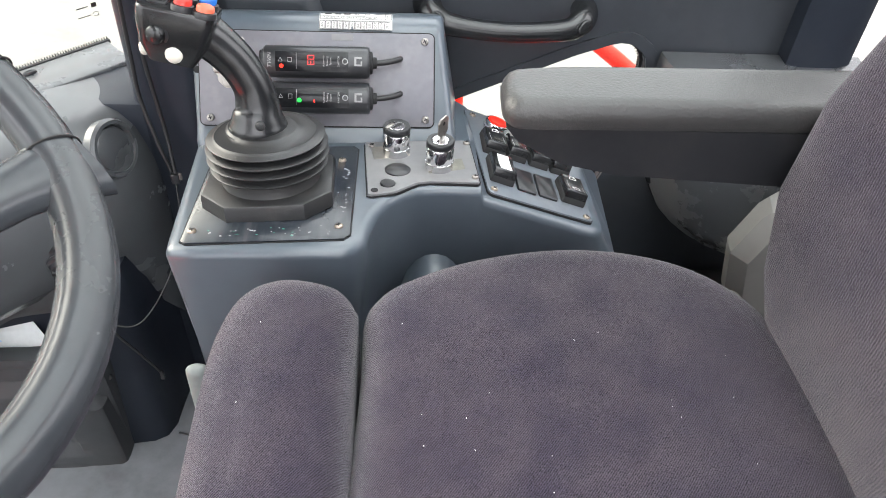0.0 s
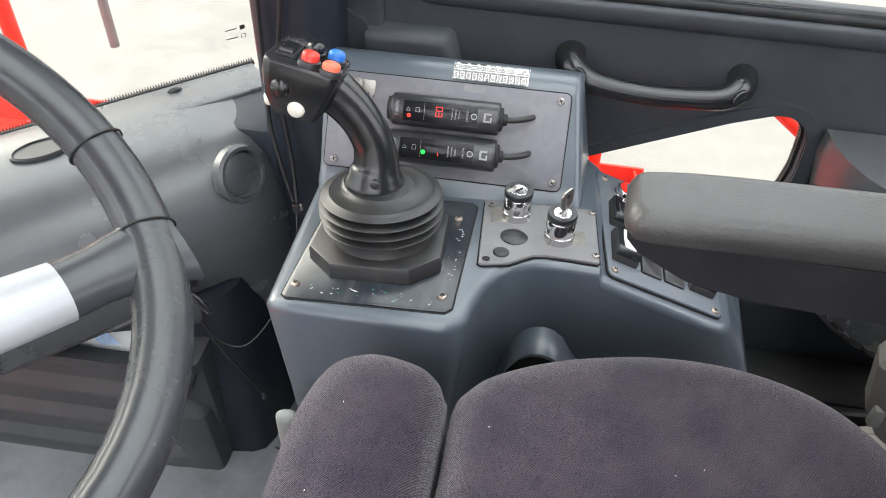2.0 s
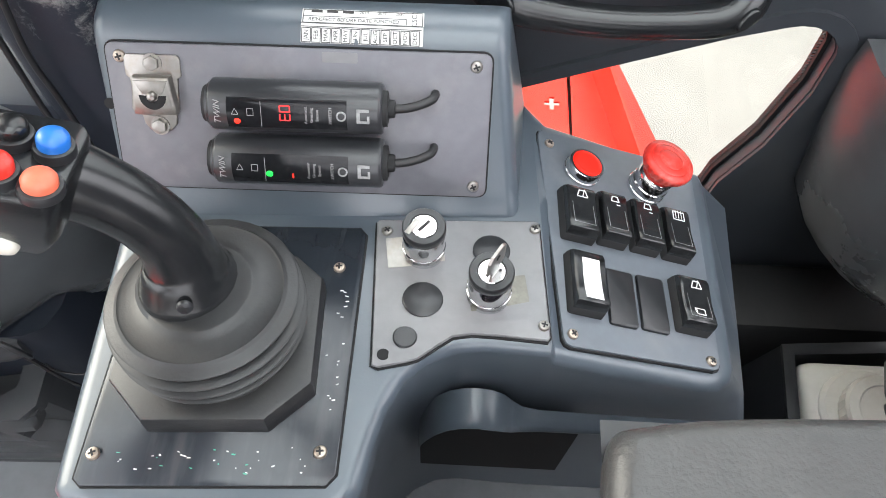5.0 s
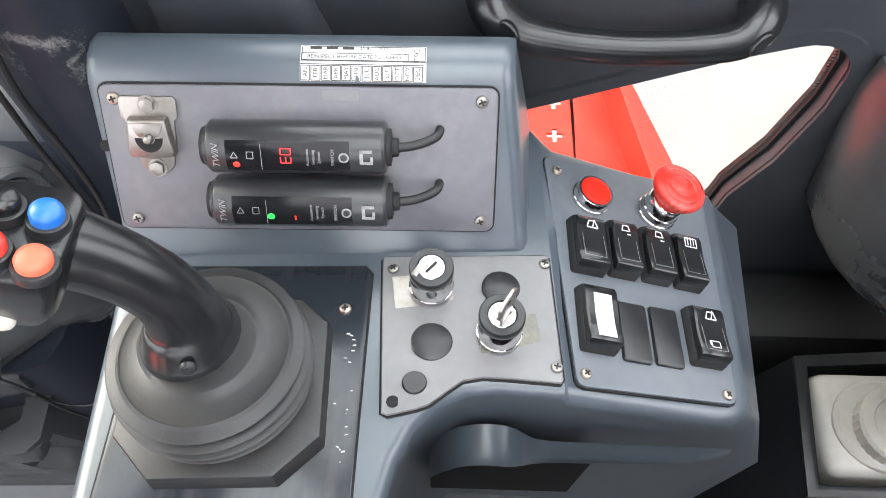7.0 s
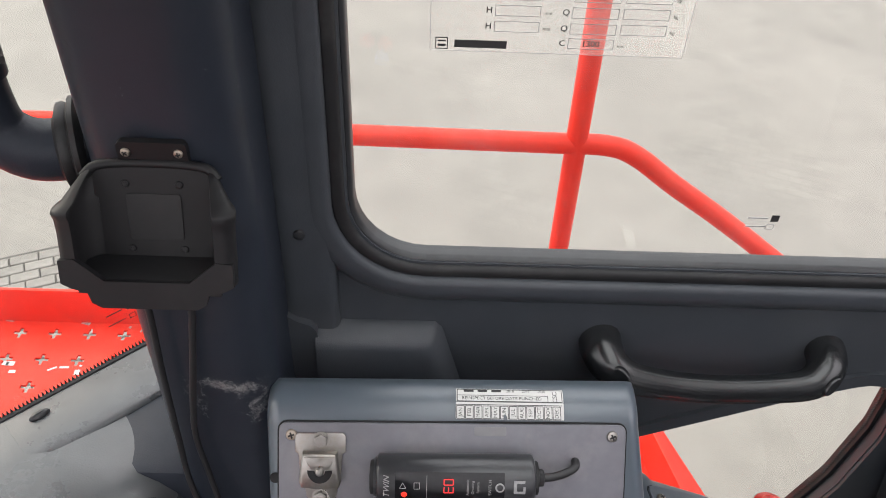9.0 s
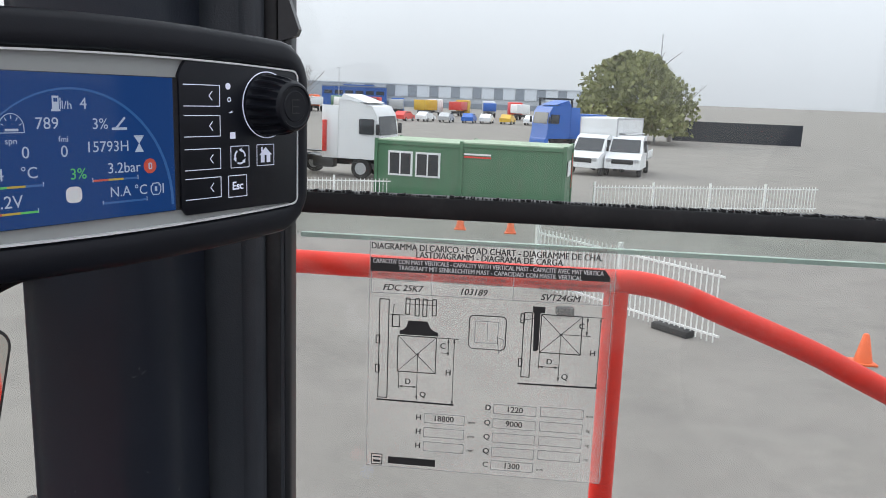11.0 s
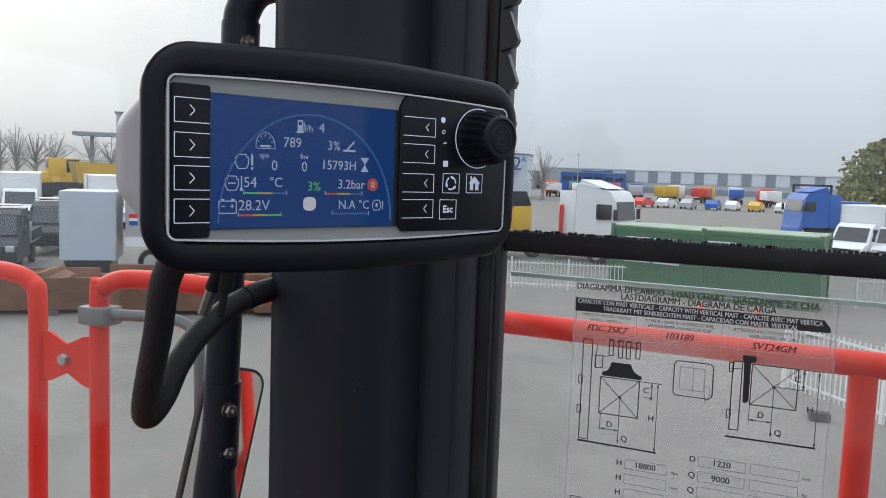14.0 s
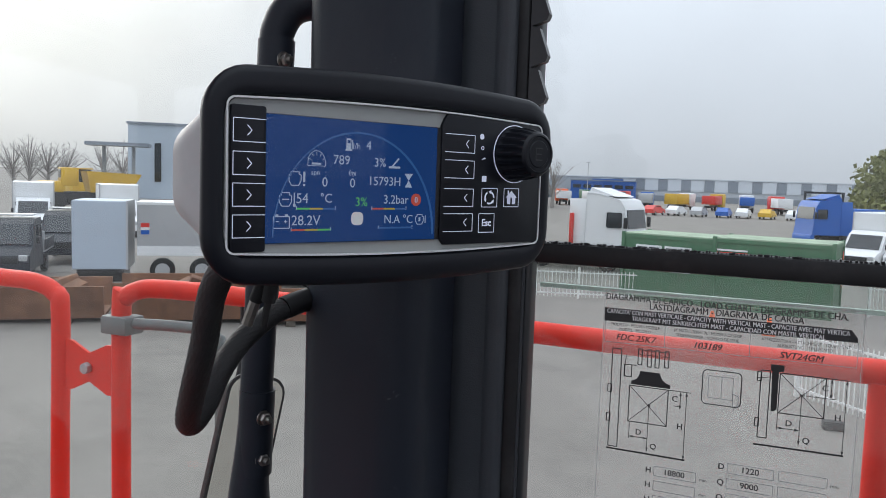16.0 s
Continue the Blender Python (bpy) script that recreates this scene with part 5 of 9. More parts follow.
for x, y in ((0.022, 0.748), (0.157, 0.755), (0.152, 0.888)):
    put_screw(lp_thing, AT[lp_thing].inverted() @ fr((x, y, ctop(x, y) + 0.0026), (1, 0.3, 0), plate_n), 0.0042, M_BRASS, x * 9)
# chips of white and green paint on the plate
bm, bg = bmesh.new(), bmesh.new()
rnd = random.Random(8)
for k in range(70):
    u = rnd.random()
    if u < 0.6:
        x, y = rnd.uniform(0.035, 0.15), rnd.gauss(0.746, 0.004)
    elif u < 0.8:
        x, y = rnd.gauss(0.158, 0.002), rnd.uniform(0.77, 0.87)
    else:
        x, y = rnd.gauss(0.0225, 0.0025), rnd.uniform(0.80, 0.86)
    b = box(rnd.uniform(0.0004, 0.0026), rnd.uniform(0.0003, 0.0008), 0.0002)
    merge(bg if (rnd.random() < 0.25 and u < 0.6) else bm, b, fr((x, y, ctop(x, y) + 0.00275), (1, rnd.uniform(-0.4, 0.4), 0), plate_n))
tagged(part("chipped_paint", bm, M_WHITE, lp_thing, "chipped white paint", worldly=True, smooth=0), kind="stuff")
tagged(part("chipped_paint", bg, mat("green_chip", (0.03, 0.3, 0.2), 0.5), lp_thing, "specks of green paint", worldly=True, smooth=0), kind="stuff")

# lever with bellows
lm = fr((0.086, 0.826, ctop(0.086, 0.826) + 0.0028), (1, 0, -0.05), plate_n)
lever = thing("control_lever", lm, "black multi-button control lever on a dusty rubber bellows", "joystick")
octo = [(-0.063, -0.036), (-0.036, -0.063), (0.038, -0.061), (0.063, -0.036), (0.060, 0.042), (0.040, 0.060), (-0.040, 0.060), (-0.063, 0.040)]
part("flange", prism(octo, 0.0165, 0.0035), M_RUBBER, lever, "eight-sided rubber flange", smooth=30)
prof = [(0.050, 0.013), (0.0475, 0.018), (0.047, 0.029)]
for z, r in ((0.0335, 0.0570), (0.0435, 0.0590), (0.0530, 0.0590), (0.0615, 0.0570)):      # lips with deep folds between them
    prof += [(r - 0.012, z - 0.0042), (r - 0.0030, z - 0.0022), (r - 0.0004, z - 0.0010), (r, z), (r - 0.0012, z + 0.0009), (r - 0.0060, z + 0.0016)]
prof += [(0.0500, 0.0640), (0.0485, 0.0652), (0.0470, 0.0648), (0.0380, 0.0665), (0.0330, 0.0672), (0.0315, 0.0690), (0.0300, 0.0692), (0.010, 0.069)]
part("bellows", loft([[(r * math.cos(2 * math.pi * i / 56) + 0.001, r * math.sin(2 * math.pi * i / 56) - 0.003, z) for i in range(56)] for r, z in prof]), M_RUBBER, lever, "dusty rubber bellows", smooth=48)
gp = [(0.0770, 0.8375, 0.7440), (0.0770, 0.8380, 0.7475), (0.0772, 0.8400, 0.7560), (0.0775, 0.8430, 0.7660), (0.0742, 0.8465, 0.7850), (0.064, 0.849, 0.805), (0.050, 0.850, 0.822), (0.036, 0.849, 0.835), (0.022, 0.847, 0.843), (0.010, 0.845, 0.846)]
gr = [0.0295, 0.0288, 0.0250, 0.0215, 0.0190, 0.0185, 0.0192, 0.0205, 0.0215, 0.020]
grip = part("grip", tube(gp, gr, 20, 5, 0.92), M_GRIP, lever, "smooth black grip with a flared foot", worldly=True, smooth=80)
put_screw(grip, AT[grip].inverted() @ fr((0.0830, 0.8155, 0.7605), (1, 0, 0), (0.20, -0.90, 0.35)), 0.0046, M_BLACK)
part("neck_ring", lathe([(0.0290, -0.004), (0.0312, -0.002), (0.0312, 0.001), (0.029, 0.003)], 32), M_BLACK, lever, m=AT[lever].inverted() @ fr((0.0770, 0.8370, 0.7425), (1, 0, 0), (0.03, 0.1, 1)))
# head: a wedge with a flat button face on top
hn = Vector((0.195, 0.24, 0.95)).normalized()
hm = fr((0.018, 0.841, 0.866), (0.85, 0.42, -0.25), hn) @ pose(0.0048, 0.0007, 0, 0, 0, -27)
hd = part("head", loft([[(x * k, y * k2, z) for x, y in rrect(0.065, 0.056, 0.009, 4)] for z, k, k2 in ((-0.048, 0.60, 0.66), (-0.032, 0.86, 0.90), (-0.012, 0.99, 1.0), (-0.003, 1.0, 1.0), (-0.0006, 0.985, 0.985), (0.0, 0.96, 0.96))]), M_GRIP, lever, "squared black button head", AT[lever].inverted() @ hm, smooth=45)


def cap_button(parent, x, y, z, r, material, label, collar=True, tilt=None, h=0.008):
    base = pose(x, y, z) if tilt is None else tilt
    b = part("button", lathe([(r * 1.28, -0.001), (r * 1.3, h * 0.25), (r * 1.22, h * 0.5), (r * 1.05, h * 0.55), (r * 1.0, h * 0.55)], 24), M_BLACK, parent, label, base)
    part("cap", lathe([(r, h * 0.4), (r, h * 0.95), (r * 0.9, h * 1.15), (r * 0.6, h * 1.3), (0.0003, h * 1.36)], 24), material, b)
    return b


cap_button(hd, 0.0051, -0.0165, 0, 0.0076, M_RED_B, "red button", h=0.0095)
cap_button(hd, 0.0243, -0.0200, 0, 0.0078, M_ORANGE_B, "orange button", h=0.0075)
cap_button(hd, 0.0222, 0.0046, 0, 0.0074, M_BLUE_B, "blue button", h=0.0095)
cap_button(hd, 0.0028, 0.0082, 0, 0.0076, M_GRIP, "glossy black button", h=0.0095)
rk = part("rocker", prism(rrect(0.0165, 0.031, 0.0015, 3, -0.018, 0.005), 0.0022, 0.0005, -0.0005), M_BLACK, hd, "small black rocker switch")
part("rocker_key", loft([[(-0.0245, y, 0.001), (-0.0115, y, 0.001), (-0.0120, y, z), (-0.0240, y, z)] for y, z in ((-0.0085, 0.0035), (-0.007, 0.0062), (0.004, 0.0034), (0.016, 0.0046), (0.0185, 0.0030))]), M_GRIP, rk)
fm = AT[hd].inverted()
cap_button(hd, 0, 0, 0, 0.0086, M_GRIP, "domed black thumb button", tilt=fm @ fr((0.0078, 0.8205, 0.8505), (0.9, -0.3, 0), (-0.35, -0.85, 0.15)), h=0.010)
cap_button(hd, 0, 0, 0, 0.0076, M_WHITE_B, "white thumb button", tilt=fm @ fr((0.0180, 0.8200, 0.8330), (0.9, -0.3, 0), (-0.05, -0.95, 0.05)), h=0.009)
cap_button(hd, 0, 0, 0, 0.0060, M_WHITE_B, "white side button", tilt=fm @ fr((-0.0035, 0.8280, 0.8330), (0, 1, 0), (-0.92, -0.35, -0.1)), h=0.009)

# panel with latch and greasing units
pm = fr((0, 1.0, 0.75), (1, 0.02, 0), (0.014, -0.819, 0.574))
panel = thing("instrument_panel", pm, "dark grey sheet panel screwed to the sloping console back", "panel")
w0, w1, v0, v1 = -0.0095, 0.2505, -0.0945, 0.0090
part("sheet", prism(rrect(w1 - w0, v1 - v0, 0.006, 4, (w1 + w0) / 2, (v1 + v0) / 2), 0.0028, 0.0006, -0.0005), M_PANEL, panel)
# black rim added as the shadow line along the panel's edge
part("shadow_gap", prism(rrect(w1 - w0 + 0.0024, v1 - v0 + 0.0024, 0.007, 4, (w1 + w0) / 2, (v1 + v0) / 2), 0.0012, 0, -0.0008), M_DARK, panel, "black rim painted as the shadow gap round the sheet")
for x, y, mm in ((0.0, 0.0, M_BRASS), (0.240, 0.0005, M_ZINC), (0.0015, -0.0865, M_ZINC), (0.2415, -0.0860, M_ZINC)):
    put_screw(panel, pose(x, y, 0.0022), 0.0042, mm, 0.3 + 7 * x)
part("bolt_hole", lathe([(0.004, 0), (0.004, 0.0004), (0.0005, 0.0004)], 16), M_DARK, panel, m=pose(-0.0125, -0.034, 0.0003))
part("label_patch", prism(rrect(0.024, 0.007, 0.001, 3), 0.0002), M_LOCKPL, panel, "pale patch where a label was", pose(0.148, 0.0035, 0.0024))

latch = thing("toggle_latch", pm @ pose(0.0215, -0.025, 0.0024), "worn zinc-plated latch plate bolted to the panel", "latch")
part("back_plate", prism([(-0.0185, 0.0245), (-0.0185, 0.0125), (-0.0160, 0.0105), (-0.0145, -0.012), (-0.0110, -0.0150), (-0.0100, -0.0215), (-0.0060, -0.0258), (0.0010, -0.0270), (0.0080, -0.0258), (0.0120, -0.0215), (0.0130, -0.0150), (0.0150, -0.012), (0.0165, 0.0105), (0.0190, 0.0125), (0.0190, 0.0245), (0.0170, 0.0268), (-0.0165, 0.0268)][::-1], 0.002, 0.0005), M_ZINC, latch)
side = [(-0.0125, 0.0135), (0.0128, 0.0135), (0.0140, 0.002), (0.0158, -0.0085), (0.0145, -0.0128), (0.0, -0.0142), (-0.0135, -0.0128), (-0.0152, -0.0085), (-0.0138, 0.002)]
part("hook", loft([[(x * k, y * k + dy, z) for x, y in side] for z, k, dy in ((0.0015, 1.0, 0), (0.0060, 1.0, 0), (0.0085, 0.96, 0), (0.0095, 0.86, 0))]), M_ZINC, latch, "folded hook plate")
# dark crescent laid on the hook for the shade in its opening
part("slot", prism([(0.0092 * math.cos(a) + 0.0006, 0.0100 * math.sin(a) + 0.0012) for a in [math.pi + math.pi * k / 12 for k in range(13)]] + [(0.0040 * math.cos(a) + 0.0006, 0.0040 * math.sin(a) + 0.0008) for a in [2 * math.pi - math.pi * k / 10 for k in range(11)]], 0.0005, 0, 0.0093), M_DARK, latch, "dark crescent painted as the shaded gap round the pin")
part("tongue", prism([(-0.0112, 0.0112), (0.0114, 0.0112), (0.0086, 0.0045), (0.0066, 0.0020), (-0.0054, 0.0020), (-0.0074, 0.0045)], 0.0010, 0.0003, 0.0092), M_ZINC, latch, "bright worn tongue")
part("pin", lathe([(0.0034, 0.0092), (0.0034, 0.0120), (0.0024, 0.0136), (0.0003, 0.0142)], 18), M_ZINC, latch, m=pose(0.0006, 0.0008, 0))
for y in (0.0215, -0.0225):
    bt = part("bolt", cyl(0.0052, 0.0052, 0.0035, 6, 0.0004), M_ZINC, latch, m=pose(0.0005, y, 0.002))
    part("washer", cyl(0.0066, 0.0066, 0.0006, 20), M_ZINC, bt)


def grease_unit(y, led, mark):
    u = thing("greasing_unit", pm @ pose(0.121, y, 0.0024), "black tubular greasing display unit with small red digits", "control unit", "greasing units")
    ring = [(0.0172 * math.cos(a), 0.0172 * math.sin(a) + 0.0165) for a in [2 * math.pi * k / 28 for k in range(28)]]
    rings = [[(x, yy * k, 0.0165 + (zz - 0.0165) * k) for yy, zz in ring] for x, k in ((-0.0585, 0.80), (-0.0565, 0.82), (-0.056, 0.95), (-0.0545, 1.0), (0.0545, 1.0), (0.0565, 0.97), (0.0575, 0.90))]
    body = part("housing", loft(rings), M_UNIT, u, smooth=50)
    part("end_cap", loft([[(x, yy * k, 0.0165 + (zz - 0.0165) * k) for yy, zz in ring] for x, k in ((-0.0615, 0.60), (-0.0610, 0.70), (-0.0585, 0.72))]), M_MATT, body)
    part("end_cap", loft([[(x, yy * k, 0.0165 + (zz - 0.0165) * k) for yy, zz in ring] for x, k in ((0.0575, 0.72), (0.0605, 0.70), (0.061, 0.55))]), M_MATT, body)
    # raised window on the curved face
    tilt = Matrix.Translation((0, 0, 0.0165)) @ Matrix.Rotation(radians(2), 4, "X")

    def on(x, v, r=0.0173):
        return tilt @ Matrix.Rotation(-v / 0.0173, 4, "X") @ Matrix.Translation((x, 0, r))

    arc = [radians(a) for a in range(-38, 39, 6)]
    win = loft([[(x, 0.0176 * math.sin(a), 0.0176 * math.cos(a)) for a in arc] for x in (-0.043, 0.035)], closed=False)
    bmesh.ops.solidify(win, geom=win.faces[:], thickness=0.0004)
    part("window", win, mat("smoked_window", (0.020, 0.021, 0.024), 0.12, var=0.2, scale=30, dirt=(0.12, 0.11, 0.11), dirt_amt=0.35, dirt_scale=30), u, m=tilt, smooth=60)
    if mark:
        part("lettering", text(mark, 0.0060, shear=0.3), M_UNITTXT, u, m=on(-0.049, 0.0, 0.01745) @ Matrix.Rotation(radians(90), 4, "Z"), smooth=0)
    part("lettering", text("SWITCH", 0.0030), M_UNITTXT, u, m=on(0.0245, 0.0) @ Matrix.Rotation(radians(90), 4, "Z") @ Matrix.Translation((0, 0, 0.0005)), smooth=0)
    for k, s in enumerate(("Automatic", "Greasing", "System")):
        part("lettering", text(s, 0.0028), M_UNITTXT, u, m=on(0.0085 + 0.0037 * k, 0.0) @ Matrix.Rotation(radians(90), 4, "Z") @ Matrix.Translation((0, 0, 0.0005)), smooth=0)
    lb = part("lamp_button", lathe([(0.0033, 0), (0.0033, 0.0008), (0.0025, 0.0010), (0.0023, 0.0006)], 20, False), M_UNITTXT, u, "pale ring button", on(0.0315, 0.0, 0.0176))
    part("button_face", lathe([(0.0023, 0.0002), (0.0020, 0.0008), (0.0003, 0.0010)], 18), M_BLACK, lb)
    bm = bmesh.new()
    merge(bm, line2((-0.0022, -0.0018), (0.0022, -0.0018), 0.0004))
    merge(bm, line2((-0.0022, -0.0018), (0, 0.0022), 0.0004))
    merge(bm, line2((0.0022, -0.0018), (0, 0.0022), 0.0004))
    part("warning_mark", bm, M_UNITTXT, u, m=on(-0.0375, 0.001, 0.0179), smooth=0)
    part("lamp_mark", frame_lines(0.004, 0.0045, 0.0004), M_GREYINK, u, m=on(-0.0275, 0.001, 0.0179), smooth=0)
    part("divider", box(0.0003, 0.017, 0.0002), M_GREYINK, u, m=on(-0.0205, 0.0, 0.0178), smooth=0)
    # maker's emblem as plain pieces
    bm = bmesh.new()
    merge(bm, box(0.008, 0.0022, 0.0002, at=(0, 0.004, 0)))
    merge(bm, box(0.0022, 0.009, 0.0002, at=(-0.003, 0, 0)))
    merge(bm, box(0.006, 0.0018, 0.0002, at=(0.001, -0.0038, 0)))
    merge(bm, box(0.0016, 0.005, 0.0002, at=(0.0035, -0.002, 0)))
    part("emblem", bm, M_UNITTXT, u, "plain white emblem", on(0.0455, 0.0, 0.0175), smooth=0)
    if led == "red":
        part("warning_led", lathe([(0.0022, 0), (0.0017, 0.0008), (0.0003, 0.001)], 16), M_LED_R, u, "lit red lamp", on(-0.0365, -0.0055, 0.0178))
        bm = bmesh.new()
        for dx in (-0.0028, 0.0028):
            merge(bm, frame_lines(0.004, 0.0065, 0.0007, dx, 0, "tblr" if dx > 0 else "tbl"))
        merge(bm, box(0.004, 0.0007, 0.0001, at=(-0.0028, 0, 0)))
        part("digits", bm, M_LED_DIM, u, "dim red digits", on(-0.005, 0.001, 0.0179) @ Matrix.Rotation(radians(90), 4, "Z"), smooth=0)
    else:
        part("run_led", lathe([(0.0024, 0), (0.0018, 0.0008), (0.0003, 0.001)], 16), M_LED_G, u, "lit green lamp", on(-0.0178, -0.003, 0.0178))
        part("digits", box(0.0009, 0.0035, 0.0001), M_LED_R, u, "small red bar", on(-0.002, -0.004, 0.0179), smooth=0)
    # cable tail into the panel
    part("gland", cyl(0.0065, 0.006, 0.006, 16, 0.001), M_MATT, u, m=pose(0.0595, 0, 0.0165, 0, 90, 0))
    part("cable", tube([(0.062, 0, 0.0165), (0.072, 0.0005, 0.016), (0.082, 0.0025, 0.0135), (0.0895, 0.005, 0.009), (0.0915, 0.0065, 0.003), (0.0915, 0.0065, -0.003)], 0.0031, 10), M_CABLE, u, smooth=80)
    return u


grease_unit(-0.0255, "red", "TWIN")
grease_unit(-0.0640, "green", "TWIN")

# inspection sticker over the ridge
st = thing("date_sticker", fr((0.1625, 1.0145, 0.7640), (1, 0.01, 0), (0.0, -0.526, 0.85)), "worn white inspection sticker with months printed on it", "sticker")
SF = AT[st].inverted() @ fr((0.1625, 1.0255, 0.7680), (1, 0.01, 0), (0.0, -0.16, 0.987))
part("paper", prism(rrect(0.0815, 0.0126, 0.0004, 2, 0, 0.0002), 0.0003, 0, 0.0002), M_STICKER, st)
part("paper", prism(rrect(0.0815, 0.0108, 0.0004, 2, 0, 0.0004), 0.0003, 0, 0.0002), M_STICKER, st, m=SF)
months = "JAN FEB MAR APR MAY JUN JUL AUG SEP OCT NOV DEC".split()
for k, mo in enumerate(months):
    part("lettering", text(mo, 0.0040), M_INK, st, m=pose(-0.0372 + 0.0066 * k, -0.0010, 0.00062, 0, 0, 90), smooth=0)
bm = bmesh.new()
for k in range(12):
    merge(bm, frame_lines(0.0058, 0.0094, 0.0005, -0.0372 + 0.0066 * k, -0.0010))
merge(bm, box(0.0800, 0.0005, 0.0001, at=(-0.0005, 0.0046, 0)))
part("rule_grid", bm, M_INK, st, m=pose(0, 0, 0.0006), smooth=0)
bm = bmesh.new()
for k in range(3):
    merge(bm, box(0.0075, 0.0018, 0.0001, at=(-0.031 + 0.0105 * k, 0.0040, 0.0006)))
part("year_bar", bm, M_INK, st, m=SF, smooth=0)
for k, yr in enumerate(("2018", "2019", "2020")):
    part("lettering", text(yr, 0.0030), M_INK, st, m=SF @ pose(0.0005 + 0.0120 * k, 0.0040, 0.00062), smooth=0)
bm = merge(frame_lines(0.0690, 0.0050, 0.0004, -0.0055, -0.0022), frame_lines(0.0795, 0.0100, 0.0005, 0, 0.0002))
part("rule_grid", bm, M_INK, st, m=SF @ pose(0, 0, 0.0006), smooth=0)
part("lettering", text("REINSPECT BEFORE DATE PUNCHED", 0.0037), M_INK, st, m=SF @ pose(-0.006, -0.0022, 0.00062), smooth=0)
part("lettering", text("CSC", 0.0050), M_INK, st, m=SF @ pose(0.0345, -0.0006, 0.00062, 0, 0, 90), smooth=0)
# torn spot and creases
part("tear", prism([(-0.0052, -0.0064), (-0.0020, -0.0064), (-0.0030, -0.0030), (-0.0042, -0.0022)], 0.0002, 0, 0.0005), M_CONSOLE, st, "torn spot", smooth=0)

# lock plate and the two key switches
kn = Vector((0.03, 0.158, 0.986)).normalized()


def kz(x, y):
    return ctop(x, y) + 0.001


kp = thing("key_plate", pose(0.24, 0.88, 0.67), "grey sheet plate with blanking plugs and a cut lower edge", "plate")
edge = [(0.1745, 0.9290), (0.1760, 0.9310), (0.2890, 0.9345), (0.2915, 0.9330), (0.2965, 0.8390), (0.2950, 0.8365), (0.262, 0.8390), (0.245, 0.8395), (0.2325, 0.8370), (0.222, 0.829), (0.211, 0.820), (0.2030, 0.8170), (0.1855, 0.8125), (0.1815, 0.8140)]
part("sheet", loft([[(x, y, kz(x, y) + dz) for x, y in inset_loop(edge[::-1], ins)] for dz, ins in ((-0.001, 0), (0.0022, 0), (0.003, 0.0006))]), M_LOCKPL, kp, worldly=True)
# black margin that paints the shadow under the key plate's edge
part("shadow_gap", loft([[(x, y, kz(x, y) + dz) for x, y in inset_loop(edge[::-1], -0.0013)] for dz in (-0.002, 0.0004)]), M_DARK, kp, "black rim painted as the shadow gap round the sheet", worldly=True)
KI = AT[kp].inverted()
for x, y in ((0.1825, 0.9205), (0.2885, 0.9265), (0.2925, 0.8470)):
    put_screw(kp, KI @ fr((x, y, kz(x, y) + 0.003), (1, 0.2, 0), kn), 0.0040, M_ZINC, x * 20)
part("screw_hole", lathe([(0.0042, 0), (0.0042, 0.0003), (0.0005, 0.0003)], 16), M_DARK, kp, m=KI @ fr((0.1885, 0.8215, kz(0.1885, 0.8215) + 0.0029), (1, 0, 0), kn))
for x, y, r in ((0.2115, 0.8640, 0.0138), (0.2015, 0.8345, 0.0080), (0.2575, 0.9065, 0.0132)):
    part("blanking_plug", lathe([(r, 0), (r, 0.0012), (r * 0.92, 0.002), (0.0005, 0.0021)], 28), M_BLACK, kp, "dull black blanking plug", KI @ fr((x, y, kz(x, y) + 0.0028), (1, 0, 0), kn))


def key_switch(x, y, key, plate):
    z = kz(x, y) + 0.003
    ks = thing("key_switch", fr((x, y, z), (1, 0.15, 0), Vector((0.0, 0.05, 1))), "chromed key switch with a black collar" + (" and its key in place" if key else ""), "key switch", "key switches")
    part("mount", prism(rrect(0.040, 0.024, 0.0006, 2, plate, 0.001), 0.0012), M_ZINC if not key else M_DULLPL, ks, "small metal backing plate")
    part("barrel", lathe([(0.0146, 0.001), (0.0146, 0.0085), (0.0151, 0.0090), (0.0151, 0.0102), (0.0146, 0.0106), (0.0146, 0.0272), (0.0142, 0.0278), (0.012, 0.0278)], 40), M_CHROME, ks, smooth=50)
    part("collar", lathe([(0.0140, 0.0276), (0.0147, 0.0282), (0.0148, 0.0336), (0.0140, 0.0348), (0.0097, 0.0348), (0.0094, 0.0335)], 40), M_BLACK, ks, "black collar", smooth=50)
    part("lock_face", lathe([(0.0092, 0.031), (0.0092, 0.0342), (0.0086, 0.0348), (0.0003, 0.0346)], 28), M_CHROME, ks)
    part("keyway", box(0.010, 0.0018, 0.0006, at=(0, 0, 0.0350)), M_MATT, ks, m=Matrix.Rotation(radians(40), 4, "Z"))
    if key:
        kk = part("key", prism([(-0.0045, -0.004), (0.0045, -0.004), (0.0045, 0.004), (0.0095, 0.008), (0.0095, 0.022), (0.006, 0.0255), (-0.006, 0.0255), (-0.0095, 0.022), (-0.0095, 0.009), (-0.0045, 0.004)], 0.0020, 0.0003), M_ZINC, ks, "flat nickel key", Matrix.Rotation(radians(50), 4, "Z") @ pose(0, -0.001, 0.036, 90, 0, 0))
        part("key_hole", lathe([(0.0022, 0), (0.0022, 0.0024), (0.0003, 0.0024)], 14), M_DARK, kk, m=pose(0, 0.019, -0.0002))
    else:
        part("shutter", box(0.004, 0.013, 0.0008, 0.0002, at=(-0.006, -0.005, 0.0352)), M_ZINC, ks, m=Matrix.Rotation(radians(-40), 4, "Z"))
    return ks


key_switch(0.2100, 0.9035, False, -0.006)
key_switch(0.2555, 0.8690, True, 0.007)

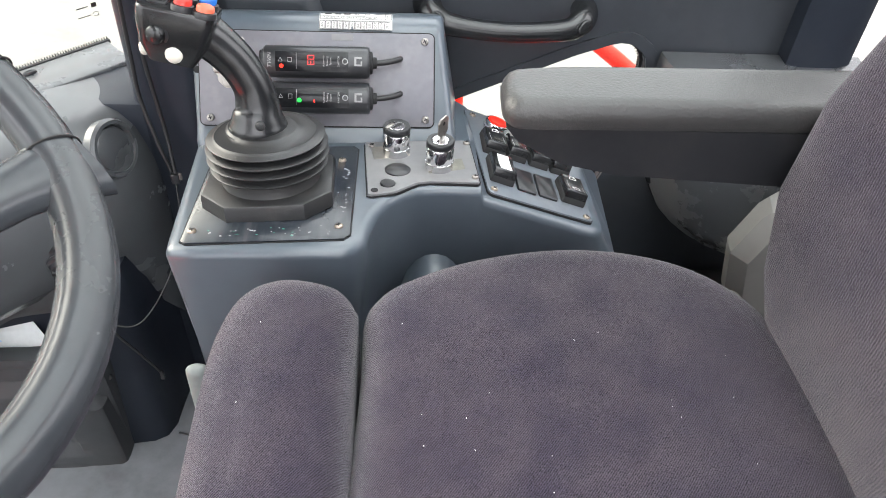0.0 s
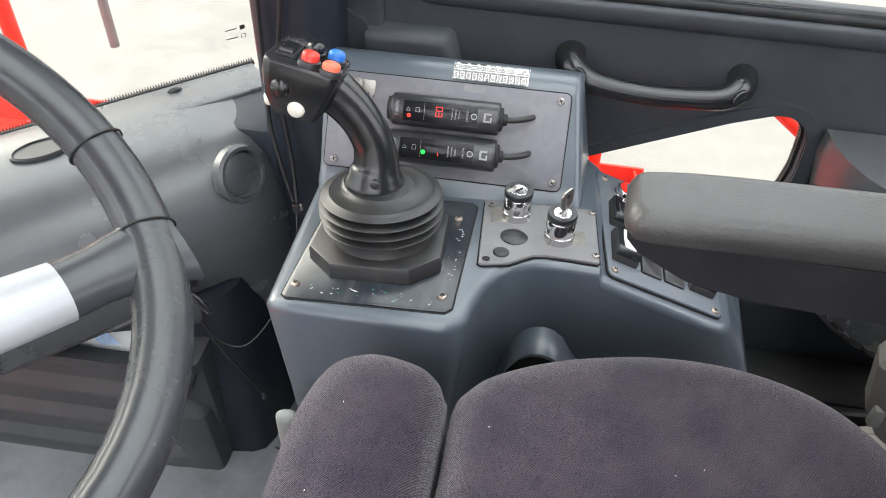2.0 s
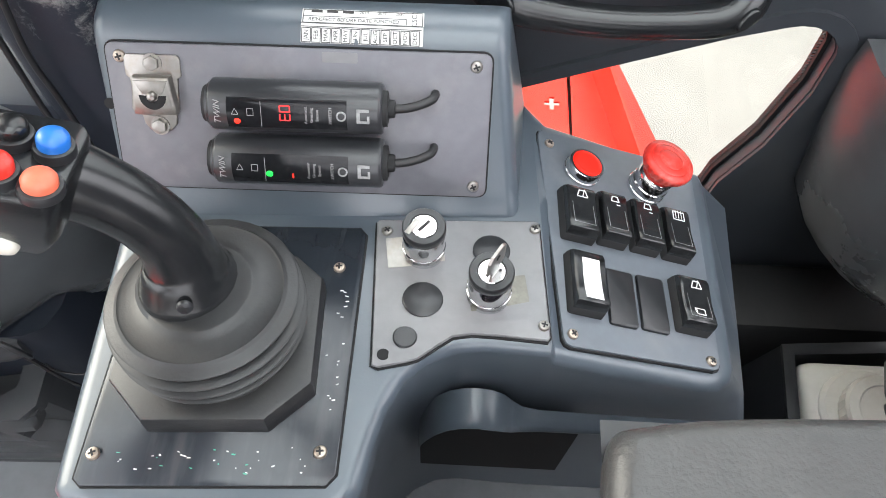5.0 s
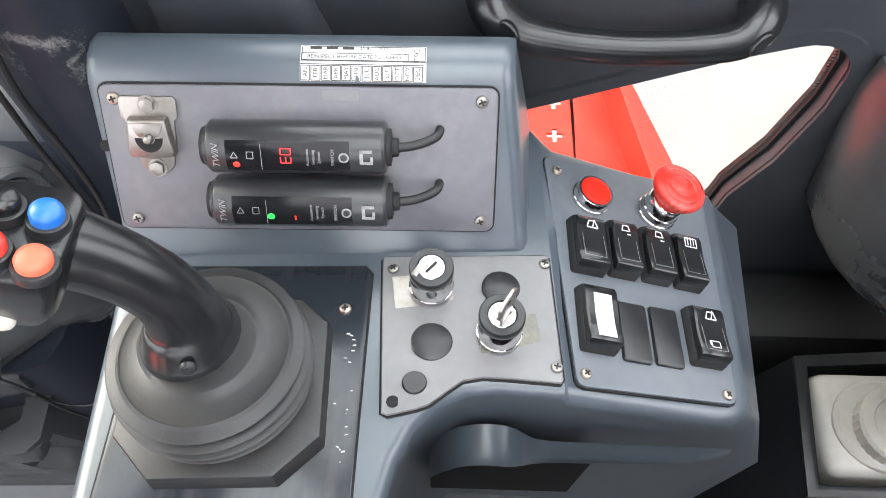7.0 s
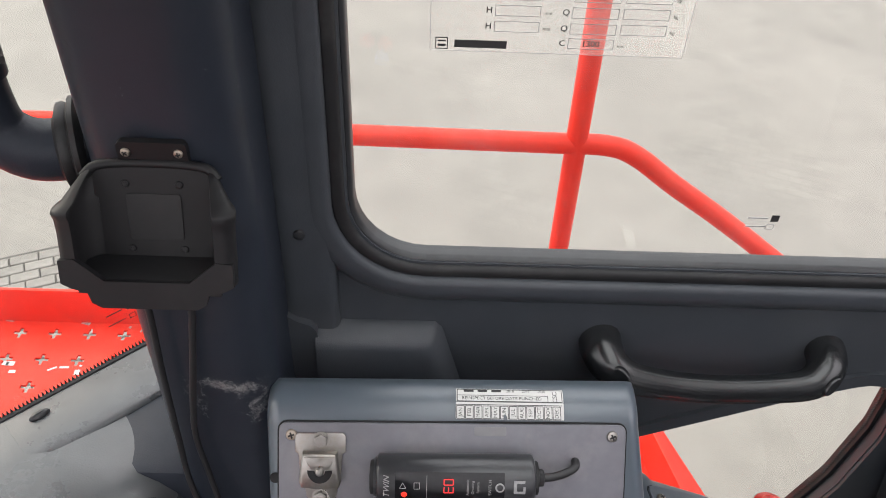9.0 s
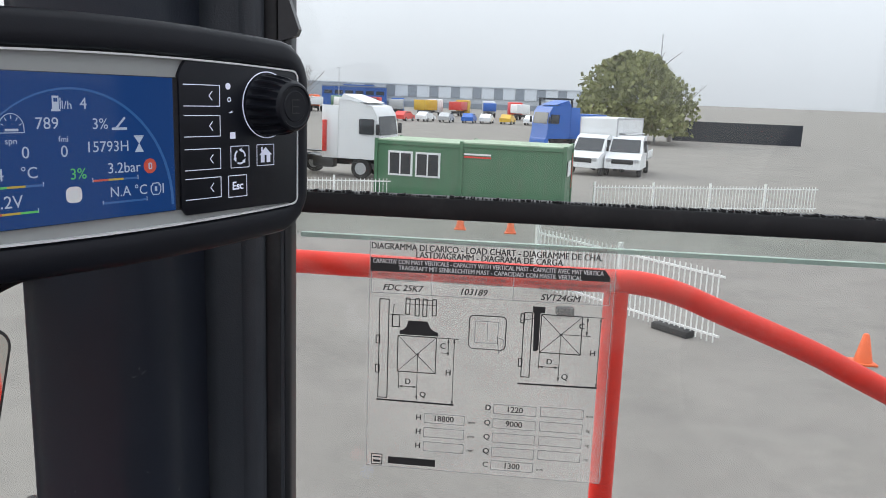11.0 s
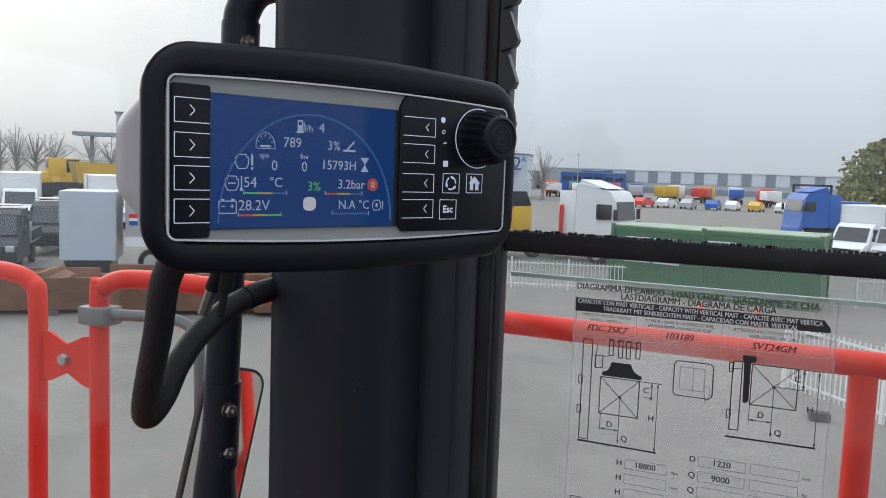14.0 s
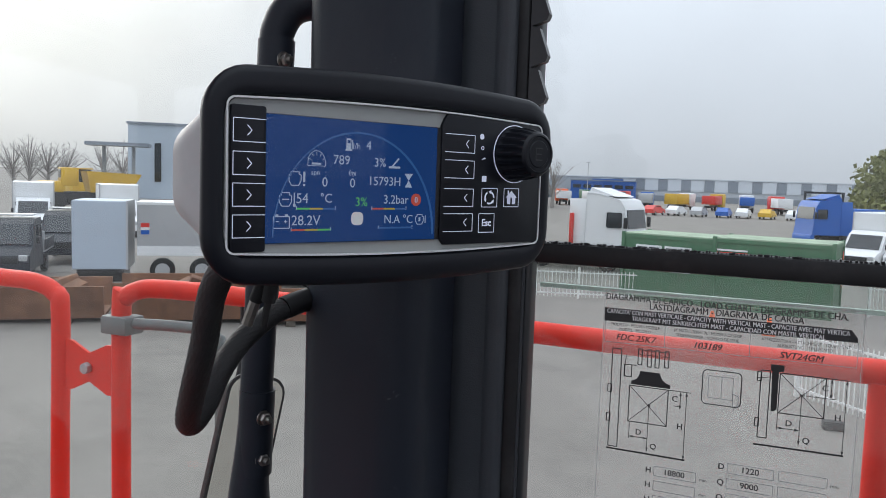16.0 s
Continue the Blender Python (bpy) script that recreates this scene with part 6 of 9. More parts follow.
# switch plate
sm = fr((0.303, 1.018, 0.647), (0.135, 0.002, -0.0465), (0.324, 0.12, 0.938))
SI = sm.inverted()
swp = thing("switch_plate", sm, "blue-grey sheet plate carrying rocker switches", "plate")


def sw(p):
    q = SI @ Vector(p)
    return q.x, q.y


c_tl, c_tr, c_br, c_bl = sw((0.293, 1.031, 0.648)), sw((0.430, 1.033, 0.600)), sw((0.4265, 0.842, 0.627)), sw((0.308, 0.840, 0.668))
ol = []
for a, b, c in ((c_tr, c_tl, c_bl), (c_tl, c_bl, c_br), (c_bl, c_br, c_tr), (c_br, c_tr, c_tl)):
    b = Vector(b)
    for v in ((Vector(a) - b).normalized() * 0.006, ((Vector(a) - b).normalized() + (Vector(c) - b).normalized()) * 0.0018, (Vector(c) - b).normalized() * 0.006):
        ol.append(tuple(b + v))
part("sheet", prism(ol, 0.003, 0.0006, -0.003), M_SWPL, swp)
# black edging in place of the shadow round the switch plate
part("shadow_gap", prism([(Vector(p) * 1.0 + (Vector(p) - Vector((0.06, -0.09))).normalized() * 0.0013) for p in ol], 0.003, 0, -0.0048), M_DARK, swp, "black rim painted as the shadow gap round the sheet")
for p in ((0.303, 1.018, 0.647), (0.314, 0.849, 0.665), (0.419, 0.848, 0.628)):
    put_screw(swp, pose(*sw(p), 0.0), 0.0040, M_BRASS, p[0] * 17)


def rocker_switch(x, y, kind, wide=0.0225, tall=0.044):
    s = thing("rocker_switch", sm @ pose(x, y, 0.0002, 0, 0, -2), "black rocker switch" + {"white": " with a white lens", "blank": " position closed by a flat blank"}.get(kind, " with a white printed symbol"), "switch", "rocker switches")
    if kind == "blank":
        part("blank", loft([[(*p, z) for p in rrect(wide * k, tall * k, 0.002, 3)] for z, k in ((0, 1.0), (0.0022, 1.0), (0.003, 0.96))]), M_BLACK, s)
        return s
    part("bezel", loft([[(*p, z) for p in rrect(wide * k, tall * k2, 0.002, 3)] for z, k, k2 in ((0, 1.02, 1.03), (0.006, 1.0, 1.0), (0.0075, 0.94, 0.96))]), M_MATT, s)
    prof = [(-0.5, 0.0060), (-0.485, 0.0115), (-0.455, 0.0148), (-0.42, 0.0156), (-0.2, 0.0142), (0.0, 0.0135), (0.2, 0.0140), (0.36, 0.0142), (0.44, 0.0128), (0.485, 0.0098), (0.5, 0.0070)]
    rings = []
    for v, h in prof:
        yy = v * tall * 0.98
        rings.append([(-wide * 0.46, yy, 0.004), (-wide * 0.46, yy, h - 0.0012), (-wide * 0.41, yy, h), (wide * 0.41, yy, h), (wide * 0.46, yy, h - 0.0012), (wide * 0.46, yy, 0.004)])
    k = part("key", loft(rings), M_GRIP, s, smooth=40)

    def hz(v):
        for (a, ha), (b, hb) in zip(prof, prof[1:]):
            if a <= v <= b:
                return ha + (hb - ha) * (v - a) / (b - a)
        return prof[-1][1]

    def lie(v):
        return pose(0, v * tall * 0.98, hz(v) + 0.00015, math.degrees(math.atan2(hz(min(v + 0.05, 0.5)) - hz(v - 0.05), 0.1 * tall)), 0, 0)

    if kind == "white":
        rings = []
        for v in (-0.40, -0.2, 0.1, 0.30):
            yy = v * tall * 0.98
            rings.append([(-wide * 0.25, yy, hz(v) - 0.001), (-wide * 0.25, yy, hz(v) + 0.0006), (wide * 0.25, yy, hz(v) + 0.0006), (wide * 0.25, yy, hz(v) - 0.001)])
        part("lens", loft(rings), M_WHITE, k, "white lens")
    else:
        bm = bmesh.new()
        if kind == "screen":
            merge(bm, frame_lines(0.0078, 0.006, 0.0006))
            for q in (-0.002, 0, 0.002):
                merge(bm, line2((q, -0.002), (q, 0.004), 0.0005))
        elif kind == "work":
            merge(bm, line2((-0.0028, -0.001), (0.0024, -0.001), 0.0006))
            merge(bm, line2((-0.0028, -0.001), (-0.0020, 0.0026), 0.0006))
            merge(bm, line2((-0.0020, 0.0026), (0.0014, 0.0026), 0.0006))
            merge(bm, line2((0.0014, 0.0026), (0.0024, -0.001), 0.0006))
            merge(bm, line2((0.0005, -0.0034), (0.003, -0.0034), 0.0006))
        else:
            merge(bm, line2((-0.0035, -0.002), (0.0035, -0.002), 0.0006))
            merge(bm, line2((-0.0035, -0.002), (-0.002, 0.0026), 0.0006))
            merge(bm, line2((0.0035, -0.002), (0.002, 0.0026), 0.0006))
            merge(bm, line2((-0.002, 0.0026), (0.002, 0.0026), 0.0006))
            merge(bm, line2((0, -0.002), (0.0016, 0.0036), 0.0005))
        part("symbol", bm, M_WHITE, k, "white printed symbol", lie(0.27) @ Matrix.Scale(1.25, 4), smooth=0)
        if kind == "double":
            bm = bmesh.new()
            merge(bm, frame_lines(0.007, 0.005, 0.0006))
            merge(bm, line2((-0.0045, -0.001), (-0.0045, 0.003), 0.0005))
            part("symbol", bm, M_WHITE, k, "white printed symbol", lie(-0.25), smooth=0)
    part("outline", frame_lines(wide * 0.64, tall * 0.50, 0.00022), M_GREYINK, k, m=lie(-0.10) @ pose(0, 0, 0.0003), smooth=0) if kind != "white" else None
    return s


for k, kd in enumerate(("wiper", "work", "work", "screen")):
    rocker_switch(*[(0.0150, -0.0690), (0.0435, -0.0675), (0.0720, -0.0675), (0.0995, -0.0685)][k], kd, 0.0235 if k else 0.0265, 0.045)
rocker_switch(0.0145, -0.1295, "white", 0.027, 0.0485)
rocker_switch(0.0445, -0.1345, "blank", 0.0225, 0.046)
rocker_switch(0.0705, -0.1345, "blank", 0.0225, 0.046)
rocker_switch(0.1020, -0.1310, "double", 0.0275, 0.0445)
lampm = sm @ pose(*sw((0.3285, 0.997, 0.6405)), 0.0)
lamp = thing("indicator_lamp", lampm, "red illuminated push button in a chrome ring", "push button")
part("ring", lathe([(0.0155, 0), (0.0155, 0.003), (0.0150, 0.0034), (0.0150, 0.0100), (0.0142, 0.0112), (0.0126, 0.0112), (0.0122, 0.0096)], 36), M_CHROME, lamp)
part("lens", lathe([(0.0122, 0.008), (0.0121, 0.0112), (0.0110, 0.0124), (0.0085, 0.0122), (0.0060, 0.0118), (0.0003, 0.0116)], 32), M_RED_L, lamp, "glowing red lens", smooth=60)
esm = sm @ pose(*sw((0.3835, 0.9965, 0.6215)), 0.0)
es = thing("emergency_stop", esm, "red mushroom emergency stop button on a chrome collar", "push button")
part("collar", lathe([(0.0165, 0), (0.0165, 0.0030), (0.0158, 0.0036), (0.0158, 0.0090), (0.0150, 0.0098), (0.0150, 0.0190), (0.0138, 0.0205), (0.010, 0.0205)], 36), M_CHROME, es)
rings = []
for r, z, rib in ((0.0115, 0.0195, 0), (0.0125, 0.0235, 0), (0.0150, 0.0255, 0), (0.0180, 0.0268, 1), (0.0202, 0.0300, 1), (0.0213, 0.0328, 1), (0.0214, 0.0350, 0), (0.0203, 0.0372, 0), (0.0165, 0.0382, 0), (0.0158, 0.0376, 0), (0.0150, 0.0384, 0), (0.0105, 0.0388, 0), (0.0100, 0.0382, 0), (0.0094, 0.0389, 0), (0.0003, 0.0390, 0)):
    rings.append([((r - (0.0012 if rib and j % 4 > 1 else 0)) * math.cos(2 * math.pi * j / 104), (r - (0.0012 if rib and j % 4 > 1 else 0)) * math.sin(2 * math.pi * j / 104), z) for j in range(104)])
bm = loft(rings)
part("mushroom", bm, M_RED_B, es, "faded red mushroom head with a ribbed skirt", smooth=50)


# ---------------------------------------------------------------- things on the wall and pillar
handle = thing("grab_handle", pose(0.35, WY, 0.745), "black moulded grab handle on the side wall", "handle")
hp = [(0.244, WY + 0.004, 0.756), (0.245, 1.090, 0.753), (0.251, 1.078, 0.748), (0.268, 1.070, 0.7415), (0.303, 1.067, 0.7365), (0.343, 1.066, 0.7345), (0.383, 1.067, 0.7355), (0.416, 1.070, 0.7385), (0.431, 1.078, 0.7445), (0.437, 1.090, 0.748), (0.438, WY + 0.004, 0.750)]
part("bar", tube(hp, [0.0185, 0.018, 0.0165, 0.0138, 0.0124, 0.0122, 0.0124, 0.0138, 0.0165, 0.018, 0.0185], 16, 5, 0.9), M_GRIP, handle, worldly=True, smooth=80)
for x, t, z in ((0.250, 1, 0.7515), (0.440, -1, 0.7465)):
    part("cover", pillow([(0.010 * math.cos(a), 0.0055 * math.sin(a)) for a in [2 * math.pi * k / 20 for k in range(20)]], 0.002, -0.004, 0.002, 0), M_GRIP, handle, "oval screw cover", AT[handle].inverted() @ fr((x + 0.008 * t, 1.0622, z), (0.7, 0, -0.7 * t), (-0.35 * t, -0.88, 0.25)))

# moulded shelf recess and bracket behind the console
lone("trim_recess", loft([[(0.008 + (x - 0.008) * k, y, 0.675 + (z - 0.675) * k) for x, z in ((0.008, 0.772), (0.105, 0.772), (0.111, 0.766), (0.136, 0.675), (0.008, 0.675))] for y, k in ((WY - 0.0005, 1.0), (WY - 0.010, 0.965), (WY - 0.017, 0.93), (WY - 0.021, 0.885), (WY - 0.0225, 0.83))]), M_TRIM, "moulded raised field on the side wall", "trim", kind="structure")
lone("cover_bracket", loft([[(x, y, z) for x, z in ((-0.034, 0.690), (-0.030, 0.740), (-0.022, 0.793), (-0.015, 0.790), (-0.006, 0.783), (0.004, 0.779), (0.009, 0.773), (0.0105, 0.764), (0.0095, 0.690))] for y in (1.0835, 1.0850, 1.0995)]), M_TRIM, "dark moulded cover beside the pillar foot", "cover")
tsm = fr((0.002, 1.0905, 0.868), (1, 0, 0), (0, -1, 0))
ts = thing("trim_screw", tsm, "small dark trim screw", "screw")
part("head", screw_head(0.0045), M_BLACK, ts)

# phone cradle on the pillar
cr = thing("phone_cradle", pose(-0.066, 1.023, 0.94), "empty black moulded device cradle screwed to the pillar", "holder")
CI = AT[cr].inverted()
part("mount_plate", loft([[(*p, z) for p in rrect(0.040, 0.030, 0.003, 3)] for z in (0, 0.004, 0.005)]), M_CRADLE, cr, m=CI @ fr((-0.062, 1.0235, 0.976), (1, 0, 0), (0, -1, 0)))
for x in (-0.077, -0.047):
    put_screw(cr, CI @ fr((x, 1.0185, 0.9845), (1, 0, 0), (0, -1, 0)), 0.0028, M_BRASS, x * 30)
tilt = fr((-0.0640, 1.010, 0.943), (1, 0.0, 0), (0, -0.95, 0.31)) @ Matrix.Diagonal((0.945, 0.90, 0.95, 1))
bk = part("back", loft([[(*p, z) for p in rrect(0.074 * k, 0.078 * k, 0.006, 4)] for z, k in ((-0.002, 0.96), (0.002, 1.0), (0.004, 0.98))]), M_CRADLE, cr, m=CI @ tilt)
part("pad", prism(rrect(0.034, 0.032, 0.002, 3, 0, 0.003), 0.0012, 0.0004, 0.004), M_MATT, bk)
for x, y in ((-0.0165, 0.0255), (0.0165, 0.0255), (-0.0165, -0.0195), (0.0165, -0.0195)):
    put_screw(bk, pose(x, y, 0.0038), 0.0026, M_CRADLE, x * 40)
jaw = [(0.034, 0.000), (0.040, 0.001), (0.047, 0.006), (0.0515, 0.013), (0.0535, 0.021), (0.0520, 0.027), (0.0470, 0.0300), (0.0420, 0.0300), (0.0410, 0.0280), (0.0440, 0.0270), (0.0485, 0.0240), (0.0495, 0.0200), (0.0475, 0.0140), (0.0435, 0.0085), (0.0380, 0.0045), (0.034, 0.004)]
for sx in (-1, 1):
    rings = []
    for y, k in ((-0.036, 0.93), (-0.033, 0.985), (-0.020, 1.0), (0.000, 1.0), (0.008, 1.02), (0.0125, 1.07), (0.0150, 1.04), (0.0185, 0.84), (0.0240, 0.66), (0.031, 0.42), (0.037, 0.14)):
        rings.append([(sx * (0.034 + (a - 0.034) * k), y, b * k) for a, b in jaw])
    part("side_jaw", loft(rings), M_CRADLE, bk, "curved side jaw", smooth=50)
part("rim", tube([(-0.041, 0.0300, 0.0055), (-0.034, 0.0365, 0.0030), (-0.018, 0.0385, 0.0022), (0, 0.0388, 0.0020), (0.018, 0.0385, 0.0022), (0.034, 0.0365, 0.0030), (0.041, 0.0300, 0.0055)], 0.0032, 10, 4), M_CRADLE, bk, "rounded upper rim", smooth=80)
part("floor_ledge", loft([[(x, y - 0.30 * z, z) for x, y in ((-0.044, -0.034), (0.044, -0.034), (0.044, -0.0235), (-0.044, -0.0235))] for z in (0.0, 0.026, 0.027)]), M_CRADLE, bk, "worn ledge")
chin = [(-0.0525, -0.018), (-0.0525, -0.034), (-0.046, -0.0375), (-0.037, -0.040), (-0.035, -0.047), (-0.029, -0.0505), (0.029, -0.0505), (0.035, -0.047), (0.037, -0.040), (0.046, -0.0375), (0.0525, -0.034), (0.0525, -0.018), (0.043, -0.017), (0.037, -0.022), (0.026, -0.0315), (-0.026, -0.0315), (-0.037, -0.022), (-0.043, -0.017)]
part("front_lip", loft([[(x, y, z) for x, y in chin] for z in (0.0265, 0.0275, 0.0300, 0.0308)]), M_CRADLE, bk, "low front lip", smooth=30)
part("chin", loft([[(x * k, y, z) for x, z in ((-0.034, 0.000), (0.034, 0.000), (0.036, 0.012), (0.034, 0.0275), (-0.034, 0.0275), (-0.036, 0.012))] for y, k in ((-0.037, 1.0), (-0.0465, 0.98), (-0.0505, 0.85))]), M_CRADLE, bk)

for name, pts in (("cable", [(-0.0895, 1.012, 0.885), (-0.090, 1.019, 0.858), (-0.0935, 1.020, 0.792), (-0.096, 1.020, 0.71), (-0.096, 1.018, 0.66), (-0.084, 1.006, 0.61), (-0.070, 0.995, 0.568)]),
                  ("cable", [(-0.0585, 1.012, 0.885), (-0.061, 1.019, 0.858), (-0.069, 1.0195, 0.805), (-0.081, 1.0195, 0.725), (-0.079, 1.0195, 0.67), (-0.072, 1.012, 0.61), (-0.066, 0.995, 0.566)])):
    c = thing("power_cable", pose(*pts[-1]), "thin black cable hanging down the pillar", "cable", "pillar cables")
    part("sheath", tube(pts, 0.0026, 8), M_CABLE, c, worldly=True, smooth=80)
cc = thing("cable_joint", pose(-0.067, 0.990, 0.562), "small black plug joint with a thin wire trailing to the floor", "connector")
part("plug", box(0.010, 0.008, 0.014, 0.0015, at=(-0.066, 0.992, 0.560)), M_BLACK, cc, worldly=True)
part("tag", box(0.004, 0.003, 0.010, 0.0008, at=(-0.058, 0.988, 0.566)), M_ZINC, cc, worldly=True)
part("wire", tube([(-0.066, 0.990, 0.552), (-0.062, 0.968, 0.52), (-0.064, 0.945, 0.49), (-0.085, 0.915, 0.44), (-0.118, 0.892, 0.40), (-0.150, 0.886, 0.405), (-0.172, 0.890, 0.435)], 0.0012, 6), M_CABLE, cc, worldly=True)
part("wire", tube([(-0.172, 0.888, 0.44), (-0.150, 0.882, 0.395), (-0.125, 0.882, 0.35), (-0.108, 0.886, 0.31)], 0.0018, 6), M_CABLE, cc, worldly=True)
part("plug", box(0.005, 0.005, 0.016, 0.001, at=(-0.106, 0.886, 0.302)), M_BLACK, cc, worldly=True)
fw = thing("floor_wire", pose(-0.09, 0.90, FZ), "thin wire lying on the cab floor", "cable")
part("sheath", tube([(-0.12, 0.915, FZ + 0.002), (-0.06, 0.90, FZ + 0.003), (0.0, 0.91, FZ + 0.002), (0.05, 0.93, FZ + 0.002)], 0.0014, 6), M_CABLE, fw, worldly=True)

# rear side: curved duct, pillar, reservoir bin, grey box
lone("trim_duct", loft([[(x + 0.34 * (0.56 - z) * 0.5, y, z) for x, y in [(0.70 + 0.14 * q * math.cos(a), 1.095 + 0.155 * q * math.sin(a)) for a in [math.pi + math.pi * k / 14 for k in range(15)]]] for z, q in ((0.445, 0.55), (0.452, 0.78), (0.468, 0.92), (0.50, 1.0), (0.60, 1.0), (0.67, 0.98), (0.70, 0.93))], closed=True), M_DASH, "bulging moulded air duct behind the low window", "trim", kind="structure", smooth=70)
lone("pillar_side", loft([[(0.70 + 0.02 * (z - 0.7), WY - 0.03, z), (0.715 + 0.02 * (z - 0.7), WY - 0.036, z), (0.765 + 0.02 * (z - 0.7), WY - 0.036, z), (0.785 + 0.02 * (z - 0.7), WY - 0.025, z), (0.80, WY + 0.05, z), (0.70, WY + 0.05, z)] for z in (0.60, 1.1, 1.84)]), M_PILLAR, "dark upright trim behind the side window", "pillar", kind="structure")
# black block added to keep the corner behind the bin dark
lone("dark_filler", box(0.47, 0.085, 0.20, 0.01, at=(0.79, 1.052, 0.22)), M_MATT, "added matt black block that darkens the gap behind the washer-fluid bin", "trim", kind="structure")
resv = thing("reservoir_bin", pose(0.6, 0.89, FZ), "black open bin that holds a washer-fluid tank", "bin")
o2 = [(0.592, 0.83), (0.86, 0.83), (0.86, 1.0), (0.603, 0.980)]
i2 = [(0.606, 0.842), (0.85, 0.842), (0.85, 0.985), (0.615, 0.968)]
for a in range(4):
    b = (a + 1) % 4
    low_a, low_b = [(o2[q][0] - (0.05 if q in (0, 3) else 0), o2[q][1]) for q in (a, b)]
    quad = [[(*low_a, FZ), (*o2[a], 0.338), (*i2[a], 0.338), (*i2[a], FZ)], [(*low_b, FZ), (*o2[b], 0.338), (*i2[b], 0.338), (*i2[b], FZ)]]
    part("side_wall", loft(quad), M_BLACK, resv, worldly=True, smooth=0)
part("rim", loft([[(x, y, z) for x, y in lp_] for lp_, z in ((o2, 0.338), (o2, 0.344), ([((p[0] + q[0]) / 2, (p[1] + q[1]) / 2) for p, q in zip(o2, i2)], 0.3465), (i2, 0.344), (i2, 0.338))], cap=False), M_BLACK, resv, "rounded rim", worldly=True, smooth=50)
part("base", box(0.27, 0.14, 0.01, at=(0.72, 0.912, 0.185)), M_BLACK, resv, worldly=True)
tank = thing("washer_tank", pose(0.72, 0.91, 0.19), "milky plastic washer-fluid tank with a ribbed screw cap", "tank")
part("body", box(0.22, 0.112, 0.155, 0.016, 3, at=(0.727, 0.908, 0.2675)), M_TANK, tank, worldly=True, smooth=60)
part("shoulder", loft([[(0.684 + 0.055 * k * math.cos(2 * math.pi * j / 28), 0.905 + 0.050 * k * math.sin(2 * math.pi * j / 28), z) for j in range(28)] for z, k in ((0.335, 1.0), (0.348, 0.98), (0.352, 0.9))]), M_TANK, tank, worldly=True)
rings = []
for z, k in ((0.350, 1.0), (0.368, 1.0), (0.372, 0.95), (0.3725, 0.7), (0.3705, 0.66), (0.3705, 0.3)):
    rings.append([(0.688 + 0.040 * k * (1 + (0.03 if j % 2 and z < 0.37 else 0)) * math.cos(2 * math.pi * j / 64), 0.900 + 0.040 * k * (1 + (0.03 if j % 2 and z < 0.37 else 0)) * math.sin(2 * math.pi * j / 64), z) for j in range(64)])
part("cap", loft(rings), M_TANK, tank, "ribbed milky screw cap", worldly=True, smooth=30)
gb = thing("storage_box", pose(0.8, 0.9, 0.45), "grey-beige plastic box fixed to the rear wall beside the seat", "box")
part("body", loft([[(x0, 0.885, z), (x0 + 0.016, 0.865, z), (1.03, 0.86, z), (1.03, 0.938, z), (x0 + 0.04, 0.938, z), (x0 + 0.006, 0.915, z)] for z, x0 in ((0.425, 0.660), (0.470, 0.632), (0.545, 0.618), (0.60, 0.640), (0.61, 0.650))]), M_BEIGE, gb, worldly=True, smooth=25)
part("catch", box(0.014, 0.012, 0.03, 0.003, at=(0.640, 0.872, 0.475)), M_BEIGE, gb, worldly=True)

# ---------------------------------------------------------------- monitor on the pillar
mu, mn = Vector((0.456, 0.890, 0)), Vector((0.890, -0.456, 0))
mm = fr((-0.005, 0.832, 1.222), mu, mn)
mon = thing("display_monitor", mm, "black-framed machine display with a blue lit screen and a grey shell", "monitor")
cx, cy, ww, hh = 0.0851, 0.0224, 0.2069, 0.0915


def barrel(w, h, r, bow, seg=6, lift=0.0):
    """A rounded outline whose long sides bow outwards."""
    out = []
    for x, y in rrect(w, h, r, seg):
        out.append((x, y))
    fine = []
    for i in range(len(out)):
        a, b = Vector(out[i]), Vector(out[(i + 1) % len(out)])
        k = 10 if i % (seg + 1) == seg else 1
        for j in range(k):
            p = a + (b - a) * j / k
            fine.append((p.x, p.y + (1 if p.y > 0 else -1) * bow * (1 - (2 * p.x / w) ** 2)))
    return fine


def mring(w, h, r, bow, z, dx=0.0, dy=0.0):
    return [(cx + dx + x, cy + dy + y, z) for x, y in barrel(w, h, r, bow)]


part("frame", loft([mring(ww - 2 * i, hh - 2.74 * i, max(0.006, 0.019 - i), 0.0045 - 0.22 * i, z) for z, i in ((-0.020, 0.0105), (-0.012, 0.0050), (-0.005, 0.0010), (0.0, 0.0), (0.0014, 0.0007), (0.0024, 0.0022), (0.0029, 0.0050), (0.0027, 0.0076), (0.0018, 0.0085), (-0.0005, 0.0088))]), M_MONBLACK, mon, "rounded black frame", smooth=55)
part("shell", loft([mring(w, h, 0.014, 0.003, z) for z, w, h in ((-0.018, 0.186, 0.078), (-0.024, 0.190, 0.070), (-0.036, 0.195, 0.056), (-0.046, 0.197, 0.048), (-0.052, 0.192, 0.044), (-0.055, 0.176, 0.040))]), M_MONGREY, mon, "pale grey rear shell", smooth=45)
OW, OH, OB = 0.1888, 0.0668, 0.0026
part("bezel_line", loft([mring(OW, OH, 0.004, OB, 0.0005), mring(OW, OH, 0.004, OB, 0.0030), mring(OW - 0.0016, OH - 0.0016, 0.0035, OB, 0.0030), mring(OW - 0.0016, OH - 0.0016, 0.0035, OB, 0.0005)], cap=False), M_OUTLINE, mon, "thin pale outline")
